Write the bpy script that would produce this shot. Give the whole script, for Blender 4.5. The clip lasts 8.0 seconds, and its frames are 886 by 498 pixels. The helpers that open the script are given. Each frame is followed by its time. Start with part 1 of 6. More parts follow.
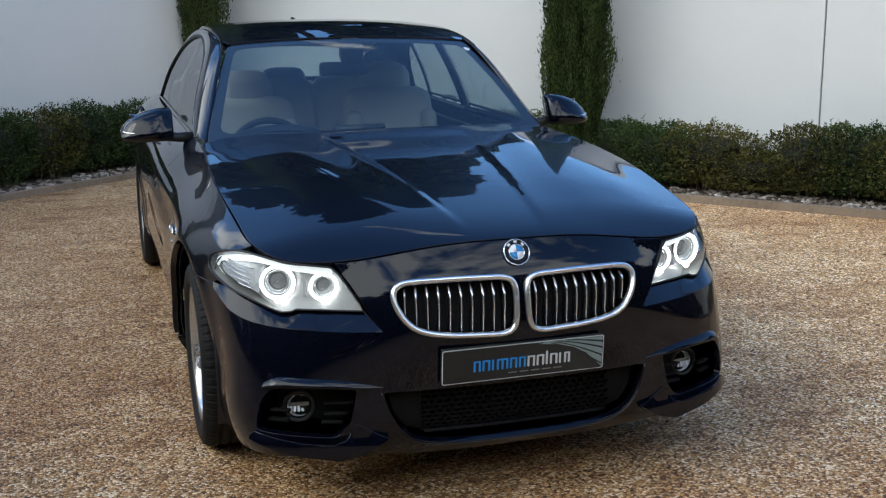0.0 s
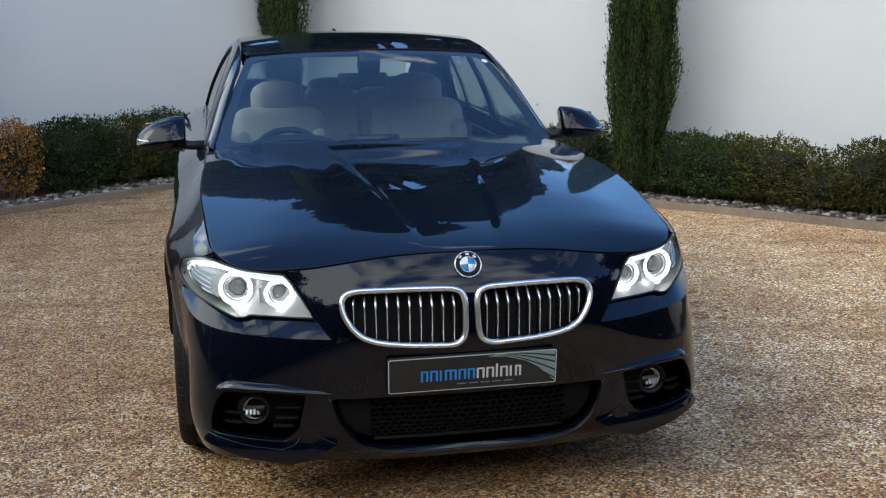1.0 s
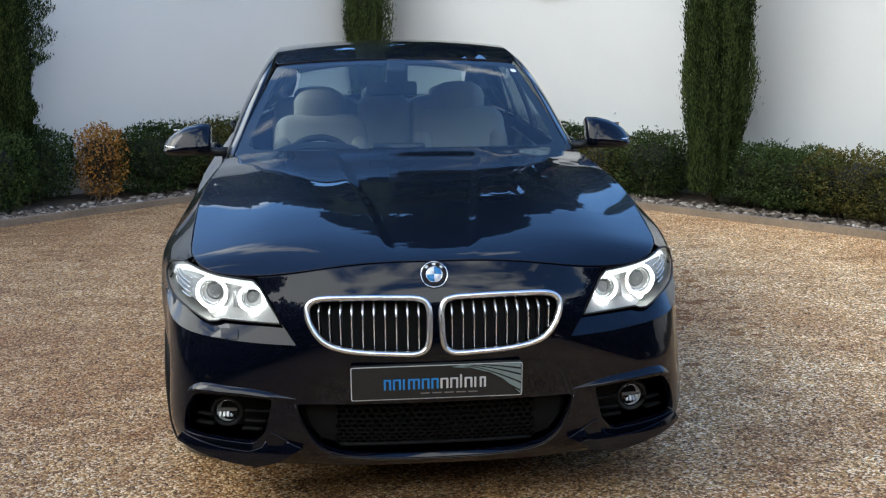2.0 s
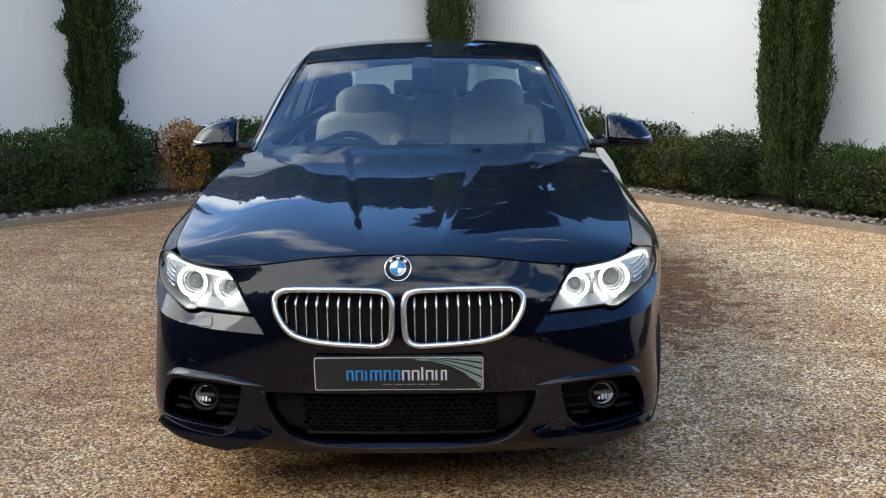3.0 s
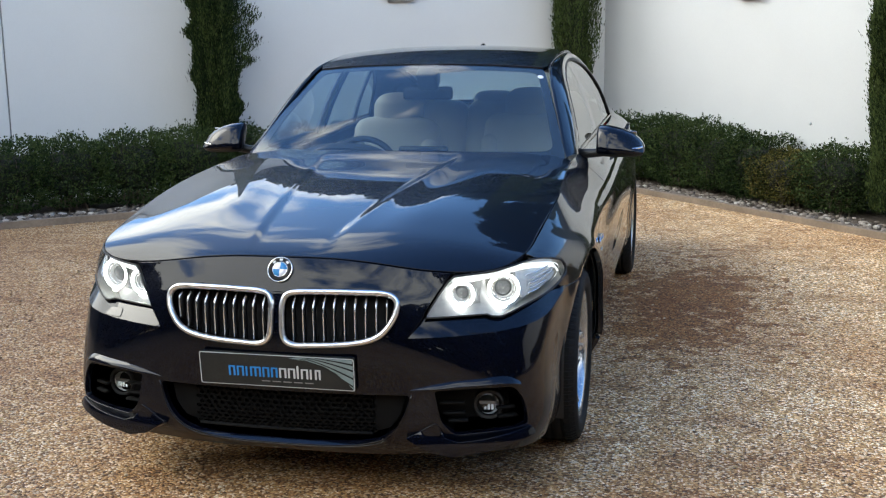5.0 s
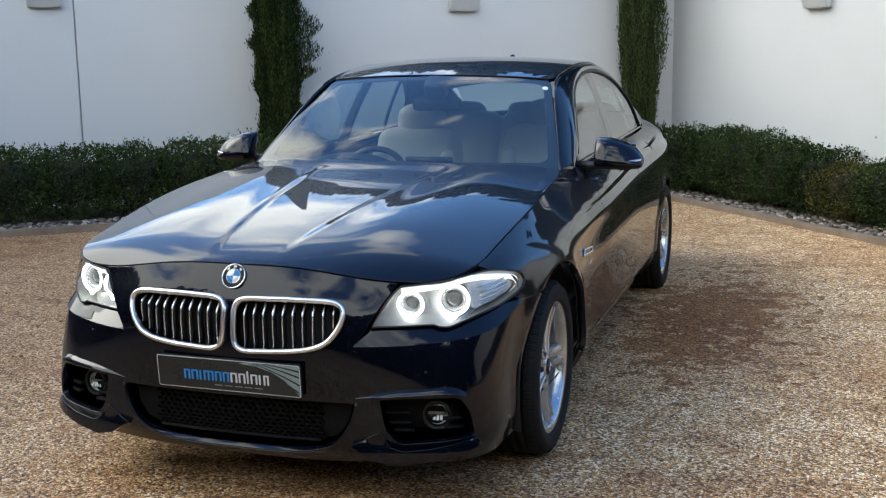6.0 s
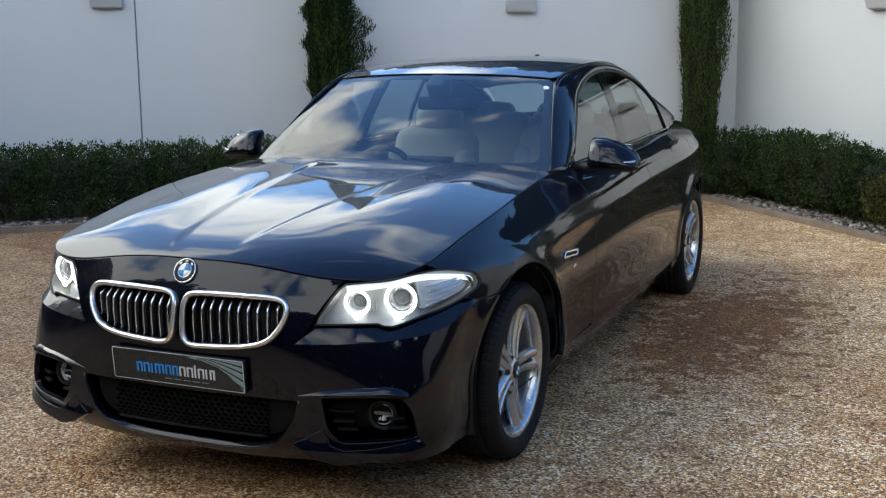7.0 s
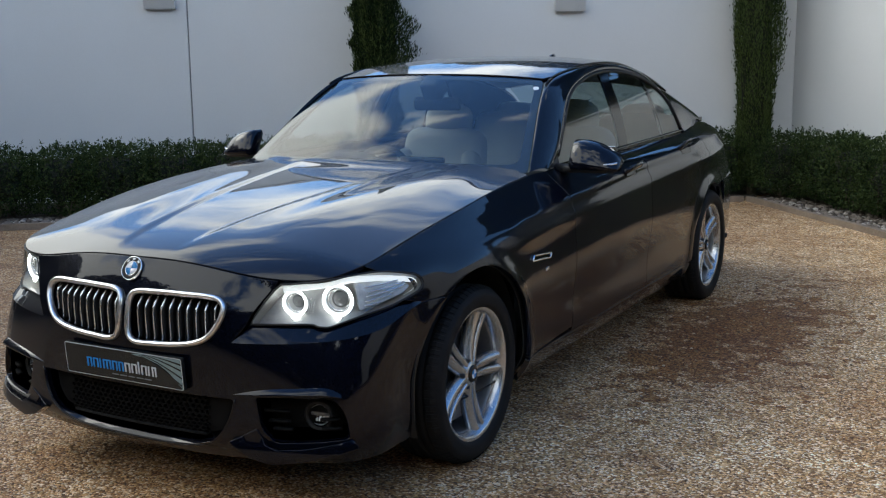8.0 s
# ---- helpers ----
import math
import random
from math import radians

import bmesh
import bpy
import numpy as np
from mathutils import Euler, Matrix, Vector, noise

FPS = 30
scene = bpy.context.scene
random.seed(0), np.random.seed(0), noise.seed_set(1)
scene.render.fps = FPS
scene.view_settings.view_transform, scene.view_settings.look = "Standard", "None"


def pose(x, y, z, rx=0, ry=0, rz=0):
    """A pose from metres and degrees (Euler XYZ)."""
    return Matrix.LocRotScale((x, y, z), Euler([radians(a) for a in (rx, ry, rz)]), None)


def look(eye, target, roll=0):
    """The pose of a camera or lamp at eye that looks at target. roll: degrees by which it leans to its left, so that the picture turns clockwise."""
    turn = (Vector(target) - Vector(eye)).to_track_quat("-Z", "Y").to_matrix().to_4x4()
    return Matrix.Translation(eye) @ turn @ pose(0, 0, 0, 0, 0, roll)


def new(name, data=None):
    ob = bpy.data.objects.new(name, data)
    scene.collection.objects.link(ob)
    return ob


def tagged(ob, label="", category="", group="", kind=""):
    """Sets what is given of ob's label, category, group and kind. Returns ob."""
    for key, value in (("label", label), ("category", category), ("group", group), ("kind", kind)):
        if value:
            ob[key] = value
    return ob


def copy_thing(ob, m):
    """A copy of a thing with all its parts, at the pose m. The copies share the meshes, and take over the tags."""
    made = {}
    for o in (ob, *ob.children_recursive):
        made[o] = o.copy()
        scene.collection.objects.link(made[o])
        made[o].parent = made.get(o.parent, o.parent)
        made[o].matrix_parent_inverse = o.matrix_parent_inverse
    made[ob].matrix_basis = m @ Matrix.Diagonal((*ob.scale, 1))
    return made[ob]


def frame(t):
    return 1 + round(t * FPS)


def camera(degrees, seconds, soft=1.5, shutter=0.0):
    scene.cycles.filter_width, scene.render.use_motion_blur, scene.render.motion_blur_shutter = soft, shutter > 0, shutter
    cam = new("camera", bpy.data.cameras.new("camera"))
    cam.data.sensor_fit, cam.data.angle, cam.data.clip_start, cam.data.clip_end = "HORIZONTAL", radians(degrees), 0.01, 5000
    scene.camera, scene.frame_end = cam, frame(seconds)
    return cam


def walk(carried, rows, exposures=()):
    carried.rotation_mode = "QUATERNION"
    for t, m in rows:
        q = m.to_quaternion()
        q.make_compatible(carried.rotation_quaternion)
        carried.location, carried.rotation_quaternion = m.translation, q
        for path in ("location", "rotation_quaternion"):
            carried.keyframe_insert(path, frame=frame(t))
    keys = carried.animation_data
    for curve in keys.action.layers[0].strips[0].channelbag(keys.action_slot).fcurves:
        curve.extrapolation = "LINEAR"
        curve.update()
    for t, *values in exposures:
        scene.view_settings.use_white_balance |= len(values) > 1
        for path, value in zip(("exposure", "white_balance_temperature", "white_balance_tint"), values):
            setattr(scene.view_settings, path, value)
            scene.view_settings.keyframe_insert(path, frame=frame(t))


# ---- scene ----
cam = camera(43.0, 8.0, soft=1.2)
PATH = [
    (0, (-1.208, -3.818, 1.492), (-0.609, -1.958, 1.067), -0.5),
    (0.5, (-0.976, -3.905, 1.501), (-0.471, -2.016, 1.08), -0.4),
    (1, (-0.734, -3.983, 1.505), (-0.34, -2.065, 1.096), -0.5),
    (1.5, (-0.497, -4.024, 1.515), (-0.21, -2.085, 1.117), -0.5),
    (3, (0.226, -4.132, 1.506), (0.175, -2.172, 1.111), -0.8),
    (3.5, (0.495, -4.145, 1.508), (0.346, -2.189, 1.117), -0.8),
    (4, (0.747, -4.133, 1.499), (0.499, -2.187, 1.109), -0.8),
    (4.5, (0.996, -4.092, 1.506), (0.653, -2.159, 1.124), -0.7),
    (5, (1.277, -4.059, 1.508), (0.841, -2.145, 1.126), -0.7),
    (6.5, (2.003, -3.837, 1.501), (1.286, -2.004, 1.148), -0.7),
    (7, (2.22, -3.717, 1.48), (1.423, -1.918, 1.125), -0.6),
    (7.5, (2.428, -3.588, 1.489), (1.554, -1.825, 1.133), -0.6),
    (8, (2.662, -3.471, 1.478), (1.71, -1.748, 1.124), -0.7),
]
EXPOSURES = [(0.0, 0.68, 6460, 4), (1.5, 0.86, 6560, 4), (3.0, 1.13, 6760, 4), (5.0, 1.19, 6800, 4), (6.5, 0.85, 6640, 4), (7.0, 0.77, 6600, 4), (8.0, 0.50, 6580, 4)]
walk(cam, [(t, look(eye, target, roll)) for t, eye, target, roll in PATH], EXPOSURES)


# world, sun and exposure
SUN_AZ, SUN_EL = radians(266), radians(39)
world = bpy.data.worlds.new("sky")
scene.world = world
world.use_nodes = True
wn, wl = world.node_tree.nodes, world.node_tree.links
wn.clear()
w_out = wn.new("ShaderNodeOutputWorld")
w_bg = wn.new("ShaderNodeBackground")
w_sky = wn.new("ShaderNodeTexSky")
w_sky.sky_type = "NISHITA"
w_sky.sun_disc = False
w_sky.sun_elevation, w_sky.sun_rotation = SUN_EL, SUN_AZ
w_sky.air_density, w_sky.dust_density, w_sky.ozone_density = 1.0, 0.0, 5.0
w_tc = wn.new("ShaderNodeTexCoord")
w_map = wn.new("ShaderNodeMapping")
w_map.inputs["Scale"].default_value = (1.0, 1.15, 1.5)
w_map.inputs["Rotation"].default_value = (0.3, 0.2, 0.5)
w_n1 = wn.new("ShaderNodeTexNoise")
w_n1.inputs["Scale"].default_value, w_n1.inputs["Detail"].default_value = 3.0, 9.0
w_n1.inputs["Roughness"].default_value, w_n1.inputs["Distortion"].default_value = 0.52, 0.25
w_ramp = wn.new("ShaderNodeValToRGB")
w_ramp.color_ramp.elements[0].position, w_ramp.color_ramp.elements[1].position = 0.40, 0.51
w_mix = wn.new("ShaderNodeMix")
w_mix.data_type = "RGBA"
wl.new(w_tc.outputs["Generated"], w_map.inputs["Vector"])
wl.new(w_map.outputs["Vector"], w_n1.inputs["Vector"])
# the cloud cover thickens towards the sunny side of the sky
w_dot = wn.new("ShaderNodeVectorMath")
w_dot.operation = "DOT_PRODUCT"
w_dot.inputs[1].default_value = (-0.19, -0.14, -0.16)
w_add = wn.new("ShaderNodeMath")
wl.new(w_tc.outputs["Generated"], w_dot.inputs[0])
wl.new(w_dot.outputs["Value"], w_add.inputs[0])
wl.new(w_n1.outputs["Fac"], w_add.inputs[1])
wl.new(w_add.outputs[0], w_ramp.inputs["Fac"])
wl.new(w_ramp.outputs["Color"], w_mix.inputs["Factor"])
# thin cloud is brightest round the veiled sun
sun_way = Vector((math.sin(SUN_AZ) * math.cos(SUN_EL), math.cos(SUN_AZ) * math.cos(SUN_EL), math.sin(SUN_EL)))
w_near = wn.new("ShaderNodeVectorMath")
w_near.operation = "DOT_PRODUCT"
w_near.inputs[1].default_value = sun_way
w_pow = wn.new("ShaderNodeMath")
w_pow.operation, w_pow.inputs[1].default_value = "POWER", 5.0
w_clip = wn.new("ShaderNodeClamp")
w_cloud = wn.new("ShaderNodeMix")
w_cloud.data_type = "RGBA"
w_cloud.inputs["A"].default_value, w_cloud.inputs["B"].default_value = (10.7, 11.0, 11.5, 1), (13.0, 13.0, 12.9, 1)
wl.new(w_tc.outputs["Generated"], w_near.inputs[0])
wl.new(w_near.outputs["Value"], w_clip.inputs["Value"])
wl.new(w_clip.outputs[0], w_pow.inputs[0])
wl.new(w_pow.outputs[0], w_cloud.inputs["Factor"])
wl.new(w_cloud.outputs["Result"], w_mix.inputs["B"])
w_tint = wn.new("ShaderNodeMix")
w_tint.data_type, w_tint.blend_type = "RGBA", "MULTIPLY"
w_tint.inputs["Factor"].default_value = 1.0
w_tint.inputs["B"].default_value = (1.02, 1.24, 1.46, 1)
wl.new(w_sky.outputs["Color"], w_tint.inputs["A"])
wl.new(w_tint.outputs["Result"], w_mix.inputs["A"])
wl.new(w_mix.outputs["Result"], w_bg.inputs["Color"])
wl.new(w_bg.outputs["Background"], w_out.inputs["Surface"])
w_bg.inputs["Strength"].default_value = 0.148

sun = new("sun", bpy.data.lights.new("sun", "SUN"))
sun.data.energy, sun.data.angle, sun.data.color = 0.52, radians(26), (1.0, 0.97, 0.92)
sun.matrix_world = look(sun_way * 40, (0, 0, 0))
scene.view_settings.exposure = 0.0


# ---- materials ----
def node_mat(name):
    m = bpy.data.materials.new(name)
    m.use_nodes = True
    return m, m.node_tree.nodes, m.node_tree.links, m.node_tree.nodes["Principled BSDF"]


def noise_node(nodes, links, coord, scale, detail=4.0, rough=0.55):
    n = nodes.new("ShaderNodeTexNoise")
    n.inputs["Scale"].default_value, n.inputs["Detail"].default_value, n.inputs["Roughness"].default_value = scale, detail, rough
    links.new(coord, n.inputs["Vector"])
    return n.outputs["Fac"]


def ramp_node(nodes, links, fac, stops):
    r = nodes.new("ShaderNodeValToRGB")
    els = r.color_ramp.elements
    while len(els) < len(stops):
        els.new(0.5)
    for e, (p, c) in zip(els, stops):
        e.position, e.color = p, (*c, 1) if len(c) == 3 else c
    links.new(fac, r.inputs["Fac"])
    return r.outputs["Color"]


def mix_node(nodes, links, fac, a, b, mode="MIX"):
    m = nodes.new("ShaderNodeMix")
    m.data_type, m.blend_type = "RGBA", mode
    for socket, v in (("Factor", fac), ("A", a), ("B", b)):
        if isinstance(v, (int, float)):
            m.inputs[socket].default_value = v
        elif isinstance(v, tuple):
            m.inputs[socket].default_value = (*v, 1)
        else:
            links.new(v, m.inputs[socket])
    return m.outputs["Result"]


def surface(name, dark, light, scale=3.0, fine=60.0, rough=(0.5, 0.7), bump=0.2, depth=0.002, metal=0.0, per_object=0.0, coat=0.0, ior=1.5):
    """A surface whose colour runs between two tones at two scales, with grain in gloss and relief."""
    m, nodes, links, bsdf = node_mat(name)
    tc = nodes.new("ShaderNodeTexCoord").outputs["Object"]
    big, small = noise_node(nodes, links, tc, scale, 5.0), noise_node(nodes, links, tc, fine, 6.0, 0.65)
    mixed = nodes.new("ShaderNodeMath")
    mixed.operation = "MULTIPLY_ADD"
    links.new(small, mixed.inputs[0])
    mixed.inputs[1].default_value = 0.45
    half = nodes.new("ShaderNodeMath")
    half.operation = "MULTIPLY"
    half.inputs[1].default_value = 0.55
    links.new(big, half.inputs[0])
    links.new(half.outputs[0], mixed.inputs[2])
    fac = mixed.outputs[0]
    if per_object:
        info = nodes.new("ShaderNodeObjectInfo")
        add = nodes.new("ShaderNodeMath")
        add.operation = "MULTIPLY_ADD"
        links.new(info.outputs["Random"], add.inputs[0])
        add.inputs[1].default_value = per_object
        links.new(fac, add.inputs[2])
        sub = nodes.new("ShaderNodeMath")
        sub.operation = "SUBTRACT"
        links.new(add.outputs[0], sub.inputs[0])
        sub.inputs[1].default_value = per_object / 2
        fac = sub.outputs[0]
    links.new(ramp_node(nodes, links, fac, [(0.3, dark), (0.7, light)]), bsdf.inputs["Base Color"])
    mr = nodes.new("ShaderNodeMapRange")
    mr.inputs["To Min"].default_value, mr.inputs["To Max"].default_value = rough
    links.new(small, mr.inputs["Value"])
    links.new(mr.outputs["Result"], bsdf.inputs["Roughness"])
    bsdf.inputs["Metallic"].default_value = metal
    bsdf.inputs["Coat Weight"].default_value = coat
    bsdf.inputs["IOR"].default_value = ior
    if bump:
        b = nodes.new("ShaderNodeBump")
        b.inputs["Strength"].default_value, b.inputs["Distance"].default_value = bump, depth
        links.new(small, b.inputs["Height"])
        links.new(b.outputs["Normal"], bsdf.inputs["Normal"])
    return m


def foliage(name, dark, mid, light, stretch=1.0, weight=1.0):
    """Leaves that differ one by one and clump by clump."""
    m, nodes, links, bsdf = node_mat(name)
    geo = nodes.new("ShaderNodeNewGeometry")
    tc = nodes.new("ShaderNodeTexCoord").outputs["Object"]
    info = nodes.new("ShaderNodeObjectInfo")
    draw = nodes.new("ShaderNodeMapping")
    draw.inputs["Scale"].default_value = (stretch, stretch, 1.0)
    links.new(tc, draw.inputs["Vector"])
    patch = noise_node(nodes, links, draw.outputs["Vector"], 4.0 / weight, 3.0)
    add = nodes.new("ShaderNodeMath")
    add.operation = "MULTIPLY_ADD"
    links.new(geo.outputs["Random Per Island"], add.inputs[0])
    add.inputs[1].default_value = 0.55
    links.new(patch, add.inputs[2])
    add2 = nodes.new("ShaderNodeMath")
    add2.operation = "MULTIPLY_ADD"
    links.new(info.outputs["Random"], add2.inputs[0])
    add2.inputs[1].default_value = 0.25
    links.new(add.outputs[0], add2.inputs[2])
    links.new(ramp_node(nodes, links, add2.outputs[0], [(0.45, dark), (0.85, mid), (1.2, light)]), bsdf.inputs["Base Color"])
    bsdf.inputs["Roughness"].default_value = 0.7
    bsdf.inputs["Specular IOR Level"].default_value = 0.08
    return m


def gravel_mat():
    m, nodes, links, bsdf = node_mat("golden_gravel")
    tc = nodes.new("ShaderNodeTexCoord").outputs["Object"]
    cells = nodes.new("ShaderNodeTexVoronoi")
    cells.inputs["Scale"].default_value = 115.0
    links.new(tc, cells.inputs["Vector"])
    coarse = nodes.new("ShaderNodeTexVoronoi")
    coarse.inputs["Scale"].default_value = 62.0
    links.new(tc, coarse.inputs["Vector"])
    sep = nodes.new("ShaderNodeSeparateColor")
    links.new(cells.outputs["Color"], sep.inputs["Color"])
    sep2 = nodes.new("ShaderNodeSeparateColor")
    links.new(coarse.outputs["Color"], sep2.inputs["Color"])
    stone = ramp_node(nodes, links, sep.outputs["Red"], [(0.0, (0.10, 0.045, 0.014)), (0.22, (0.33, 0.18, 0.068)), (0.5, (0.60, 0.375, 0.160)), (0.72, (0.80, 0.58, 0.31)), (0.9, (1.0, 0.92, 0.76))])
    stone2 = ramp_node(nodes, links, sep2.outputs["Green"], [(0.0, (0.55, 0.55, 0.55)), (0.6, (1.0, 1.0, 1.0))])
    col = mix_node(nodes, links, 0.6, stone, stone2, "MULTIPLY")
    # dark joints between the stones
    gap = ramp_node(nodes, links, cells.outputs["Distance"], [(0.50, (1, 1, 1)), (0.90, (0.34, 0.27, 0.20))])
    col = mix_node(nodes, links, 1.0, col, gap, "MULTIPLY")
    # damp and worn patches
    damp = noise_node(nodes, links, tc, 0.55, 5.0, 0.6)
    damp2 = noise_node(nodes, links, tc, 2.3, 5.0, 0.6)
    wet = ramp_node(nodes, links, damp, [(0.40, (1.0, 1.0, 1.0)), (0.68, (0.74, 0.61, 0.49))])
    wet2 = ramp_node(nodes, links, damp2, [(0.35, (1.0, 1.0, 1.0)), (0.75, (0.70, 0.60, 0.50))])
    col = mix_node(nodes, links, 0.9, col, wet, "MULTIPLY")
    # a ragged damp stain beside the car, with the car's soft shade painted in
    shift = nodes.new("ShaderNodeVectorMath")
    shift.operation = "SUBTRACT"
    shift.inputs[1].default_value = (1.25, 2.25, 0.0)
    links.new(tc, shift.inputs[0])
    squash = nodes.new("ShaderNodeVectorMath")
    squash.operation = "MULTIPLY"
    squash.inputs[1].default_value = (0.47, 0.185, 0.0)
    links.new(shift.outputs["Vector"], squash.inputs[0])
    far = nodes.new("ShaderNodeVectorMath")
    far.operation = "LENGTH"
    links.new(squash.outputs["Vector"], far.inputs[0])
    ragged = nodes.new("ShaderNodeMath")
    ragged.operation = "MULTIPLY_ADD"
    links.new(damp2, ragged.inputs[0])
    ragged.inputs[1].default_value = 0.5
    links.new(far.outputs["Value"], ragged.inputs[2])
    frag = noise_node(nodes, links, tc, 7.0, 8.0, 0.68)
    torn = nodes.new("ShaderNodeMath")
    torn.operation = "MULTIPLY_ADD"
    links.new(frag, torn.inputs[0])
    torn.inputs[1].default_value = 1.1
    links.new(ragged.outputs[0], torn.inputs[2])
    stain_shade = ramp_node(nodes, links, torn.outputs[0], [(0.98, (0.47, 0.30, 0.135)), (1.42, (1.0, 1.0, 1.0))])
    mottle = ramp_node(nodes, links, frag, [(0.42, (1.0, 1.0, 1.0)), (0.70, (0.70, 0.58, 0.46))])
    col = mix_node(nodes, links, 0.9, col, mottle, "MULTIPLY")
    col = mix_node(nodes, links, 1.0, col, stain_shade, "MULTIPLY")
    col = mix_node(nodes, links, 0.9, col, wet2, "MULTIPLY")
    # raked, darker streaks
    stretch = nodes.new("ShaderNodeMapping")
    stretch.inputs["Scale"].default_value = (1.3, 4.2, 1.0)
    links.new(tc, stretch.inputs["Vector"])
    streak = noise_node(nodes, links, stretch.outputs["Vector"], 1.25, 7.0, 0.62)
    col = mix_node(nodes, links, 1.0, col, ramp_node(nodes, links, streak, [(0.54, (1.0, 1.0, 1.0)), (0.70, (0.58, 0.45, 0.32))]), "MULTIPLY")
    # the gravel grows paler towards +X along an uneven line
    ground_xyz = nodes.new("ShaderNodeSeparateXYZ")
    links.new(tc, ground_xyz.inputs[0])
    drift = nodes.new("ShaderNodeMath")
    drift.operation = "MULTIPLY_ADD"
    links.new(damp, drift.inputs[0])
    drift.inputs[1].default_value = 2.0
    links.new(ground_xyz.outputs["X"], drift.inputs[2])
    paler = nodes.new("ShaderNodeMapRange")
    paler.inputs["From Min"].default_value, paler.inputs["From Max"].default_value = -1.2, 3.2
    links.new(drift.outputs[0], paler.inputs["Value"])
    col = mix_node(nodes, links, 1.0, col, ramp_node(nodes, links, paler.outputs["Result"], [(0.0, (0.84, 0.79, 0.73)), (1.0, (1.58, 1.57, 1.54))]), "MULTIPLY")
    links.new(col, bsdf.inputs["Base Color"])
    bsdf.inputs["Roughness"].default_value = 0.72
    inv = nodes.new("ShaderNodeMath")
    inv.operation = "SUBTRACT"
    inv.inputs[0].default_value = 1.0
    links.new(cells.outputs["Distance"], inv.inputs[1])
    b = nodes.new("ShaderNodeBump")
    b.inputs["Strength"].default_value, b.inputs["Distance"].default_value = 0.9, 0.006
    links.new(inv.outputs[0], b.inputs["Height"])
    links.new(b.outputs["Normal"], bsdf.inputs["Normal"])
    return m


def stones_mat(name, stops):
    m, nodes, links, bsdf = node_mat(name)
    geo = nodes.new("ShaderNodeNewGeometry")
    tc = nodes.new("ShaderNodeTexCoord").outputs["Object"]
    grain = noise_node(nodes, links, tc, 160.0, 4.0)
    col = ramp_node(nodes, links, geo.outputs["Random Per Island"], stops)
    col = mix_node(nodes, links, 0.5, col, ramp_node(nodes, links, grain, [(0.3, (0.6, 0.6, 0.6)), (0.7, (1, 1, 1))]), "MULTIPLY")
    links.new(col, bsdf.inputs["Base Color"])
    bsdf.inputs["Roughness"].default_value = 0.7
    return m


M_GRAVEL = gravel_mat()
M_LOOSE = stones_mat("loose_gravel", [(0.0, (0.12, 0.06, 0.025)), (0.3, (0.40, 0.25, 0.12)), (0.6, (0.48, 0.31, 0.15)), (0.85, (0.56, 0.40, 0.22)), (1.0, (0.66, 0.54, 0.38))])
M_PEBBLE = stones_mat("grey_pebbles", [(0.0, (0.05, 0.036, 0.027)), (0.4, (0.15, 0.12, 0.095)), (0.8, (0.26, 0.22, 0.185)), (1.0, (0.50, 0.455, 0.40))])
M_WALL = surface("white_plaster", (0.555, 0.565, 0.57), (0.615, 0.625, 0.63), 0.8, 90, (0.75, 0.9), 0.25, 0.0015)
M_JOINT = surface("dark_joint", (0.22, 0.22, 0.22), (0.30, 0.30, 0.30), 4, 60, (0.8, 0.9), 0.1)
M_KERB = surface("weathered_timber_edging", (0.13, 0.095, 0.068), (0.31, 0.24, 0.175), 3, 45, (0.75, 0.9), 0.5, 0.003)
M_SOIL = surface("bed_soil", (0.035, 0.025, 0.018), (0.12, 0.09, 0.065), 6, 70, (0.85, 0.95), 1.0, 0.01)
M_BOX = foliage("box_leaves", (0.006, 0.012, 0.004), (0.020, 0.037, 0.012), (0.056, 0.080, 0.026))
M_BOX_BROWN = foliage("browned_box_leaves", (0.035, 0.018, 0.006), (0.13, 0.060, 0.014), (0.38, 0.19, 0.05))
M_BOX_OLIVE = foliage("olive_box_leaves", (0.018, 0.020, 0.006), (0.060, 0.062, 0.016), (0.115, 0.10, 0.030))
M_CORE_SHADE = surface("dark_twigs", (0.004, 0.006, 0.003), (0.014, 0.016, 0.008), 20, 90, (0.9, 0.95), 0.8, 0.01)
M_CYPRESS = foliage("cypress_sprays", (0.004, 0.008, 0.003), (0.019, 0.034, 0.010), (0.070, 0.095, 0.030), 6.0, 1.6)
M_TREE = foliage("tree_leaves", (0.004, 0.007, 0.003), (0.011, 0.018, 0.007), (0.028, 0.038, 0.013))
M_BARK = surface("bark", (0.05, 0.035, 0.025), (0.16, 0.12, 0.09), 6, 60, (0.8, 0.95), 0.8, 0.006)
M_LAMP = surface("grey_lamp_metal", (0.50, 0.51, 0.52), (0.60, 0.61, 0.62), 4, 120, (0.4, 0.55), 0.05)
M_DIFFUSER = surface("frosted_diffuser", (0.30, 0.30, 0.30), (0.36, 0.36, 0.36), 4, 90, (0.4, 0.5), 0.05)


# ---- building helpers ----
def link_mesh(name, verts, faces, material, parent=None, label="", smooth=False):
    me = bpy.data.meshes.new(name)
    me.from_pydata([tuple(v) for v in verts], [], [tuple(f) for f in faces])
    me.materials.append(material)
    if smooth:
        me.polygons.foreach_set("use_smooth", [True] * len(me.polygons))
    ob = new(name, me)
    if parent is not None:
        ob.parent = parent
    if label:
        ob["label"] = label
    return ob


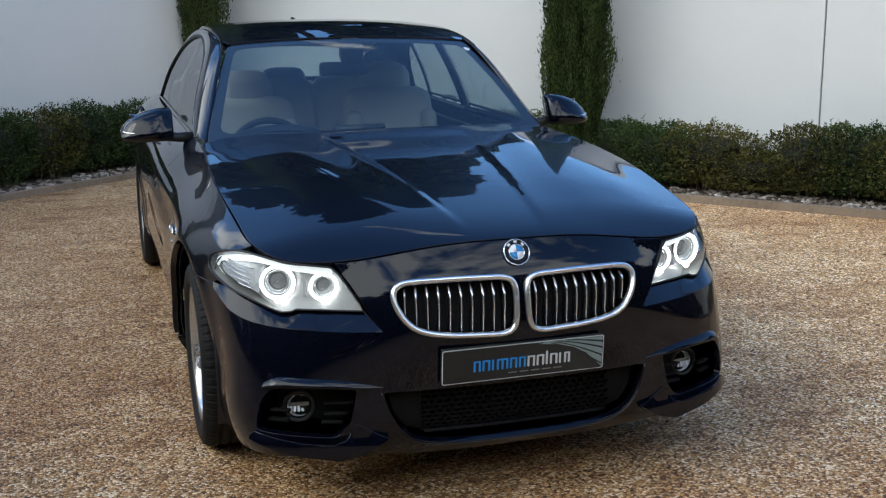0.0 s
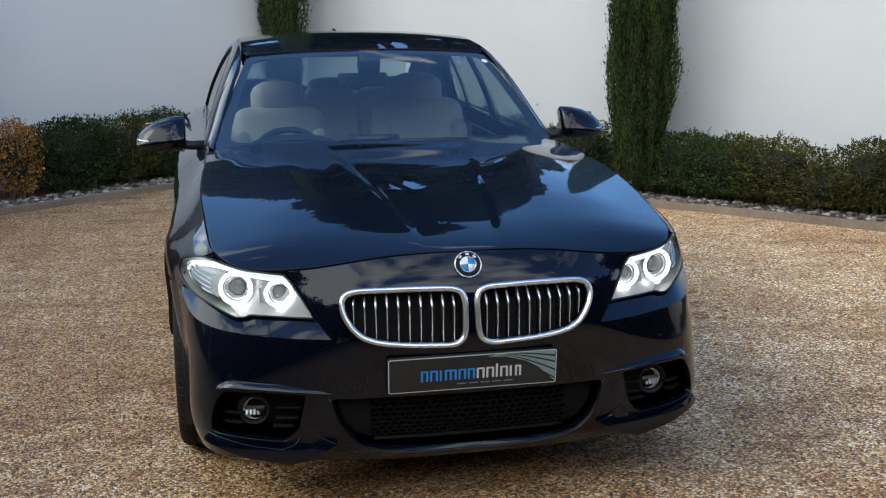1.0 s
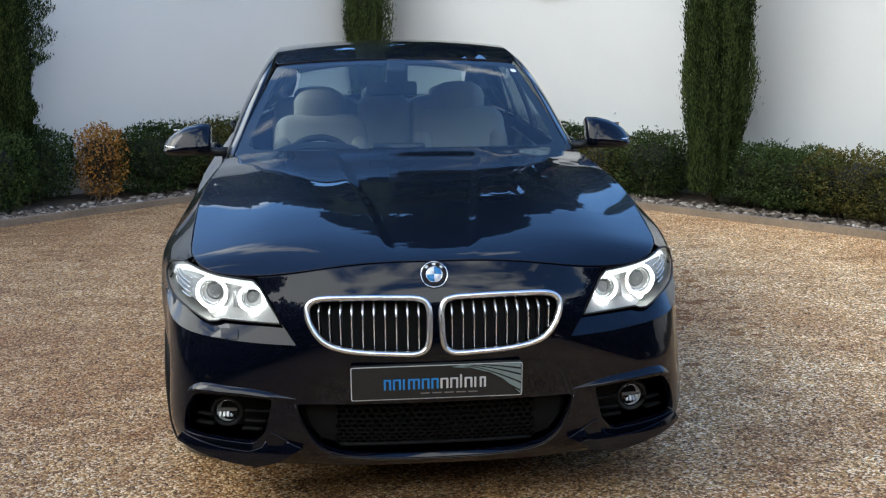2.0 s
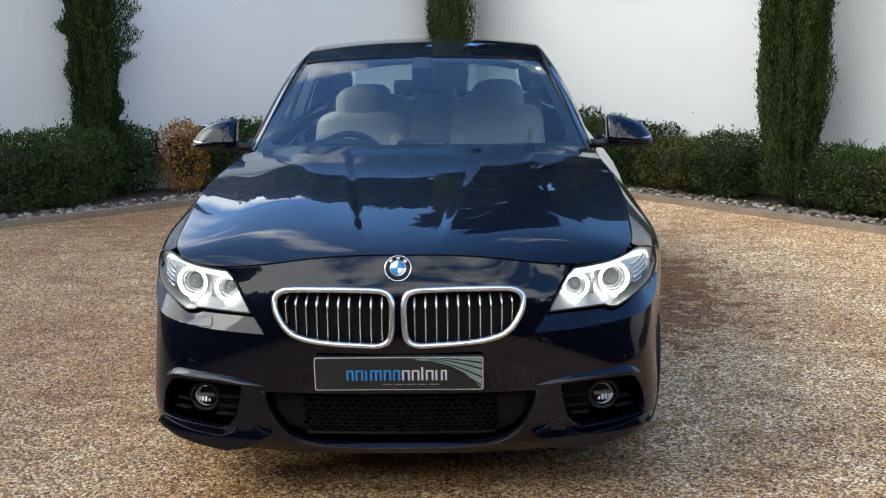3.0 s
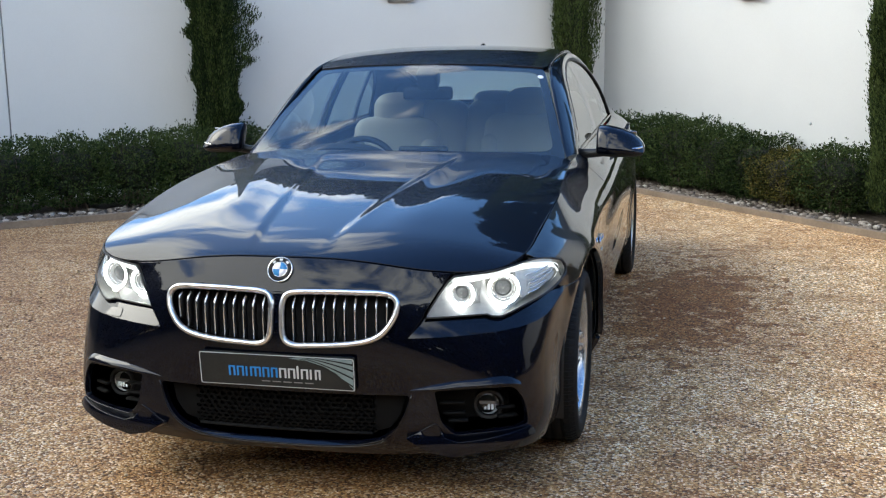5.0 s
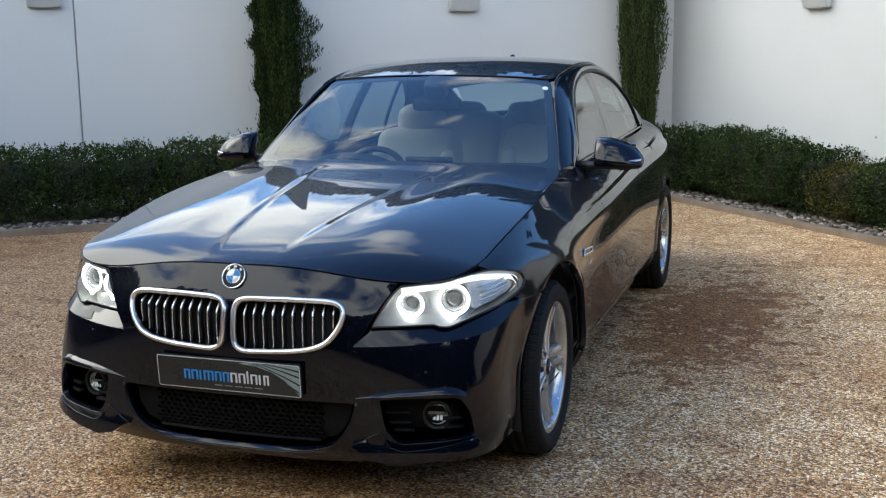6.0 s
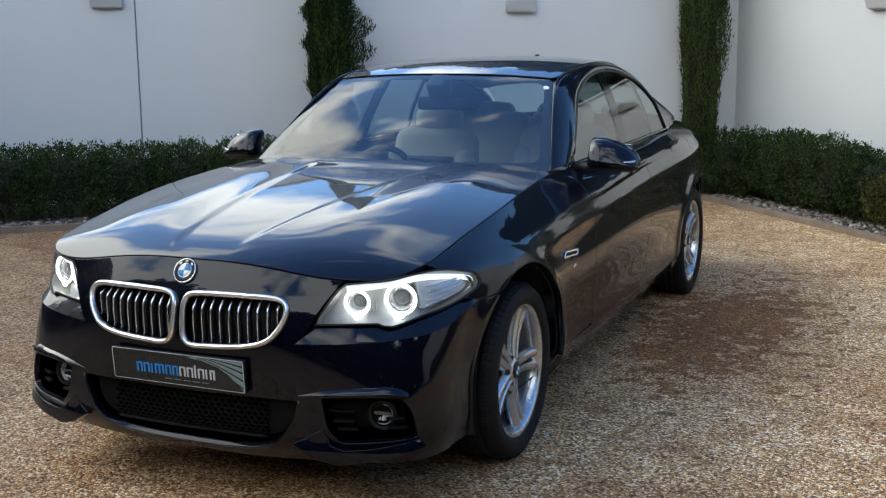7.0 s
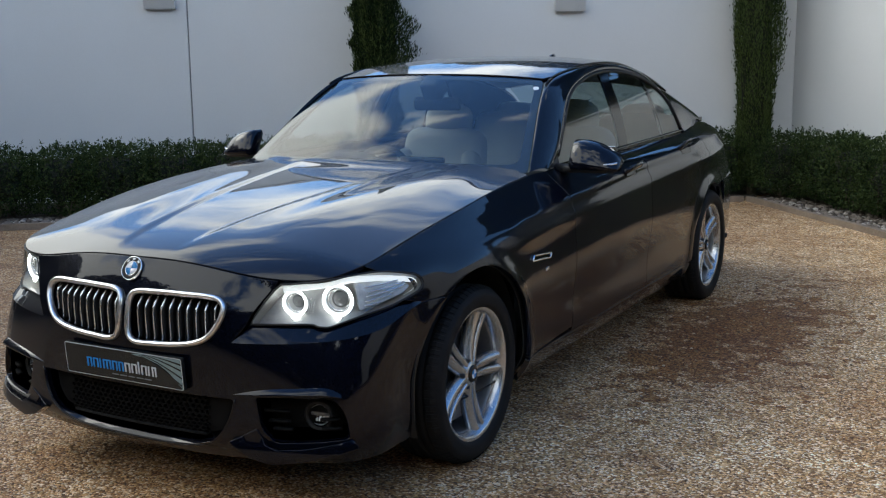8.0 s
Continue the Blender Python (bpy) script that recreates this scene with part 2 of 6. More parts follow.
def part(name, bm, material, parent=None, label="", smooth=False):
    me = bpy.data.meshes.new(name)
    bm.to_mesh(me)
    bm.free()
    me.materials.append(material)
    if smooth:
        me.polygons.foreach_set("use_smooth", [True] * len(me.polygons))
    ob = new(name, me)
    if parent is not None:
        ob.parent = parent
    if label:
        ob["label"] = label
    return ob


def box_bm(size, centre=(0, 0, 0), bevel=0.0, segments=2, turn=None):
    bm = bmesh.new()
    bmesh.ops.create_cube(bm, size=1.0)
    bmesh.ops.scale(bm, vec=size, verts=bm.verts)
    if bevel:
        bmesh.ops.bevel(bm, geom=bm.edges[:], offset=bevel, segments=segments, affect="EDGES", profile=0.5)
    if turn is not None:
        bmesh.ops.transform(bm, matrix=turn, verts=bm.verts)
    bmesh.ops.translate(bm, vec=centre, verts=bm.verts)
    return bm


def tube(path, radii, sides=8, cap=True):
    """Vertices and faces of a tapered tube along a path."""
    path = [Vector(p) for p in path]
    verts, faces = [], []
    for i, p in enumerate(path):
        way = (path[min(i + 1, len(path) - 1)] - path[max(i - 1, 0)]).normalized()
        side = way.cross(Vector((0.31, 0.2, 0.93)) if abs(way.z) < 0.9 else Vector((1, 0, 0))).normalized()
        up = side.cross(way)
        for k in range(sides):
            a = 2 * math.pi * k / sides
            verts.append(p + (side * math.cos(a) + up * math.sin(a)) * radii[i])
    for i in range(len(path) - 1):
        for k in range(sides):
            n = (k + 1) % sides
            faces.append((i * sides + k, i * sides + n, (i + 1) * sides + n, (i + 1) * sides + k))
    if cap:
        faces.append(tuple(range(sides))[::-1])
        faces.append(tuple((len(path) - 1) * sides + k for k in range(sides)))
    return verts, faces


def merge(lists):
    verts, faces = [], []
    for v, f in lists:
        n = len(verts)
        verts += list(v)
        faces += [tuple(i + n for i in face) for face in f]
    return verts, faces


def leaf_mesh(points, ways, lengths, widths, rng):
    """Folded leaves: each one two triangles pairs along its own way, as arrays."""
    n = len(points)
    ways = ways / np.linalg.norm(ways, axis=1, keepdims=True)
    other = rng.normal(size=(n, 3))
    side = np.cross(ways, other)
    side /= np.linalg.norm(side, axis=1, keepdims=True)
    up = np.cross(side, ways)
    ln, wd = lengths[:, None], widths[:, None]
    v = np.empty((n, 4, 3))
    v[:, 0] = points
    v[:, 1] = points + ways * ln * 0.5 + side * wd * 0.5 + up * wd * 0.2
    v[:, 2] = points + ways * ln
    v[:, 3] = points + ways * ln * 0.5 - side * wd * 0.5 + up * wd * 0.2
    base = np.arange(n)[:, None] * 4
    faces = np.concatenate([base + [0, 1, 2], base + [0, 2, 3]], 0)
    return v.reshape(-1, 3), faces


def fast_mesh(name, verts, faces, material):
    me = bpy.data.meshes.new(name)
    nv, nf = len(verts), len(faces)
    me.vertices.add(nv)
    me.vertices.foreach_set("co", np.asarray(verts, np.float32).ravel())
    me.loops.add(nf * 3)
    me.loops.foreach_set("vertex_index", np.asarray(faces, np.int32).ravel())
    me.polygons.add(nf)
    me.polygons.foreach_set("loop_start", np.arange(nf, dtype=np.int32) * 3)
    me.update(calc_edges=True)
    me.validate()
    me.materials.append(material)
    return me


# ---- the yard: ground, beds, walls ----
def way_of(degrees):
    return Vector((math.cos(radians(degrees)), math.sin(radians(degrees)), 0))


KERB_AT, WALL_AT = Vector((0.075, 7.18, 0)), Vector((0.30, 7.98, 0))
LEFT_WAY, RIGHT_WAY = way_of(39.5), way_of(-48.5)
WALL_LEFT, WALL_RIGHT = way_of(31.2), way_of(-46.0)
LEFT_IN, RIGHT_IN = Vector((LEFT_WAY.y, -LEFT_WAY.x, 0)), Vector((RIGHT_WAY.y, -RIGHT_WAY.x, 0))


def on_left(s, d, z=0.0):
    """A place s metres from the corner along the left-hand kerb and d metres behind it."""
    return KERB_AT - LEFT_WAY * s - LEFT_IN * d + Vector((0, 0, z))


def on_right(s, d, z=0.0):
    return KERB_AT + RIGHT_WAY * s - RIGHT_IN * d + Vector((0, 0, z))


def wall_l(s, d, z=0.0):
    """A place s metres from the corner along the left-hand wall and d metres behind its face."""
    return WALL_AT - WALL_LEFT * s - Vector((WALL_LEFT.y, -WALL_LEFT.x, 0)) * d + Vector((0, 0, z))


def wall_r(s, d, z=0.0):
    return WALL_AT + WALL_RIGHT * s - Vector((WALL_RIGHT.y, -WALL_RIGHT.x, 0)) * d + Vector((0, 0, z))


gv, gf = [], []
steps = [-400, -120, -50, -24, -14, -9] + [-7 + i for i in range(20)] + [16, 24, 50, 120, 400]
for y in steps:
    for x in steps:
        gv.append((x, y + 1, 0.012 * noise.noise(Vector((x * 0.3, y * 0.3, 0))) - 0.004))
n = len(steps)
for j in range(n - 1):
    for i in range(n - 1):
        gf.append((j * n + i, j * n + i + 1, (j + 1) * n + i + 1, (j + 1) * n + i))
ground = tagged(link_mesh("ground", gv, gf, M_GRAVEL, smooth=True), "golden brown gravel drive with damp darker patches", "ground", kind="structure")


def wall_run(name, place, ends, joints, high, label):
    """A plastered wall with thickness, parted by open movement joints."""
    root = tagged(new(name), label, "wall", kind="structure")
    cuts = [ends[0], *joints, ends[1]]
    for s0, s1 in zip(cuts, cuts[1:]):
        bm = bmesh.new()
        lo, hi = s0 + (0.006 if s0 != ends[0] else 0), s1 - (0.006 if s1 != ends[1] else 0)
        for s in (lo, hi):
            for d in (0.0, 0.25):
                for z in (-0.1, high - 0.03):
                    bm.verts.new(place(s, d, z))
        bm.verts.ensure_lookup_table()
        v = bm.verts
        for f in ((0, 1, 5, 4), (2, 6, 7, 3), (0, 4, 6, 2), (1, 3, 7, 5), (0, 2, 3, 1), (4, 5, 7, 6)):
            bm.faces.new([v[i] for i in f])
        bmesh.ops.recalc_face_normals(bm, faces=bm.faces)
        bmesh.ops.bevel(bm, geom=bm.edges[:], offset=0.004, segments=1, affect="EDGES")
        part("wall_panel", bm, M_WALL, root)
        # coping on top
        bm = bmesh.new()
        for s in (s0, s1):
            for d in (-0.04, 0.29):
                for z in (high - 0.027, high):
                    bm.verts.new(place(s, d, z))
        bm.verts.ensure_lookup_table()
        v = bm.verts
        for f in ((0, 1, 5, 4), (2, 6, 7, 3), (0, 4, 6, 2), (1, 3, 7, 5), (0, 2, 3, 1), (4, 5, 7, 6)):
            bm.faces.new([v[i] for i in f])
        bmesh.ops.recalc_face_normals(bm, faces=bm.faces)
        part("coping", bm, M_LAMP, root, "grey metal coping")
    for s in joints:
        verts = [place(s + ds, d, z) for ds in (-0.0055, 0.0055) for d in (0.02, 0.22) for z in (-0.1, high - 0.04)]
        part_faces = [(0, 1, 5, 4), (2, 6, 7, 3), (0, 4, 6, 2), (1, 3, 7, 5), (0, 2, 3, 1), (4, 5, 7, 6)]
        link_mesh("joint_filler", verts, part_faces, M_JOINT, root, "dark joint strip")
    return root


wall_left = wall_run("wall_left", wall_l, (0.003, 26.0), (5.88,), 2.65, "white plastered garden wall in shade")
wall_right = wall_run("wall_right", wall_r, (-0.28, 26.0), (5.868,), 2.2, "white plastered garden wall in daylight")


def strip(name, place, s0, s1, d0, d1, z0, z1, material, label, category, step=0.5, wobble=0.0):
    """A long bar along a wall line, made in steps with slightly uneven top edges."""
    count = max(2, int((s1 - s0) / step))
    verts, faces = [], []
    for i in range(count + 1):
        s = s0 + (s1 - s0) * i / count
        w = wobble * noise.noise(Vector((s * 1.7, d0, z1)))
        for d, z in ((d0 + w, z0), (d0 + w, z1 + w), (d1 + w, z1 + w), (d1 + w, z0)):
            verts.append(place(s, d, z))
    for i in range(count):
        for k in range(4):
            a, b = i * 4 + k, i * 4 + (k + 1) % 4
            faces.append((a, b, b + 4, a + 4))
    faces += [(3, 2, 1, 0), tuple(count * 4 + k for k in range(4))]
    return tagged(link_mesh(name, verts, faces, material), label, category, kind="structure")


strip("kerb_left", on_left, 0.03, 24, 0.0, 0.05, -0.05, 0.05, M_KERB, "weathered timber edging between gravel and bed", "kerb", wobble=0.006)
strip("kerb_right", on_right, -0.02, 24, 0.0, 0.05, -0.05, 0.05, M_KERB, "weathered timber edging between gravel and bed", "kerb", wobble=0.006)


def bed(name, kerb_place, wall_place, z):
    """Soil between the kerb and the wall, sunk under both."""
    verts, faces = [], []
    for i in range(49):
        k = 24 * i / 48
        a, b = kerb_place(k, 0.05, 0), wall_place(k * 1.03, 0.02, 0)
        for j in range(7):
            p = a.lerp(b, j / 6)
            verts.append((p.x, p.y, z + 0.010 * noise.noise(Vector((p.x * 4, p.y * 4, 3)))))
    for i in range(48):
        for j in range(6):
            faces.append((i * 7 + j, i * 7 + j + 1, i * 7 + j + 8, i * 7 + j + 7))
    return tagged(link_mesh(name, verts, faces, M_SOIL, smooth=True), "dark planting bed under the hedge", "ground", kind="structure")


bed("bed_left", on_left, wall_l, 0.028)
bed("bed_right", on_right, wall_r, 0.024)


def stones(count, place_of, size, seed, material, name, flat=0.6):
    """Many small rounded stones in one mesh."""
    rng = np.random.default_rng(seed)
    bm = bmesh.new()
    bmesh.ops.create_icosphere(bm, subdivisions=1, radius=1.0)
    unit = np.array([v.co[:] for v in bm.verts])
    tri = np.array([[v.index for v in f.verts] for f in bm.faces])
    bm.free()
    verts = np.empty((count, len(unit), 3))
    for i in range(count):
        a = rng.uniform(0, 2 * math.pi)
        sx, sy = rng.uniform(*size), rng.uniform(*size)
        sz = min(sx, sy) * flat
        v = unit * (1 + rng.normal(0, 0.09, (len(unit), 1))) * (sx, sy, sz)
        c, s = math.cos(a), math.sin(a)
        v = v @ np.array([[c, s, 0], [-s, c, 0], [0, 0, 1]])
        verts[i] = v + np.array(place_of(rng, sz))
    faces = (tri[None] + np.arange(count)[:, None, None] * len(unit)).reshape(-1, 3)
    me = fast_mesh(name, verts.reshape(-1, 3), faces, material)
    me.polygons.foreach_set("use_smooth", [True] * len(me.polygons))
    return new(name, me)


def pebble_place(side, s1):
    def where(rng, sz):
        s = rng.uniform(0.1, s1)
        d = 0.07 + 0.36 * rng.random() ** 1.1
        return on_left(s, d, 0.03 + sz * 0.4) if side else on_right(s, d, 0.026 + sz * 0.4)
    return where


tagged(stones(2000, pebble_place(True, 9.5), (0.010, 0.034), 3, M_PEBBLE, "pebbles"), "grey and white pebbles along the bed edge", "pebbles", kind="stuff")
tagged(stones(2000, pebble_place(False, 9.5), (0.010, 0.034), 4, M_PEBBLE, "pebbles"), "grey and white pebbles along the bed edge", "pebbles", kind="stuff")


def loose_place(rng, sz):
    return rng.uniform(-3.2, 4.6), rng.uniform(-2.4, 4.2), 0.001 + sz * 0.25


tagged(stones(6500, loose_place, (0.0042, 0.0095), 9, M_LOOSE, "loose_gravel"), "loose golden brown gravel stones on the drive", "gravel", kind="stuff")


# ---- plants ----
def shrub_data(seed, material, leaves=11000, height=0.60, wide=0.36, deep=0.33, bare=0.0):
    rng = np.random.default_rng(seed)
    noise.seed_set(seed + 1)
    d = rng.normal(size=(leaves, 3))
    d /= np.linalg.norm(d, axis=1, keepdims=True)
    sup = 1.0 / (np.abs(d) ** 3.2).sum(1) ** (1 / 3.2)
    rad = np.array([1 + 0.20 * noise.noise(Vector(v) * 2.1) + 0.10 * noise.noise(Vector(v) * 6) for v in d]) * sup
    rad *= 1 - 0.45 * rng.random(leaves) ** 2.2
    rad += (rng.random(leaves) < 0.05) * rng.uniform(0.03, 0.16, leaves)
    half = height * 0.47
    p = d * rad[:, None] * (wide, deep, half) + (0, 0, height - half)
    p[:, 2] = np.maximum(p[:, 2], 0.05 + bare * rng.random(leaves))
    way = d * (1, 1, 0.6) + rng.normal(0, 0.7, (leaves, 3)) + (0, 0, 0.45)
    size = rng.uniform(0.014, 0.029, leaves)
    # young shoots stand out of the clipped top and sides
    top = np.flatnonzero(d[:, 2] > 0.05)
    foot = p[rng.choice(top, 70)]
    lift = rng.uniform(0.03, 0.085, 70)
    lean_to = rng.normal(0, 0.22, (70, 2))
    k = rng.random((70, 16))
    shoot = np.stack([foot[:, None, 0] + lean_to[:, None, 0] * lift[:, None] * k, foot[:, None, 1] + lean_to[:, None, 1] * lift[:, None] * k, foot[:, None, 2] + lift[:, None] * k], -1).reshape(-1, 3)
    p = np.concatenate([p, shoot + rng.normal(0, 0.004, shoot.shape)])
    way = np.concatenate([way, rng.normal(0, 0.6, shoot.shape) + (0, 0, 0.9)])
    size = np.concatenate([size, rng.uniform(0.012, 0.022, len(shoot))])
    v, f = leaf_mesh(p, way, size, size * 0.58, rng)
    crown = fast_mesh("foliage", v, f, material)
    bits = []
    for k in range(22):
        a, r = rng.uniform(0, 6.28), rng.uniform(0.02, 0.16)
        b = (math.cos(a) * wide * 0.8 * rng.random(), math.sin(a) * deep * 0.8 * rng.random(), height * rng.uniform(0.6, 0.93))
        m = (b[0] * 0.6 + rng.normal(0, 0.03), b[1] * 0.6 + rng.normal(0, 0.03), b[2] * 0.5)
        bits.append(tube([(r * math.cos(a), r * math.sin(a), -0.02), m, b], [0.006, 0.005, 0.002], 5))
    # near-black solid core, added as painted shade for the shrub's inside
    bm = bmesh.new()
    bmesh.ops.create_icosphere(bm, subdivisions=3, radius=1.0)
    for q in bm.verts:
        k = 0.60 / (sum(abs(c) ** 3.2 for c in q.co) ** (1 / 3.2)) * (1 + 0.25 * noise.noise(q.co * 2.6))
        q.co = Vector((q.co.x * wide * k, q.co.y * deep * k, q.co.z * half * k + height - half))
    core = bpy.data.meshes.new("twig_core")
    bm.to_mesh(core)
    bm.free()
    core.materials.append(M_CORE_SHADE)
    v, f = merge(bits)
    stem = bpy.data.meshes.new("stem")
    stem.from_pydata([tuple(q) for q in v], [], f)
    stem.materials.append(M_BARK)
    return crown, stem, core


def shrub(data, at, turn, scale, label, group):
    root = tagged(new("box_shrub"), label, "shrub", group)
    root.matrix_basis = Matrix.LocRotScale(at, Euler((0, 0, turn)), scale)
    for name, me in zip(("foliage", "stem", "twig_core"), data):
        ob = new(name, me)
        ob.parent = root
    return root


SHRUBS = [shrub_data(11, M_BOX), shrub_data(12, M_BOX), shrub_data(13, M_BOX), shrub_data(14, M_BOX)]
OLIVE = [shrub_data(21, M_BOX_OLIVE, 8000, bare=0.1), shrub_data(22, M_BOX_OLIVE, 8600, bare=0.06)]
BROWN = [shrub_data(31, M_BOX_BROWN, 3600, wide=0.175, deep=0.22, bare=0.05)]
rng_h = random.Random(5)


def hedge(place, base, s0, s1, holes, special, group, height, spacing=lambda s: 0.50):
    s = s0
    while s < s1:
        gap = any(a < s < b for a, b in holes)
        if not gap:
            kind = special(s)
            data = {"green": SHRUBS, "olive": OLIVE, "brown": BROWN}[kind]
            label = {"green": "dense dark green box hedge shrub beside the white wall", "olive": "olive brown box shrub with thin lower stems",
                     "brown": "browned dying box shrub with bare stems"}[kind]
            h = height(s) * rng_h.uniform(0.95, 1.07)
            k = h / 0.60
            shrub(rng_h.choice(data), place(s, 0.56 + (0.30 if group.endswith("shaded wall") and 3.14 < s < 3.65 else 0.0) - 0.22 * math.exp(-max(s, 0) / 0.35) + rng_h.uniform(-0.04, 0.04), 0.02), base + rng_h.choice((0, math.pi)) + rng_h.uniform(-0.15, 0.15),
                  (rng_h.uniform(0.95, 1.12), rng_h.uniform(0.92, 1.05), k), label, group)
        s += spacing(s) * rng_h.uniform(0.92, 1.08)


hedge(on_left, radians(39.5), 0.14, 10.5, [], lambda s: "brown" if 2.58 < s < 3.14 else ("olive" if 1.5 < s < 1.9 else "green"), "hedge along the shaded wall",
      lambda s: 0.59 + 0.05 * min(1, s / 4))


def right_height(s):
    return float(np.interp(s, [0.2, 1.2, 1.9, 2.5, 2.95, 3.9, 4.3, 4.7, 5.07, 5.4, 5.8, 9], [0.60, 0.61, 0.55, 0.48, 0.53, 0.47, 0.46, 0.52, 0.28, 0.51, 0.54, 0.50]))


hedge(on_right, radians(-48.5), 0.08, 10.5, [(3.36, 3.72)], lambda s: "olive" if (4.3 < s < 5.5 or 2.4 < s < 2.75 or s > 6.2) else "green",
      "hedge along the bright wall", right_height, lambda s: 0.40 if s > 3.7 else 0.46)


def cypress(name, at, height, radius, seed, label, tuft=0.0):
    rng = np.random.default_rng(seed)
    noise.seed_set(seed)
    root = tagged(new(name), label, "tree", "cypress trees")
    root.matrix_basis = Matrix.Translation(at)
    v, f = tube([(0, 0, -0.05), (0.02, 0.01, height * 0.3), (0, 0, height * 0.95)], [0.055, 0.045, 0.008], 9)
    link_mesh("trunk", v, f, M_BARK, root, smooth=True)
    count = 160000
    t = rng.random(count) ** 0.85
    a = rng.uniform(0, 2 * math.pi, count)
    prof = np.interp(t, [0, 0.06, 0.2, 0.45, 0.75, 0.93, 1.0], [0.86, 0.95, 1.0, 1.0, 0.72, 0.3, 0.03])
    z = 0.12 + t * (height - 0.12)
    bump = np.array([0.30 * noise.noise(Vector((math.cos(b) * 1.6, math.sin(b) * 1.6, h * 1.5))) + 0.24 * noise.noise(Vector((math.cos(b) * 4.5, math.sin(b) * 4.5, h * 1.7))) + 0.12 * noise.noise(Vector((math.cos(b) * 9, math.sin(b) * 9, h * 6))) for b, h in zip(a, z)])
    r = radius * prof * (1 + bump) * (1 - 0.5 * rng.random(count) ** 2)
    # upright plumes with dark clefts between them
    plume = np.zeros(count)
    for _ in range(int(9 * height)):
        pa, pz, tall, wide = rng.uniform(0, 6.283), rng.uniform(0.0, height), rng.uniform(0.35, 0.75), rng.uniform(0.20, 0.40)
        da = (a - pa - 0.25 * (z - pz) * rng.uniform(-1, 1) + math.pi) % (2 * math.pi) - math.pi
        plume = np.maximum(plume, np.exp(-((da / wide) ** 2) - np.abs((z - pz) / tall) ** 3))
    r = r * (0.74 + 0.36 * plume)
    stray = rng.random(count) < 0.06
    r = r * np.where(stray, rng.uniform(1.0, 1.22, count), 1.0)
    if tuft:
        near = np.zeros(count)
        for dz, turn, tall in ((0.12, 3.5, 0.075), (0.42, 0.45, 0.08), (0.50, 3.3, 0.06), (0.24, 0.6, 0.05), (0.66, 0.2, 0.10), (0.80, 3.7, 0.08), (-0.18, 0.5, 0.08), (1.10, 5.4, 0.09)):
            near = np.maximum(near, np.exp(-((z - tuft - dz) / tall) ** 2) * np.maximum(0, np.cos(a - turn)) ** 5)
        r *= 1 + 0.55 * near
    p = np.stack([r * np.cos(a), r * np.sin(a), z], 1)
    way = np.stack([np.cos(a) * 0.35, np.sin(a) * 0.35, np.full(count, 1.15)], 1) + rng.normal(0, 0.24, (count, 3))
    ln = rng.uniform(0.016, 0.042, count)
    lv, lf = leaf_mesh(p, way, ln, ln * 0.26, rng)
    # added near-black solid core: the shade behind the sprays, put into colour
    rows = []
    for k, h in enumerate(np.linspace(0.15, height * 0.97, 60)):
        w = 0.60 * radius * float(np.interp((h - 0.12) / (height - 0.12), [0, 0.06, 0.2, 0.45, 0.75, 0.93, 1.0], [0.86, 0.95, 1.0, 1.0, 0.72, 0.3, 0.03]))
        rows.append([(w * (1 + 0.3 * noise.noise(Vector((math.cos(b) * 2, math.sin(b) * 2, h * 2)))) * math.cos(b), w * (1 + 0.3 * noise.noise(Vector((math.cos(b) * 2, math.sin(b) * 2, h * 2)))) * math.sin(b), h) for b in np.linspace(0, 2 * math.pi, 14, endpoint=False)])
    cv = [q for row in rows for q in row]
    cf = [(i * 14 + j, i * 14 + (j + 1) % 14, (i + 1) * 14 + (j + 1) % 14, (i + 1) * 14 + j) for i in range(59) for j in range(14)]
    link_mesh("twig_core", cv, cf, M_CORE_SHADE, root)
    crown = new("crown", fast_mesh("crown", lv, lf, M_CYPRESS))
    crown.parent = root
    return root


cypress("cypress_tree", (0.02, 7.57, 0), 6.0, 0.222, 41, "tall dark narrow cypress tree in the wall corner")
cypress("cypress_tree", (-3.0, 5.55, 0), 3.4, 0.205, 42, "slender cypress with loose side tufts beside the hedge", tuft=1.0)
cypress("cypress_tree", on_right(3.52, 0.47), 3.2, 0.262, 43, "broad full cypress tree rising from the hedge")


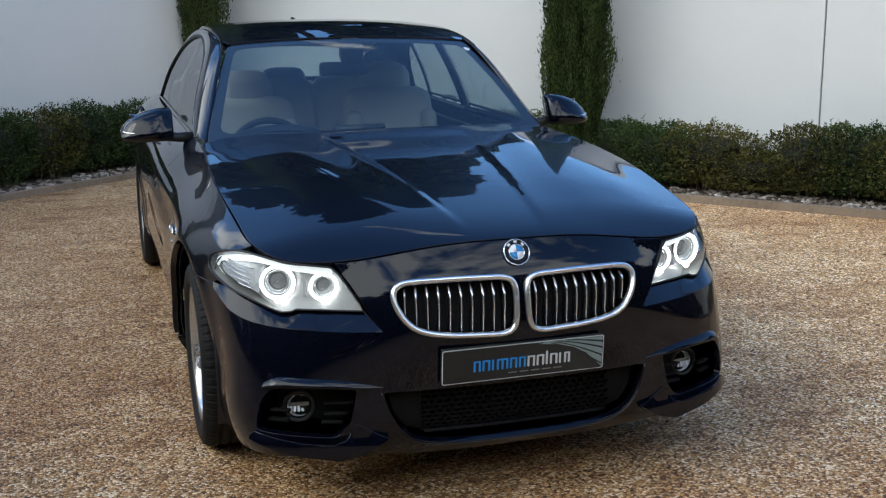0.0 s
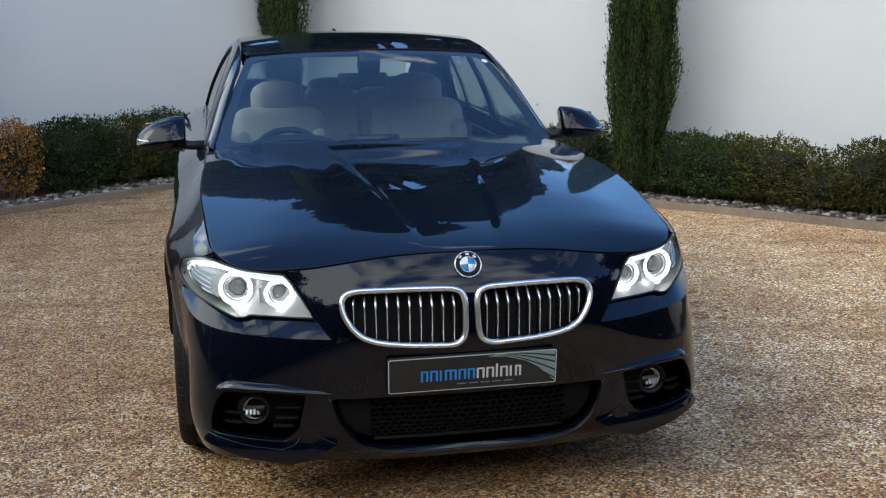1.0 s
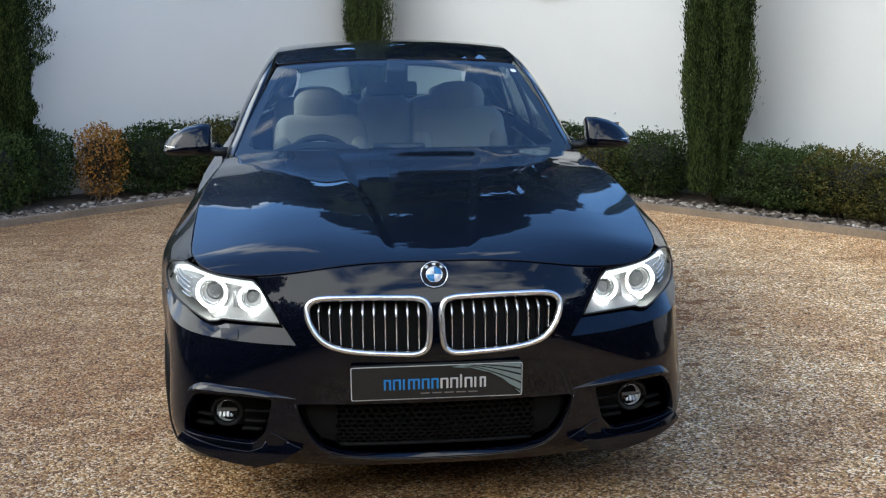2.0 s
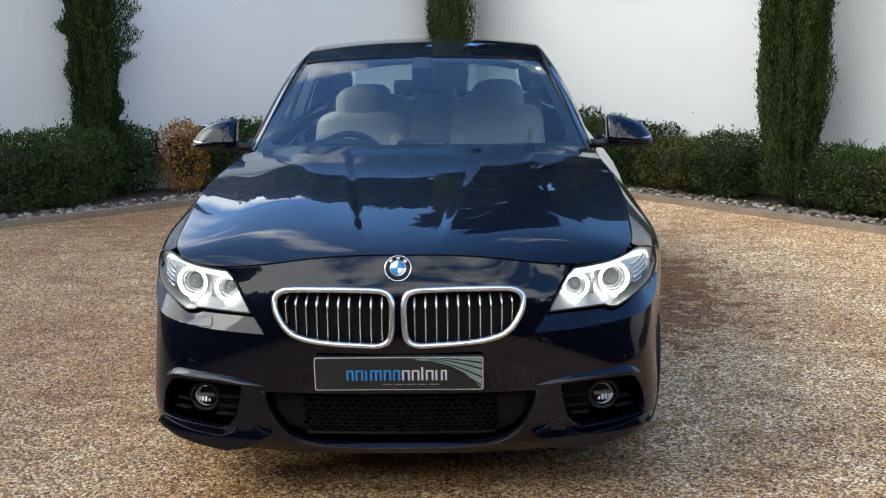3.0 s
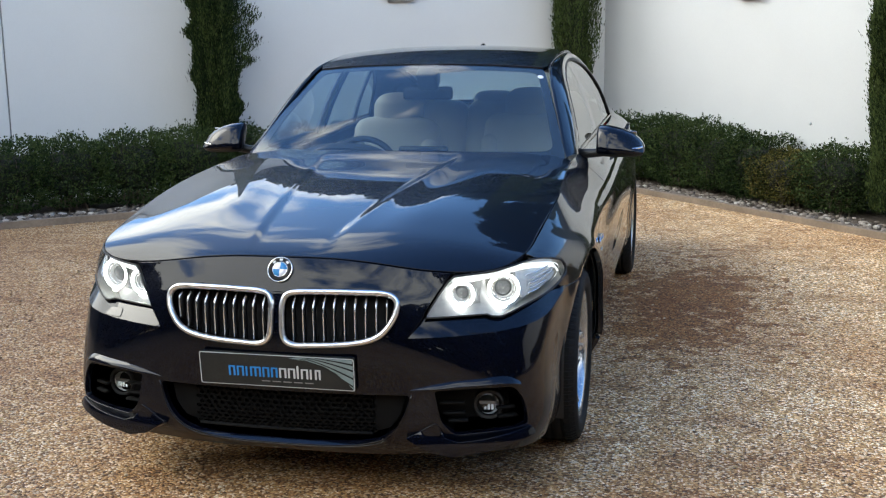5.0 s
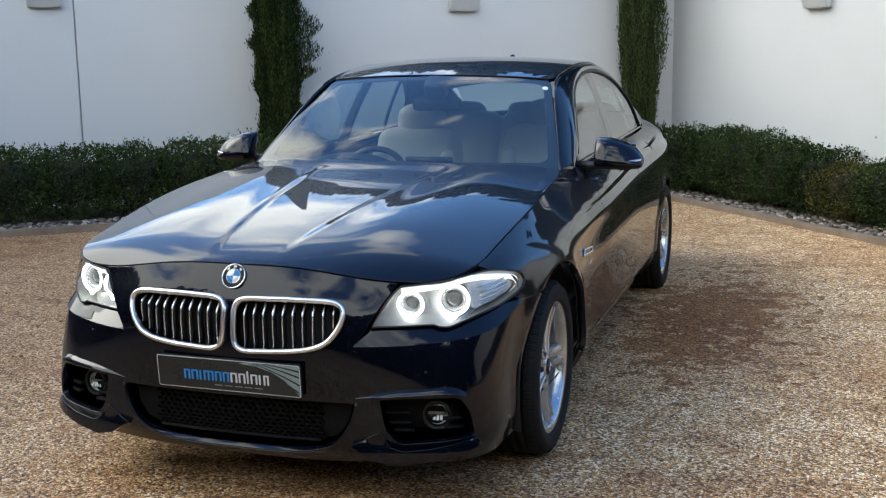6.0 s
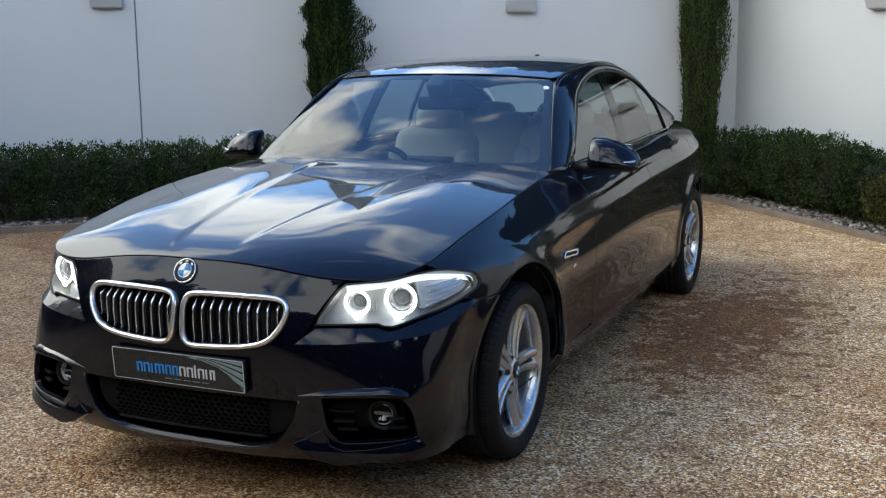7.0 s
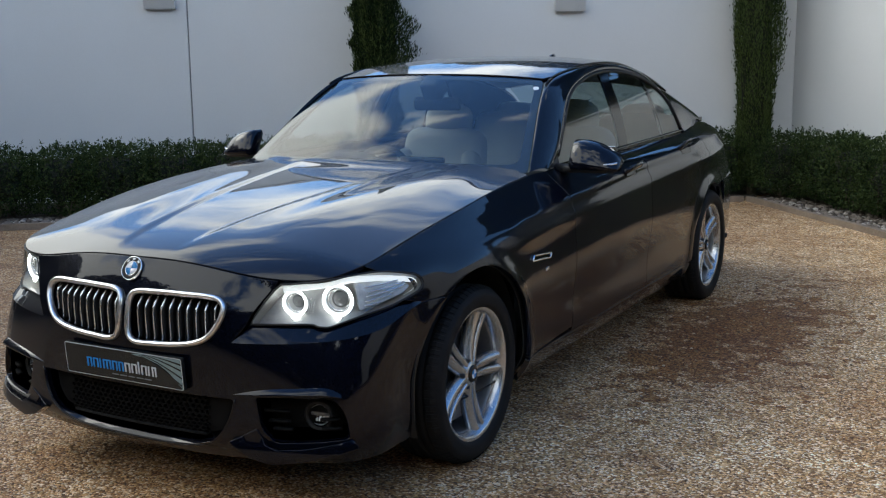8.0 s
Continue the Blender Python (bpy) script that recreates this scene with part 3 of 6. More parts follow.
def big_tree(at, height, spread, seed, label, leaves=26000, low=0.28):
    """A tapered trunk with limbs and a ragged crown of leaf clumps."""
    rng = np.random.default_rng(seed)
    root = tagged(new("tree"), label, "tree", "trees beyond the yard walls")
    root.matrix_basis = Matrix.Translation(at)
    bits = [tube([(0, 0, -0.1), (0.1, 0, height * 0.3), (0, 0.1, height * 0.85)], [0.03 * height, 0.024 * height, 0.004 * height], 9)]
    clumps = []
    for k in range(34):
        h = height * (low + (1 - low) * k / 34)
        a = rng.uniform(0, 6.28)
        reach = spread * (1.15 - 0.85 * (h / height) ** 1.6) * rng.uniform(0.45, 1.0)
        tip = np.array([math.cos(a) * reach, math.sin(a) * reach, h + 0.1 * reach])
        bits.append(tube([(0, 0, h * 0.8), tuple(tip * (0.5, 0.5, 0.95)), tuple(tip)], [0.012 * height, 0.007 * height, 0.002 * height], 6))
        clumps.append((tip, spread * rng.uniform(0.22, 0.42)))
    v, f = merge(bits)
    link_mesh("trunk", v, f, M_BARK, root, smooth=True)
    pick = rng.integers(0, len(clumps), leaves)
    centre = np.array([c for c, _ in clumps])[pick]
    rad = np.array([r for _, r in clumps])[pick]
    d = rng.normal(size=(leaves, 3))
    d /= np.linalg.norm(d, axis=1, keepdims=True)
    p = centre + d * (rad * rng.random(leaves) ** 0.45)[:, None] * (1, 1, 0.75)
    ln = rng.uniform(0.5, 1.0, leaves) * (0.16 + 0.024 * height)
    lv, lf = leaf_mesh(p, d + rng.normal(0, 0.6, (leaves, 3)), ln, ln * 0.75, rng)
    crown = new("crown", fast_mesh("crown", lv, lf, M_TREE))
    crown.parent = root
    return root


for x, y, h, r, seed in ((1.9, 15.5, 14.2, 3.1, 61), (-1.6, 17, 8.3, 2.7, 62), (-4.8, 17.2, 7.6, 2.4, 63), (3.7, 12.2, 8.2, 1.4, 64), (-7.2, 17, 6.4, 1.9, 66)):
    big_tree((x, y, 0), h, r, seed, "tall dark leafy tree beyond the yard wall", 26000, 0.12)


# unseen tree belt, added on the open side to darken reflections in the bodywork
for k in range(21):
    a = radians(-85 + 8.5 * k)
    rr = 12.0 + 1.3 * math.sin(k * 2.3)
    big_tree((1.0 + rr * math.sin(a), 1.0 - rr * math.cos(a), 0), 4.6 + 0.7 * math.sin(k * 1.7), 2.1, 80 + k, "dark leafy tree on the open side of the yard", 10000, 0.02)


# ---- wall lamps ----
def wall_lamp(at, facing, label):
    root = tagged(new("wall_lamp"), label, "lamp", "wall lamps")
    root.matrix_basis = Matrix.Translation(at) @ Matrix.Rotation(facing, 4, "Z")
    # wedge housing, wider at the top where it stands out from the wall
    bm = bmesh.new()
    prof = [(0.0, 0.0), (-0.055, 0.0), (-0.10, 0.105), (0.0, 0.105)]
    a = [bm.verts.new((-0.145, y, z)) for y, z in prof]
    b = [bm.verts.new((0.145, y, z)) for y, z in prof]
    bm.faces.new(a)
    bm.faces.new(b[::-1])
    for i in range(4):
        j = (i + 1) % 4
        bm.faces.new((a[j], a[i], b[i], b[j]))
    bmesh.ops.recalc_face_normals(bm, faces=bm.faces)
    bmesh.ops.bevel(bm, geom=bm.edges[:], offset=0.006, segments=2, affect="EDGES")
    part("housing", bm, M_LAMP, root)
    part("diffuser", box_bm((0.25, 0.035, 0.008), (0, -0.028, -0.006), 0.002, 1), M_DIFFUSER, root, "dark frosted underside")
    return root


wall_lamp(wall_l(6.13, -0.002, 1.865), radians(31.2), "grey metal wedge lamp on the shaded wall")
wall_lamp(wall_l(2.225, -0.002, 1.80), radians(31.2), "grey metal wedge lamp on the shaded wall")
wall_lamp(wall_r(2.045, -0.002, 1.755), radians(-46), "grey metal wedge lamp on the bright wall")


def wall_fixing(at, facing):
    """A small capped fixing on the bright wall."""
    bm = bmesh.new()
    bmesh.ops.create_cone(bm, cap_ends=True, segments=14, radius1=0.012, radius2=0.009, depth=0.012, matrix=Matrix.Rotation(radians(90), 4, "X"))
    ob = tagged(part("wall_fixing", bm, M_LAMP, None, "", True), "small grey round fixing on the bright wall", "fixing")
    ob.matrix_basis = Matrix.Translation(at) @ Matrix.Rotation(facing, 4, "Z")


wall_fixing(wall_r(2.75, -0.006, 0.688), radians(-46))


# ---- the car's surfaces: smooth charts that all panels are cut from ----
class Spline:
    """A natural cubic spline through given stations, for arrays."""

    def __init__(self, xs, ys):
        self.x, self.y = np.asarray(xs, float), np.asarray(ys, float)
        n, h = len(self.x), np.diff(self.x)
        a, r = np.eye(n), np.zeros(n)
        for i in range(1, n - 1):
            a[i, i - 1 : i + 2] = h[i - 1], 2 * (h[i - 1] + h[i]), h[i]
            r[i] = 6 * ((self.y[i + 1] - self.y[i]) / h[i] - (self.y[i] - self.y[i - 1]) / h[i - 1])
        self.m = np.linalg.solve(a, r)

    def __call__(self, q):
        q = np.asarray(q, float)
        i = np.clip(np.searchsorted(self.x, q) - 1, 0, len(self.x) - 2)
        h = self.x[i + 1] - self.x[i]
        a, b = (self.x[i + 1] - q) / h, (q - self.x[i]) / h
        inside = a * self.y[i] + b * self.y[i + 1] + ((a**3 - a) * self.m[i] + (b**3 - b) * self.m[i + 1]) * h**2 / 6
        lo = self.y[0] + (q - self.x[0]) * self.slope(0)
        hi = self.y[-1] + (q - self.x[-1]) * self.slope(-1)
        return np.where(q < self.x[0], lo, np.where(q > self.x[-1], hi, inside))

    def slope(self, end):
        i = 0 if end == 0 else len(self.x) - 2
        h = self.x[i + 1] - self.x[i]
        s = (self.y[i + 1] - self.y[i]) / h
        return s - h * (2 * self.m[i] + self.m[i + 1]) / 6 if end == 0 else s + h * (self.m[i] + 2 * self.m[i + 1]) / 6


HUB_Z, WHEELBASE, TYRE_R = 0.317, 2.968, 0.322
ARCHES = ((-0.025, 0.335, 0.385), (2.945, 0.320, 0.365))

# plan of the widest outline, from the nose along one flank to the tail
plan_x = [-0.2, 0, 0.2, 0.42, 0.605, 0.775, 0.868, 0.898, 0.914, 0.920, 0.920, 0.918, 0.912, 0.898, 0.832, 0.745, 0.63, 0.35, 0]
plan_y = [-0.83, -0.835, -0.83, -0.805, -0.757, -0.675, -0.535, -0.40, -0.20, 0.0, 0.4, 1.0, 2.0, 2.97, 3.6, 3.88, 3.98, 4.045, 4.06]
chord = np.r_[0, np.cumsum(np.hypot(np.diff(plan_x), np.diff(plan_y)))]
chord -= chord[1]
PLAN_X, PLAN_Y = Spline(chord, plan_x), Spline(chord, plan_y)
u_table = np.linspace(0.7, chord[-4], 1500)


def U(y):
    """The station along the outline at which the flank reaches y."""
    return np.interp(y, PLAN_Y(u_table), u_table)


# bonnet: centre line, and how fast it falls to the sides
HOOD_C = Spline([-0.80, -0.75, -0.66, -0.5, -0.2, 0.2, 0.5, 0.74], [0.784, 0.808, 0.838, 0.871, 0.915, 0.9535, 0.979, 0.9975])
HOOD_K = Spline([-0.80, -0.75, -0.69, -0.6, -0.5, -0.35, 0.0, 0.6, 0.9], [0.62, 0.47, 0.32, 0.19, 0.155, 0.14, 0.098, 0.075, 0.07])


def soft_step(x):
    x = np.clip(x, 0, 1)
    return x * x * x * (x * (6 * x - 15) + 10)


def hood_z(x, y):
    x, y = np.abs(x), np.asarray(y, float)
    z = HOOD_C(y) - HOOD_K(y) * x**2.5
    # two creases that open from the badge to the windscreen, and the raised outer flanks
    line = 0.095 + 0.175 * (y + 0.75) / 1.3
    fade = soft_step((y + 0.78) / 0.30) * (1 - soft_step((y - 0.42) / 0.28))
    fade_out = soft_step((y + 0.70) / 0.45)
    # the middle rises a little towards the windscreen
    z = z + 0.0095 * soft_step((y - 0.43) / 0.25) * (1 - soft_step((x - 0.26) / 0.20)) - 0.003 * soft_step((y - 0.20) / 0.30)
    z = z - 0.001 + fade * 0.0058 * soft_step((x - line + 0.006) / 0.052)
    z = z + fade_out * (0.013 * soft_step((x - line - 0.03) / 0.24) * (1 - soft_step((x - 0.44) / 0.30)) + 0.004 * soft_step((x - 0.44) / 0.30))
    return z


stations = np.array([0, 0.3, 0.55, 0.87, 1.084, *U([0.0, 0.6, 1.0, 2.0, 2.97, 3.6]), chord[-4], chord[-1]])
IN = [  # how far each rib of the body lies inside the outline
    Spline(stations, [0.07, 0.06, 0.05, 0.045, 0.078, 0.06, 0.075, 0.08, 0.08, 0.06, 0.05, 0.06, 0.06]),
    Spline(stations, [0.02, 0.02, 0.015, 0.020, 0.062, 0.025, 0.04, 0.045, 0.045, 0.03, 0.02, 0.02, 0.02]),
    Spline(stations, [0.005, 0.005, 0.0, 0.012, 0.054, 0.008, 0.022, 0.025, 0.025, 0.012, 0.006, 0.006, 0.004]),
    Spline(stations, [0.0, 0.002, 0.012, 0.034, 0.046, 0.004, 0.018, 0.006, 0.004, 0.0, 0.0, 0.0, 0.0]),
    Spline(stations, [0.010, 0.012, 0.036, 0.062, 0.050, 0.016, 0.026, 0.014, 0.010, 0.008, 0.026, 0.03, 0.02]),
    Spline(stations, [0.030, 0.034, 0.055, 0.082, 0.065, 0.042, 0.036, 0.028, 0.026, 0.032, 0.078, 0.07, 0.05]),
    Spline(stations, [0.060, 0.062, 0.070, 0.096, 0.100, 0.090, 0.092, 0.080, 0.068, 0.076, 0.118, 0.10, 0.07]),
    Spline(stations, [0.085, 0.087, 0.083, 0.110, 0.136, 0.140, 0.160, 0.165, 0.162, 0.162, 0.19, 0.15, 0.12]),
]
UP = [  # and how high
    Spline(stations, [0.165, 0.165, 0.17, 0.18, 0.19, 0.20, 0.19, 0.185, 0.185, 0.20, 0.22, 0.25, 0.28]),
    Spline(stations, [0.215, 0.215, 0.22, 0.23, 0.24, 0.25, 0.25, 0.24, 0.24, 0.26, 0.28, 0.32, 0.34]),
    Spline(stations, [0.36, 0.36, 0.36, 0.38, 0.40, 0.42, 0.42, 0.42, 0.42, 0.42, 0.42, 0.44, 0.46]),
    Spline(stations, [0.50, 0.50, 0.51, 0.53, 0.55, 0.58, 0.60, 0.62, 0.64, 0.64, 0.62, 0.60, 0.60]),
    Spline(stations, [0.62, 0.62, 0.62, 0.63, 0.66, 0.69, 0.72, 0.74, 0.76, 0.77, 0.76, 0.74, 0.72]),
    Spline(stations, [0.70, 0.695, 0.68, 0.69, 0.735, 0.78, 0.815, 0.845, 0.885, 0.92, 0.92, 0.88, 0.82]),
    Spline(stations, [0.765, 0.752, 0.72, 0.745, 0.79, 0.835, 0.875, 0.905, 0.930, 0.952, 0.955, 0.93, 0.92]),
    Spline(stations, [0.808, 0.79, 0.755, 0.785, 0.83, 0.89, 0.948, 0.965, 0.972, 0.992, 0.995, 0.965, 0.985]),
]
RIBS = len(IN)
U_COWL = float(U(0.75))


def flank_frame(u):
    e = 1e-4
    x, y = PLAN_X(u), PLAN_Y(u)
    dx, dy = PLAN_X(u + e) - PLAN_X(u - e), PLAN_Y(u + e) - PLAN_Y(u - e)
    n = np.hypot(dx, dy)
    return x, y, dy / n, -dx / n  # place and outward way


def ribs_at(u):
    """Inset and height of every rib at the stations u."""
    x, y, nx, ny = flank_frame(u)
    d, z = np.stack([s(u) for s in IN]), np.stack([s(u) for s in UP])
    top = hood_z(x - nx * d[-1], y - ny * d[-1])
    w = soft_step((u - U_COWL + 0.15) / 0.3)
    z[-1] = top * (1 - w) + z[-1] * w
    z[-2] = np.minimum(z[-2], z[-1] - 0.025)
    return d, z


def cubic_ribs(z, d, q):
    """Natural cubic through eight ribs, for many columns at once: d at the heights q."""
    n, h = RIBS, np.diff(z, axis=0)
    s = np.diff(d, axis=0) / h
    a = np.zeros((z.shape[1], n, n))
    r = np.zeros((z.shape[1], n))
    a[:, 0, 0] = a[:, -1, -1] = 1
    for i in range(1, n - 1):
        a[:, i, i - 1], a[:, i, i], a[:, i, i + 1] = h[i - 1], 2 * (h[i - 1] + h[i]), h[i]
        r[:, i] = 6 * (s[i] - s[i - 1])
    m = np.linalg.solve(a, r[..., None])[..., 0].T
    i = np.clip((q[None] > z).sum(0) - 1, 0, n - 2)
    k = np.arange(len(q))
    hh = h[i, k]
    ta, tb = (z[i + 1, k] - q) / hh, (q - z[i, k]) / hh
    return ta * d[i, k] + tb * d[i + 1, k] + ((ta**3 - ta) * m[i, k] + (tb**3 - tb) * m[i + 1, k]) * hh**2 / 6


def body(u, z):
    """The painted wall of the car at station u and height z."""
    u, z = np.atleast_1d(np.asarray(u, float)), np.atleast_1d(np.asarray(z, float))
    u, z = np.broadcast_arrays(u, z)
    x, y, nx, ny = flank_frame(u)
    dd, zz = ribs_at(u)
    d = cubic_ribs(zz, dd, z)
    # flared lips round the wheel openings
    for wy, wz, wr in ARCHES:
        r = np.hypot(y - wy, z - wz)
        d = d - 0.012 * np.exp(-(((r - wr) / 0.05) ** 2)) * soft_step((nx - 0.75) / 0.2)
    # shoulder crease along the doors
    crease = 0.812 + 0.055 * (y - 0.2) - 0.012 * (y - 1.2) ** 2
    d = d + 0.011 * np.exp(-(((z - crease + 0.030) / 0.024) ** 2)) * soft_step((y - 0.15) / 0.6)
    d = d - 0.0035 * np.exp(-(((z - crease - 0.004) / 0.014) ** 2)) * soft_step((y - 0.15) / 0.6)
    return np.stack([x - nx * d, y - ny * d, z], -1)


def flank(y, z):
    return body(U(y), z)


def hood(x, y):
    x, y = np.atleast_1d(np.asarray(x, float)), np.atleast_1d(np.asarray(y, float))
    return np.stack([x, y, hood_z(x, y)], -1)


def glass_x(z):
    q = np.asarray(z, float) - 0.97
    return 0.760 - 0.25 * q - 0.45 * q * q


def windscreen(s, t):
    """s from -1 to 1 across, t from 0 at the cowl to 1 at the roof."""
    s, t = np.atleast_1d(np.asarray(s, float)), np.atleast_1d(np.asarray(t, float))
    x = s * (0.735 - 0.165 * t - 0.012 * 4 * t * (1 - t) * 0)
    y = (0.66 + 0.11 * s * s) * (1 - t) + (1.285 + 0.045 * s * s) * t
    z = 0.955 * (1 - t) + (1.347 - 0.024 * s * s) * t + 0.028 * 4 * t * (1 - t) * (1 - 0.25 * s * s)
    return np.stack([x, y, z], -1)


ROOF_C = Spline([1.285, 1.6, 2.1, 2.6, 3.0, 3.15], [1.350, 1.402, 1.424, 1.391, 1.312, 1.274])
ROOF_W = Spline([1.285, 1.7, 2.3, 2.8, 3.15], [0.568, 0.575, 0.572, 0.55, 0.53])


def roof(x, y):
    x, y = np.atleast_1d(np.asarray(x, float)), np.atleast_1d(np.asarray(y, float))
    return np.stack([x, y, ROOF_C(y) - (0.030 + 0.030 * soft_step((y - 2.0) / 0.8)) * (np.abs(x) / 0.57) ** 2.4], -1)


# ---- panel building ----
from mathutils import geometry


def thin_glass(name, tint, rough=0.0, gloss=0.08):
    m, nodes, links, bsdf = node_mat(name)
    nodes.remove(bsdf)
    out = nodes["Material Output"]
    clear, shine, mix, facing, steep, gain = (nodes.new(k) for k in ("ShaderNodeBsdfTransparent", "ShaderNodeBsdfGlossy", "ShaderNodeMixShader", "ShaderNodeLayerWeight", "ShaderNodeMath", "ShaderNodeMath"))
    clear.inputs["Color"].default_value = (*tint, 1)
    shine.inputs["Roughness"].default_value = rough
    # gloss rises from its head-on value to full at a grazing look, the same from both sides
    facing.inputs["Blend"].default_value = 0.5
    steep.operation, gain.operation = "POWER", "MULTIPLY_ADD"
    steep.inputs[1].default_value = 4.6
    gain.inputs[1].default_value, gain.inputs[2].default_value = 1 - gloss, gloss
    links.new(facing.outputs["Facing"], steep.inputs[0])
    links.new(steep.outputs[0], gain.inputs[0])
    links.new(gain.outputs[0], mix.inputs["Fac"])
    links.new(clear.outputs["BSDF"], mix.inputs[1])
    links.new(shine.outputs["BSDF"], mix.inputs[2])
    links.new(mix.outputs["Shader"], out.inputs["Surface"])
    return m


def paint_mat():
    m, nodes, links, bsdf = node_mat("dark_blue_metallic_paint")
    tc = nodes.new("ShaderNodeTexCoord").outputs["Object"]
    flake = nodes.new("ShaderNodeTexVoronoi")
    flake.inputs["Scale"].default_value = 900.0
    links.new(tc, flake.inputs["Vector"])
    sep = nodes.new("ShaderNodeSeparateColor")
    links.new(flake.outputs["Color"], sep.inputs["Color"])
    links.new(ramp_node(nodes, links, sep.outputs["Red"], [(0.0, (0.0010, 0.0015, 0.0042)), (0.8, (0.0018, 0.0028, 0.0080)), (1.0, (0.005, 0.009, 0.028))]), bsdf.inputs["Base Color"])
    bsdf.inputs["Metallic"].default_value = 0.4
    bsdf.inputs["Roughness"].default_value = 0.38
    bsdf.inputs["Specular IOR Level"].default_value = 0.04
    bsdf.inputs["Coat Weight"].default_value = 1.0
    bsdf.inputs["Coat IOR"].default_value = 1.41
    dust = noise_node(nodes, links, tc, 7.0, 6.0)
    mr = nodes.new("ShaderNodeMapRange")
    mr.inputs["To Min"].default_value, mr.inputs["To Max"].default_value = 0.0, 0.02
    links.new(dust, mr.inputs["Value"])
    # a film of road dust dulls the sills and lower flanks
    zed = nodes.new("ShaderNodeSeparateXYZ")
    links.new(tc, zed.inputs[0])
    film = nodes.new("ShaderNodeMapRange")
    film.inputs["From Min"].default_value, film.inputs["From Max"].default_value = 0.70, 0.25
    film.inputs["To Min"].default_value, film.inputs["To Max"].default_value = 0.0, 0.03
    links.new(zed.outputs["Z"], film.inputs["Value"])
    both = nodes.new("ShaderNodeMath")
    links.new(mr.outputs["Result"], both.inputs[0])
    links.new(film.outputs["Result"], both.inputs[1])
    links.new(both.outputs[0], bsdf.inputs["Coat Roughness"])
    return m


def glow_mat(name, colour, strength):
    m, nodes, links, bsdf = node_mat(name)
    bsdf.inputs["Base Color"].default_value = (*colour, 1)
    bsdf.inputs["Emission Color"].default_value = (*colour, 1)
    bsdf.inputs["Emission Strength"].default_value = strength
    return m


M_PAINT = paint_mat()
M_CHROME = surface("bright_chrome", (0.86, 0.87, 0.88), (0.93, 0.94, 0.95), 6, 200, (0.10, 0.18), 0.0, metal=1.0)
M_SATIN = surface("satin_silver", (0.72, 0.73, 0.74), (0.80, 0.81, 0.82), 6, 200, (0.20, 0.30), 0.0, metal=0.9)
M_KIDNEY = surface("brushed_bright_chrome", (0.88, 0.88, 0.89), (0.94, 0.94, 0.95), 6, 200, (0.26, 0.34), 0.0, metal=1.0)
M_RIM = surface("silver_alloy_paint", (0.52, 0.525, 0.53), (0.58, 0.585, 0.59), 8, 40, (0.22, 0.30), 0.0, 0.0005, metal=0.88, coat=0.4)
M_BARREL = surface("dull_rim_barrel", (0.16, 0.16, 0.16), (0.28, 0.28, 0.28), 8, 40, (0.4, 0.55), 0.0, metal=0.3)
M_RUBBER = surface("tyre_rubber", (0.006, 0.006, 0.006), (0.015, 0.0145, 0.014), 12, 180, (0.6, 0.8), 0.4, 0.001, ior=1.3)
M_MESH = surface("matt_black_mesh", (0.003, 0.003, 0.003), (0.006, 0.006, 0.006), 8, 200, (0.65, 0.8), 0.0, ior=1.2)
M_RECESS = surface("black_recess_plastic", (0.004, 0.004, 0.004), (0.008, 0.008, 0.008), 8, 200, (0.6, 0.8), 0.0, ior=1.22)
M_FOG = surface("fog_reflector", (0.86, 0.87, 0.88), (0.93, 0.94, 0.95), 9, 120, (0.15, 0.3), 0.0, metal=0.35)
M_BLACK = surface("black_plastic", (0.008, 0.008, 0.009), (0.018, 0.018, 0.019), 8, 200, (0.42, 0.6), 0.3, 0.0006)
M_SATINBLACK = surface("satin_black_trim", (0.004, 0.004, 0.005), (0.008, 0.008, 0.009), 8, 200, (0.35, 0.45), 0.0)
M_SATINBLACK.node_tree.nodes["Principled BSDF"].inputs["Specular IOR Level"].default_value = 0.2
M_GLOSSBLACK = surface("gloss_black_trim", (0.004, 0.004, 0.005), (0.008, 0.008, 0.009), 8, 200, (0.06, 0.12), 0.0)
M_DARK = surface("dark_cavity", (0.003, 0.003, 0.003), (0.007, 0.007, 0.007), 6, 100, (0.8, 0.95), 0.0)
M_LEATHER = surface("cream_leather", (0.50, 0.46, 0.40), (0.62, 0.58, 0.51), 5, 220, (0.42, 0.55), 0.4, 0.0008)
M_DASH = surface("dark_dashboard", (0.012, 0.013, 0.015), (0.028, 0.029, 0.032), 6, 240, (0.55, 0.7), 0.4, 0.0006)
M_LINER = surface("grey_headliner", (0.30, 0.29, 0.27), (0.38, 0.37, 0.35), 6, 240, (0.8, 0.9), 0.3, 0.0006)
M_CARPET = surface("dark_carpet", (0.015, 0.015, 0.015), (0.03, 0.03, 0.03), 8, 240, (0.85, 0.95), 0.5, 0.001)
M_SCREEN = thin_glass("windscreen_glass", (0.66, 0.76, 0.78), 0.0, 0.125)
M_SIDEGLASS = thin_glass("tinted_side_glass", (0.50, 0.58, 0.575), 0.0, 0.11)
M_REARGLASS = thin_glass("green_rear_glass", (0.66, 0.76, 0.75), 0.0, 0.09)
M_LENS = thin_glass("clear_lamp_lens", (0.92, 0.94, 0.95), 0.0, 0.06)
M_LAMPGREY = surface("grey_lamp_housing", (0.13, 0.13, 0.135), (0.20, 0.20, 0.205), 7, 120, (0.35, 0.5), 0.0, metal=0.2)
M_TRAY = surface("silver_lamp_tray", (0.36, 0.36, 0.36), (0.56, 0.56, 0.56), 11, 90, (0.25, 0.4), 0.3, 0.002, metal=0.3)
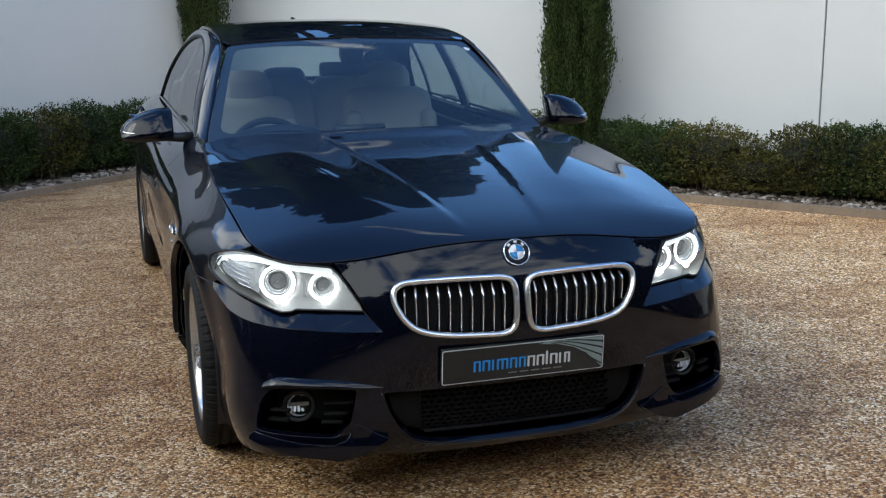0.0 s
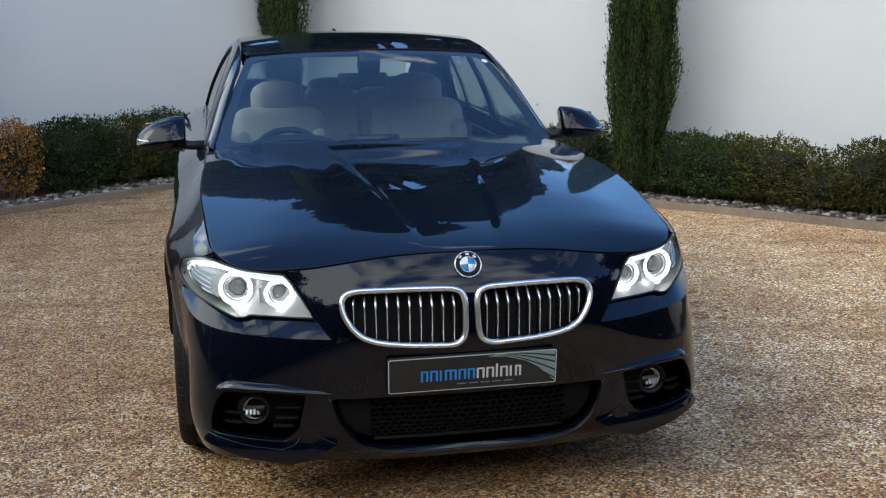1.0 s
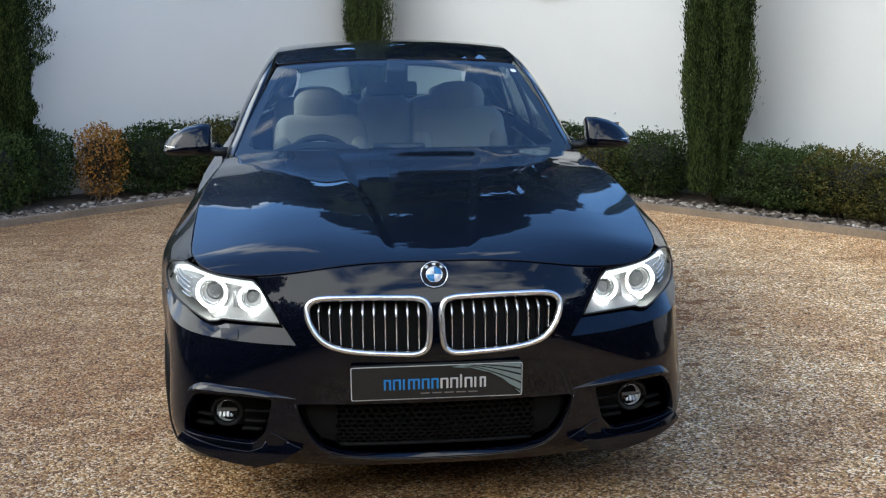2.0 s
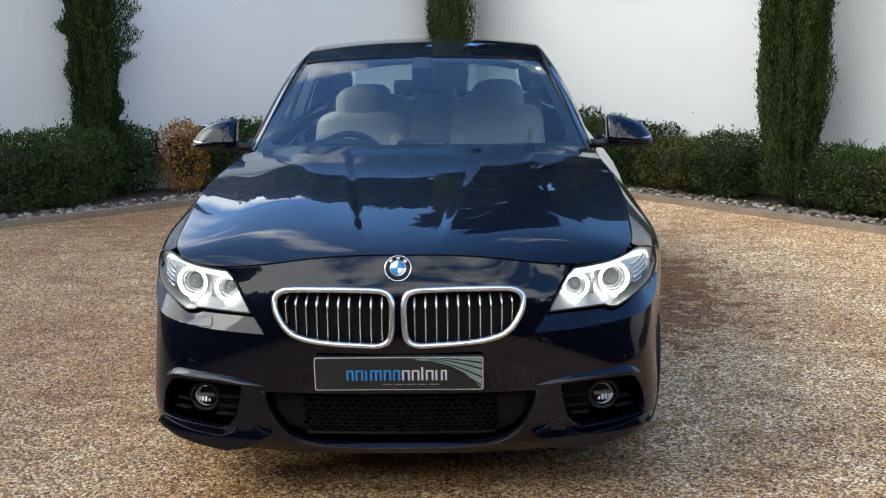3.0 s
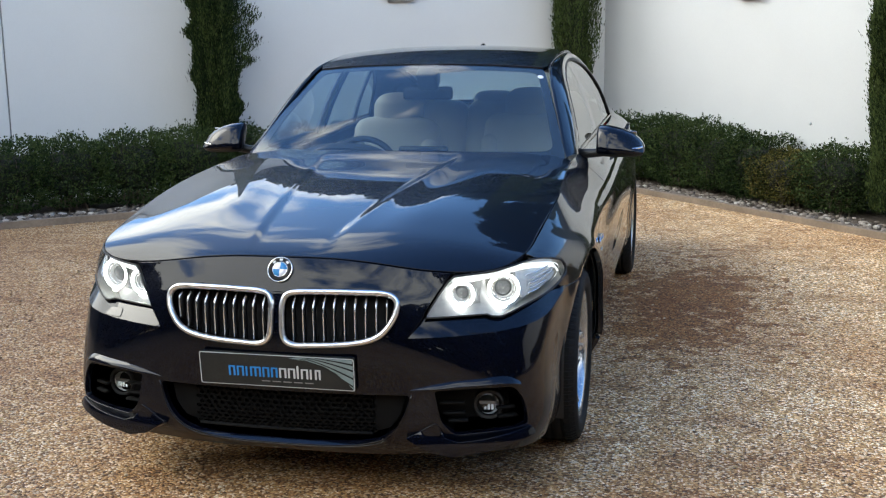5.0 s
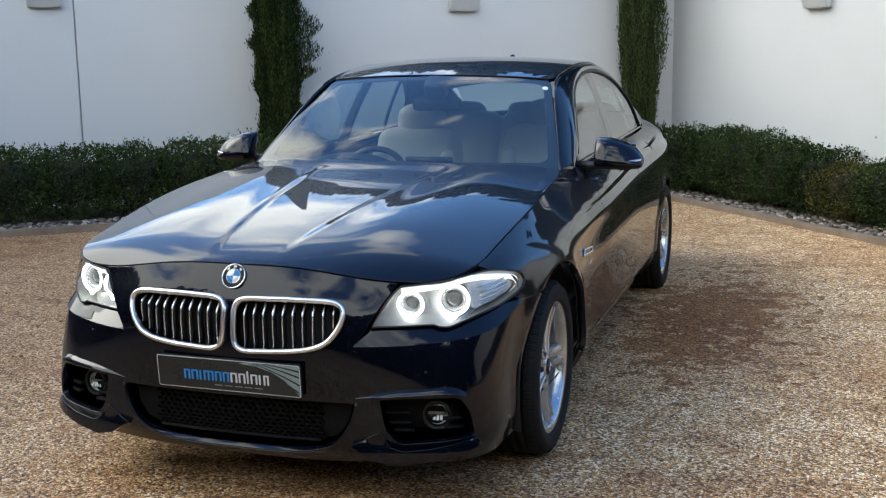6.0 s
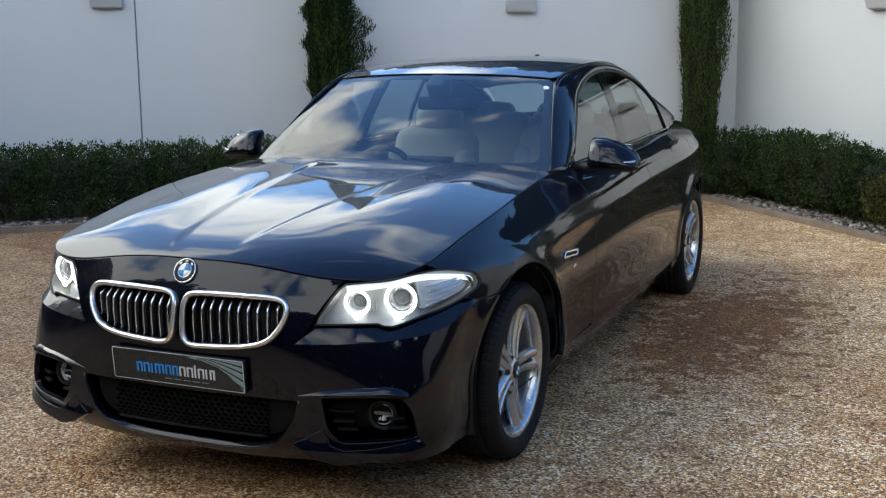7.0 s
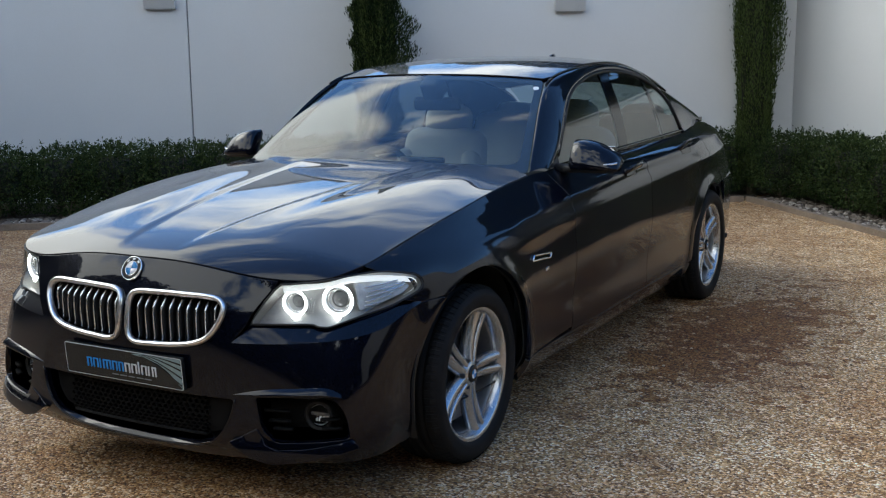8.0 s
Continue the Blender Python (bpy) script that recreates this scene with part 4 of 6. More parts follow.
M_LAMPWALL = surface("grey_lamp_wall", (0.20, 0.20, 0.19), (0.32, 0.32, 0.30), 11, 90, (0.25, 0.4), 0.0, metal=0.3)
M_BEZEL = surface("grey_projector_bezel", (0.38, 0.38, 0.385), (0.52, 0.52, 0.525), 9, 120, (0.25, 0.4), 0.0, metal=0.5)
M_PROJECTOR = surface("projector_glass", (0.10, 0.105, 0.11), (0.24, 0.245, 0.25), 30, 120, (0.03, 0.08), 0.0, metal=0.2)
M_HALO = glow_mat("white_light_ring", (0.97, 0.98, 1.0), 5.0)
M_BROW = glow_mat("white_light_guide", (0.93, 0.96, 1.0), 0.55)
M_LED = glow_mat("white_light_diode", (1.0, 0.99, 0.97), 8.0)
M_BLUE = surface("blue_enamel", (0.03, 0.19, 0.45), (0.04, 0.24, 0.52), 9, 120, (0.12, 0.2), 0.0)
M_WHITE = surface("white_enamel", (0.74, 0.76, 0.77), (0.80, 0.82, 0.83), 9, 120, (0.12, 0.2), 0.0)
M_PLATE = surface("black_plate_acrylic", (0.010, 0.013, 0.014), (0.018, 0.022, 0.024), 9, 120, (0.08, 0.16), 0.0)
M_PLATE_TEAL = surface("grey_teal_print", (0.16, 0.22, 0.23), (0.24, 0.31, 0.32), 12, 120, (0.1, 0.2), 0.0)
M_PRINT_BLUE = surface("blue_print", (0.02, 0.22, 0.60), (0.03, 0.27, 0.68), 9, 120, (0.12, 0.2), 0.0)
M_PRINT_GREY = surface("pale_grey_print", (0.52, 0.54, 0.55), (0.60, 0.62, 0.63), 9, 120, (0.12, 0.2), 0.0)
M_INDICATOR = surface("silver_indicator", (0.45, 0.46, 0.47), (0.78, 0.79, 0.80), 30, 70, (0.12, 0.3), 0.9, 0.004, metal=0.4)
M_DISC = surface("brake_disc_steel", (0.05, 0.048, 0.046), (0.10, 0.098, 0.095), 9, 200, (0.4, 0.55), 0.1, metal=0.8)
M_RED = surface("red_lamp_lens", (0.20, 0.004, 0.004), (0.28, 0.008, 0.008), 9, 60, (0.06, 0.12), 0.0)


def dense(points, step, closed=True):
    pts, out = [np.asarray(p, float) for p in points], []
    for a, b in zip(pts, pts[1:] + ([pts[0]] if closed else [])):
        k = max(1, int(np.ceil(np.linalg.norm(b - a) / step)))
        out += [a + (b - a) * i / k for i in range(k)]
    if not closed:
        out.append(pts[-1])
    return np.array(out)


def rounded(points, radius, steps=7):
    """A closed outline with its corners rounded; radius may differ by corner."""
    n, out = len(points), []
    radii = radius if isinstance(radius, (list, tuple)) else [radius] * n
    for i in range(n):
        p, a, b = (np.asarray(points[k % n], float) for k in (i, i - 1, i + 1))
        la, lb = np.linalg.norm(a - p), np.linalg.norm(b - p)
        ra = min(radii[i], la * 0.49, lb * 0.49)
        pa, pb = p + (a - p) / la * ra, p + (b - p) / lb * ra
        for k in range(steps + 1):
            t = k / steps
            out.append(pa * (1 - t) ** 2 + p * 2 * t * (1 - t) + pb * t * t)
    return np.array(out)


def flow(points, count=60, closed=False):
    """A smooth line through a few points."""
    p = np.asarray(points, float)
    if closed:
        p = np.concatenate([p[-3:], p, p[:4]])
    c = np.r_[0, np.cumsum(np.linalg.norm(np.diff(p, axis=0), axis=1))]
    lo, hi = (c[3], c[-4]) if closed else (0, c[-1])
    q = np.linspace(lo, hi, count, endpoint=not closed)
    return np.stack([Spline(c, p[:, k])(q) for k in range(p.shape[1])], -1)


def inside(poly, pts):
    x, y = pts[:, 0], pts[:, 1]
    hit = np.zeros(len(pts), bool)
    for (x0, y0), (x1, y1) in zip(poly, np.roll(poly, -1, 0)):
        if y0 != y1:
            hit ^= ((y0 > y) != (y1 > y)) & (x < (x1 - x0) * (y - y0) / (y1 - y0) + x0)
    return hit


def near_line(poly, pts, far):
    a, b = poly, np.roll(poly, -1, 0)
    best = np.full(len(pts), 9.0)
    for p, q in zip(a, b):
        d = q - p
        t = np.clip(((pts - p) @ d) / max(d @ d, 1e-12), 0, 1)
        best = np.minimum(best, np.linalg.norm(pts - p - t[:, None] * d, axis=1))
    return best < far


CAR_MIDDLE = np.array([0.0, 1.6, 0.55])


def chart_normals(chart, ab, away=CAR_MIDDLE):
    e = 2e-4
    a, b = ab[:, 0], ab[:, 1]
    p = chart(a, b)
    n = np.cross(chart(a + e, b) - chart(a - e, b), chart(a, b + e) - chart(a, b - e))
    n /= np.linalg.norm(n, axis=1, keepdims=True) + 1e-15
    flip = np.sign(((p - away) * n * (1, 0.35, 1)).sum(1).mean())
    return p, n * flip


def inset_chart(chart, depth):
    """The same surface pushed in by a depth, or by a depth that varies."""
    def moved(a, b):
        a, b = np.atleast_1d(np.asarray(a, float)), np.atleast_1d(np.asarray(b, float))
        p, n = chart_normals(chart, np.stack([a, b], -1))
        d = depth(a, b)[:, None] if callable(depth) else depth
        return p - n * d
    return moved


def set_normals(me, normals):
    me.polygons.foreach_set("use_smooth", [True] * len(me.polygons))
    me.normals_split_custom_set_from_vertices([tuple(v) for v in normals])


def panel(name, chart, outline, material, parent, holes=(), step=0.03, lip=0.012, mirror=False, label="", edge=0.012, keep=None):
    """Cut a panel with rounded, turned-in edges out of a smooth chart."""
    loops = []
    for k, loop in enumerate([outline, *holes]):
        loop = dense(loop, edge)
        area = (loop[:, 0] * np.roll(loop[:, 1], -1) - loop[:, 1] * np.roll(loop[:, 0], -1)).sum()
        loops.append(loop if (area > 0) == (k == 0) else loop[::-1])
    lo, hi = loops[0].min(0), loops[0].max(0)
    nx, ny = (max(2, int((hi[i] - lo[i]) / step)) for i in (0, 1))
    gx, gy = np.meshgrid(np.linspace(lo[0], hi[0], nx + 1), np.linspace(lo[1], hi[1], ny + 1), indexing="ij")
    grid = np.stack([gx.ravel(), gy.ravel()], -1)
    good = inside(loops[0], grid) & ~near_line(loops[0], grid, step * 0.4)
    for h in loops[1:]:
        good &= ~inside(h, grid) & ~near_line(h, grid, step * 0.4)
    grid = grid[good]
    coords, edges, spans = [], [], []
    for loop in loops:
        s = len(coords)
        coords += [Vector(p) for p in loop]
        edges += [(s + i, s + (i + 1) % len(loop)) for i in range(len(loop))]
        spans.append((s, len(loop)))
    coords += [Vector(p) for p in grid]
    out = geometry.delaunay_2d_cdt(coords, edges, [], 0, 1e-7)
    pts = np.array([v[:] for v in out[0]])
    tri = np.array([f for f in out[2] if len(f) == 3])
    mid = pts[tri].mean(1)
    ok = inside(loops[0], mid)
    for h in loops[1:]:
        ok &= ~inside(h, mid)
    tri = tri[ok]
    back = {}
    for i, src in enumerate(out[3]):
        for j in src:
            back[j] = i
    place, norm = chart_normals(chart, pts)
    t0 = tri
    face_n = np.cross(place[t0[:, 1]] - place[t0[:, 0]], place[t0[:, 2]] - place[t0[:, 0]])
    flip = (face_n * norm[t0[:, 0]]).sum() < 0
    faces = [tuple(f[::-1]) if flip else tuple(f) for f in tri]
    verts, normals = list(place), list(norm)
    for (s, n), loop in zip(spans, loops):
        idx = [back[s + i] for i in range(n)]
        tang = np.roll(loop, -1, 0) - np.roll(loop, 1, 0)
        tang /= np.linalg.norm(tang, axis=1, keepdims=True) + 1e-12
        outw = np.stack([tang[:, 1], -tang[:, 0]], -1)
        p, nn = place[idx], norm[idx]
        e = chart(loop[:, 0] + outw[:, 0] * 1e-3, loop[:, 1] + outw[:, 1] * 1e-3) - p
        e -= nn * (e * nn).sum(1, keepdims=True)
        e /= np.linalg.norm(e, axis=1, keepdims=True) + 1e-12
        r = 0.0018
        base = len(verts)
        for ring in ((e * r * 0.7 - nn * r * 0.3, nn + e), (e * r - nn * r, e * 1.0 + nn * 0.1), (e * r - nn * lip, e)):
            verts += list(p + ring[0])
            q = ring[1]
            normals += list(q / np.linalg.norm(q, axis=1, keepdims=True))
        rows = [idx] + [[base + k * n + i for i in range(n)] for k in range(3)]
        for a, b in zip(rows, rows[1:]):
            for i in range(n):
                j = (i + 1) % n
                q = (a[i], b[i], b[j], a[j])
                faces.append(q[::-1] if flip else q)
    verts, normals = np.array(verts), np.array(normals)
    if mirror:
        verts, normals = verts * (-1, 1, 1), normals * (-1, 1, 1)
        faces = [f[::-1] for f in faces]
    faces = [f for f in faces if len(set(f)) == len(f)]
    me = bpy.data.meshes.new(name)
    me.from_pydata(verts.tolist(), [], faces)
    me.validate()
    me.materials.append(material)
    me.update()
    set_normals(me, normals)
    ob = new(name, me)
    ob.parent = parent
    if label:
        ob["label"] = label
    return ob


def loft(name, rows, material, parent, closed_u=False, closed_v=False, caps=False, mirror=False, label="", flat=False):
    """A skin over rows of points; every row has as many points."""
    rows = np.array(rows)
    if mirror:
        rows = rows * (-1, 1, 1)
    r, c = rows.shape[:2]
    faces = []
    for i in range(r if closed_u else r - 1):
        for j in range(c if closed_v else c - 1):
            a, b = i * c + j, i * c + (j + 1) % c
            d, e = ((i + 1) % r) * c + (j + 1) % c, ((i + 1) % r) * c + j
            faces.append((a, b, d, e))
    if caps:
        faces.append(tuple(range(c))[::-1])
        faces.append(tuple((r - 1) * c + j for j in range(c)))
    bm = bmesh.new()
    vs = [bm.verts.new(p) for p in rows.reshape(-1, 3)]
    for f in faces:
        if len(set(f)) >= 3:
            try:
                bm.faces.new([vs[i] for i in f])
            except ValueError:
                pass
    bmesh.ops.recalc_face_normals(bm, faces=bm.faces)
    return part(name, bm, material, parent, label, smooth=not flat)


def sweep_on(name, chart, line, shape, material, parent, closed=True, mirror=False, label=""):
    """Run a small cross-section (sideways, outwards) along a line drawn on a chart."""
    line = np.asarray(line, float)
    p, n = chart_normals(chart, line)
    if closed:
        t = np.roll(p, -1, 0) - np.roll(p, 1, 0)
    else:
        t = np.gradient(p, axis=0)
    t /= np.linalg.norm(t, axis=1, keepdims=True)
    side = np.cross(t, n)
    rows = [[p[i] + side[i] * a + n[i] * b for a, b in shape] for i in range(len(p))]
    return loft(name, rows, material, parent, closed_u=closed, closed_v=True, caps=not closed, mirror=mirror, label=label)


def oval(a, b, n=10, lift=0.0):
    return [(a * math.cos(2 * math.pi * k / n), lift + b * math.sin(2 * math.pi * k / n)) for k in range(n)]


def lathe(name, prof, material, parent, sides=64, label="", at=None):
    """Turn a profile (radius, along) about the x axis."""
    rows = []
    for k in range(sides):
        a = 2 * math.pi * k / sides
        rows.append([(x, r * math.cos(a), r * math.sin(a)) for r, x in prof])
    ob = loft(name, rows, material, parent, closed_u=True, label=label)
    if at is not None:
        ob.matrix_basis = at
    return ob


def soft_box(name, size, at, material, parent, bevel=0.04, turn=None, label="", puff=0.0, segments=4):
    bm = box_bm(size, (0, 0, 0), bevel, segments)
    if puff:
        bmesh.ops.subdivide_edges(bm, edges=[e for e in bm.edges if e.calc_length() > bevel * 2], cuts=3, use_grid_fill=True)
        for v in bm.verts:
            q = [1 - min(1, abs(2 * v.co[i] / size[i])) ** 2 for i in range(3)]
            for i in range(3):
                j, k = (i + 1) % 3, (i + 2) % 3
                v.co[i] += math.copysign(puff, v.co[i]) * q[j] * q[k] * (abs(2 * v.co[i] / size[i]) > 0.8)
    m = Matrix.Translation(at) @ (turn if turn is not None else Matrix())
    bmesh.ops.transform(bm, matrix=m, verts=bm.verts)
    return part(name, bm, material, parent, label, smooth=True)


def body_sym(u, z):
    u = np.atleast_1d(np.asarray(u, float))
    p = body(np.abs(u), z)
    return p * np.stack([np.where(u < 0, -1.0, 1.0), np.ones(len(p)), np.ones(len(p))], -1)


def top_z(u):
    return ribs_at(np.atleast_1d(np.asarray(u, float)))[1][-1]


# ---- the saloon car ----
car = tagged(new("car"), "dark blue metallic four-door saloon car with lit headlights", "car")

LAMP_OUT = flow([(0.574, 0.749), (0.654, 0.755), (0.79, 0.768), (0.925, 0.775), (1.05, 0.768), (1.118, 0.754), (1.157, 0.734), (1.162, 0.714), (1.128, 0.694), (1.02, 0.668), (0.90, 0.651), (0.79, 0.632), (0.735, 0.621)], 70)
LAMP_IN = np.array([(0.700, 0.6235), (0.682, 0.631), (0.60, 0.630), (0.478, 0.628), (0.492, 0.655), (0.524, 0.698), (0.551, 0.731)])
LAMP = np.concatenate([LAMP_OUT, LAMP_IN])
LEDGE_LOW = flow([(0.421, 0.569), (0.52, 0.569), (0.63, 0.572), (0.76, 0.580), (0.90, 0.592), (1.00, 0.612), (1.07, 0.636), (1.14, 0.654)], 40)
ARC_F = [(-0.025 - 0.385 * math.cos(a), 0.335 + 0.385 * math.sin(a)) for a in np.radians(np.linspace(-22, 205, 60))]
ARC_R = [(2.945 - 0.365 * math.cos(a), 0.320 + 0.365 * math.sin(a)) for a in np.radians(np.linspace(-20, 200, 56))]
arc_f_u = [(float(U(y)), z) for y, z in ARC_F]
SEAM_Z = 0.657

# front bumper, with its openings
half_top = [(u, float(top_z(u)[0]) - 0.004) for u in np.linspace(0.0, 0.562, 24)]
half_side = [(0.540, 0.731), (0.512, 0.698), (0.480, 0.655), (0.465, 0.627), (0.418, 0.569)] + [tuple(p) for p in LEDGE_LOW[1:]]
arch_part = [p for p in arc_f_u[:32] if p[1] < SEAM_Z - 0.002 and p[1] > 0.20 and p[0] < 1.6]
half_arch = [(arch_part[-1][0] - 0.02, SEAM_Z - 0.002), *arch_part[::-1]]
half_low = [(1.08, 0.197), (0.95, 0.187), (0.8, 0.184), (0.62, 0.182), (0.45, 0.180), (0.25, 0.172), (0.0, 0.170)]
half = half_top + half_side + half_arch + half_low
bumper_line = np.array([(-u, z) for u, z in half[::-1][:-1]] + half[:-1])
KIDNEY = flow([(0.018, 0.640), (0.020, 0.678), (0.029, 0.695), (0.047, 0.703), (0.095, 0.707), (0.18, 0.7085), (0.27, 0.7075), (0.340, 0.7045), (0.370, 0.697), (0.385, 0.683), (0.387, 0.663), (0.378, 0.634), (0.359, 0.604), (0.333, 0.579), (0.298, 0.5635), (0.245, 0.553), (0.175, 0.5465), (0.095, 0.5425), (0.050, 0.5445), (0.031, 0.555), (0.022, 0.575), (0.019, 0.605)], 110, closed=True)
INTAKE = np.array([(-0.428, 0.388), (0.428, 0.388), (0.410, 0.330), (0.380, 0.276), (0.338, 0.236), (0.26, 0.212), (0.15, 0.203), (0.0, 0.200), (-0.15, 0.203), (-0.26, 0.212), (-0.338, 0.236), (-0.380, 0.276), (-0.410, 0.330)])
RECESS = rounded([(0.500, 0.400), (0.62, 0.407), (0.755, 0.405), (0.792, 0.360), (0.808, 0.272), (0.69, 0.262), (0.565, 0.252), (0.520, 0.300)], [0.012, 0.03, 0.02, 0.03, 0.02, 0.03, 0.02, 0.02])
mirrored = lambda line: np.asarray(line) * (-1, 1)  # noqa: E731
bumper = panel("front_bumper", body_sym, bumper_line, M_PAINT, car, holes=[KIDNEY, mirrored(KIDNEY), rounded(INTAKE, 0.02), RECESS, mirrored(RECESS)], step=0.028, lip=0.02,
               label="dark blue painted sports bumper")

# bonnet
edge_u = np.linspace(0.0, float(U(0.70)), 90)
ex, ey, enx, eny = flank_frame(edge_u)
ed = ribs_at(edge_u)[0][-1]
hood_half = [(float(x), float(y)) for x, y in zip(ex - enx * (ed + 0.004), ey - eny * (ed + 0.004))]
hood_half = [p for p in hood_half if p[1] < 0.72]
rear = [(x, 0.655 + 0.115 * (x / 0.74) ** 2) for x in np.linspace(hood_half[-1][0] - 0.02, 0, 14)]
hood_line = hood_half[1:] + rear[1:-1]
hood_line = [(0.0, hood_half[0][1])] + hood_line + [(0.0, 0.655)] + [(-x, y) for x, y in hood_line[::-1]]
panel("bonnet", hood, hood_line, M_PAINT, car, step=0.0125, lip=0.018, label="dark blue bonnet with two long creases")

# front wings
top_line = [(u, float(top_z(u)[0]) - 0.003) for u in np.linspace(0.93, float(U(0.80)), 40)]
wing = top_line + [(float(U(0.862)), 0.955), (float(U(0.868)), 0.80), (float(U(0.868)), 0.50), (float(U(0.858)), 0.30), (float(U(0.40)), 0.285)]
wing += [p for p in arc_f_u[::-1] if p[1] > SEAM_Z + 0.003 or (p[0] > 1.6 and p[1] > 0.287)]
wing += [(1.20, SEAM_Z + 0.002), (1.14, SEAM_Z + 0.002), (1.06, 0.678)]
tip = [tuple(p) for p in LAMP_OUT if p[0] > 1.06]
wing += [(u + 0.006, z + (0.003 if z > 0.71 else -0.004)) for u, z in tip[::-1]] + [(0.99, 0.777)]
for side in (False, True):
    panel("front_wing", body, wing, M_PAINT, car, mirror=side, step=0.018, lip=0.02)


def door_gap(y):
    return float(U(y))


def belt(y):
    return float(top_z(U(y))[0])


ROCKER = 0.285
front_door = [(door_gap(y), belt(y) - 0.004) for y in np.linspace(0.872, 1.845, 24)]
front_door = [(door_gap(0.866), 0.955)] + front_door[1:] + [(door_gap(1.852), 0.80), (door_gap(1.850), 0.5), (door_gap(1.835), ROCKER), (door_gap(0.864), ROCKER), (door_gap(0.873), 0.5), (door_gap(0.873), 0.80)]
rear_cut = [(2.86, 0.985), (2.86, 0.84), (2.80, 0.74), (2.68, 0.685), (2.60, 0.60), (2.555, 0.48), (2.535, 0.36), (2.52, ROCKER)]
rear_door = [(door_gap(y), belt(y) - 0.004) for y in np.linspace(1.856, 2.84, 22)] + [(door_gap(y), z) for y, z in flow(rear_cut, 26)] + [(door_gap(1.841), ROCKER), (door_gap(1.856), 0.5), (door_gap(1.858), 0.80)]
doors = {}
for side in (False, True):
    doors["front", side] = panel("front_door", body, front_door, M_PAINT, car, mirror=side, step=0.0145, lip=0.02)
    doors["rear", side] = panel("rear_door", body, rear_door, M_PAINT, car, mirror=side, step=0.0145, lip=0.02)
quarter = [(door_gap(y), belt(y) - 0.003) for y in np.linspace(2.87, 3.86, 24)] + [(door_gap(3.86), 0.70), (door_gap(3.70), 0.68), (door_gap(3.34), 0.66)]
quarter += [(door_gap(y), z) for y, z in ARC_R[::-1] if z > 0.66] + [(door_gap(y), z) for y, z in ARC_R[::-1] if z <= 0.66 and y < 2.9 and z > ROCKER]
quarter += [(door_gap(y), z) for y, z in flow([(y + 0.006, z) for y, z in rear_cut], 26)[::-1]]
skirt = [(door_gap(y), ROCKER - 0.006) for y in np.linspace(0.38, 2.56, 30)] + [(door_gap(y), 0.192) for y in np.linspace(2.58, 0.37, 30)]
for side in (False, True):
    panel("rear_quarter", body, quarter, M_PAINT, car, mirror=side, step=0.02, lip=0.02)
    panel("side_skirt", body, skirt, M_PAINT, car, mirror=side, step=0.035, lip=0.02)
U_END = float(chord[-1])
tail_low = [(u, 0.66) for u in np.linspace(door_gap(3.35), U_END, 30)] + [(u, 0.27) for u in np.linspace(U_END, door_gap(3.33), 30)] + [(door_gap(y), z) for y, z in ARC_R if y > 3.0 and 0.28 < z < 0.65]
boot_back = [(u, 0.69) for u in np.linspace(float(chord[-3]), U_END, 12)] + [(U_END, 0.965), (float(chord[-3]) - 0.02, 0.955)]
lamp_back = rounded([(door_gap(3.868), 0.71), (float(chord[-3]) - 0.01, 0.71), (float(chord[-3]) - 0.03, 0.91), (door_gap(3.868), 0.915)], 0.03)
for side in (False, True):
    panel("rear_bumper", body, tail_low, M_PAINT, car, mirror=side, step=0.05, lip=0.02)
    panel("boot_panel", body, boot_back, M_PAINT, car, mirror=side, step=0.05, lip=0.02)
    panel("tail_lamp", body, lamp_back, M_RED, car, mirror=side, step=0.04, lip=0.03, label="red tail lamp")


def boot(x, y):
    x, y = np.atleast_1d(np.asarray(x, float)), np.atleast_1d(np.asarray(y, float))
    return np.stack([x, y, 1.040 - 0.020 * ((y - 3.65) / 0.42) ** 2 - 0.045 * (np.abs(x) / 0.7) ** 2.5], -1)


panel("boot_lid", boot, [(-0.59, 3.60), (0.59, 3.60), (0.585, 3.80), (0.52, 3.90), (0.3, 3.945), (0, 3.955), (-0.3, 3.945), (-0.52, 3.90), (-0.585, 3.80)], M_PAINT, car, step=0.05, lip=0.03)

# roof, pillars and glass
roof_line = [(float(ROOF_W(y)) - 0.004, y) for y in np.linspace(1.30, 3.14, 26)]
roof_front = [(x, 1.290 + 0.035 * (x / 0.57) ** 2) for x in np.linspace(-0.55, 0.55, 15)]
roof_back = [(x, 3.15 + 0.02 * (1 - (x / 0.53) ** 2)) for x in np.linspace(0.51, -0.51, 9)]
panel("roof", roof, roof_front + roof_line[1:] + roof_back + [(-x, y) for x, y in roof_line[:0:-1]], M_PAINT, car, step=0.04, lip=0.02)

frame_in = flow([(0.722, 0.775, 0.958), (0.655, 1.005, 1.135), (0.588, 1.27, 1.305), (0.574, 1.50, 1.352), (0.577, 1.8, 1.376), (0.574, 2.2, 1.375), (0.556, 2.65, 1.318), (0.538, 3.0, 1.246), (0.546, 3.32, 1.154), (0.592, 3.58, 1.042)], 70)
frame_out_yz = flow([(0.90, 0.962), (1.04, 1.028), (1.18, 1.127), (1.366, 1.246), (1.541, 1.302), (1.806, 1.344), (2.13, 1.349), (2.35, 1.323), (2.555, 1.269), (2.70, 1.185), (2.765, 1.100), (2.81, 1.000), (3.2, 0.998), (3.60, 0.996)], 140)
frame_out = np.array([(glass_x(z) + 0.006 - 0.125 * max(0.0, (y - 2.86) / 0.74) ** 1.2, y, z) for y, z in frame_out_yz])
frame_out = frame_out[np.linspace(0, 139, 70).round().astype(int)]
SKIN = 9
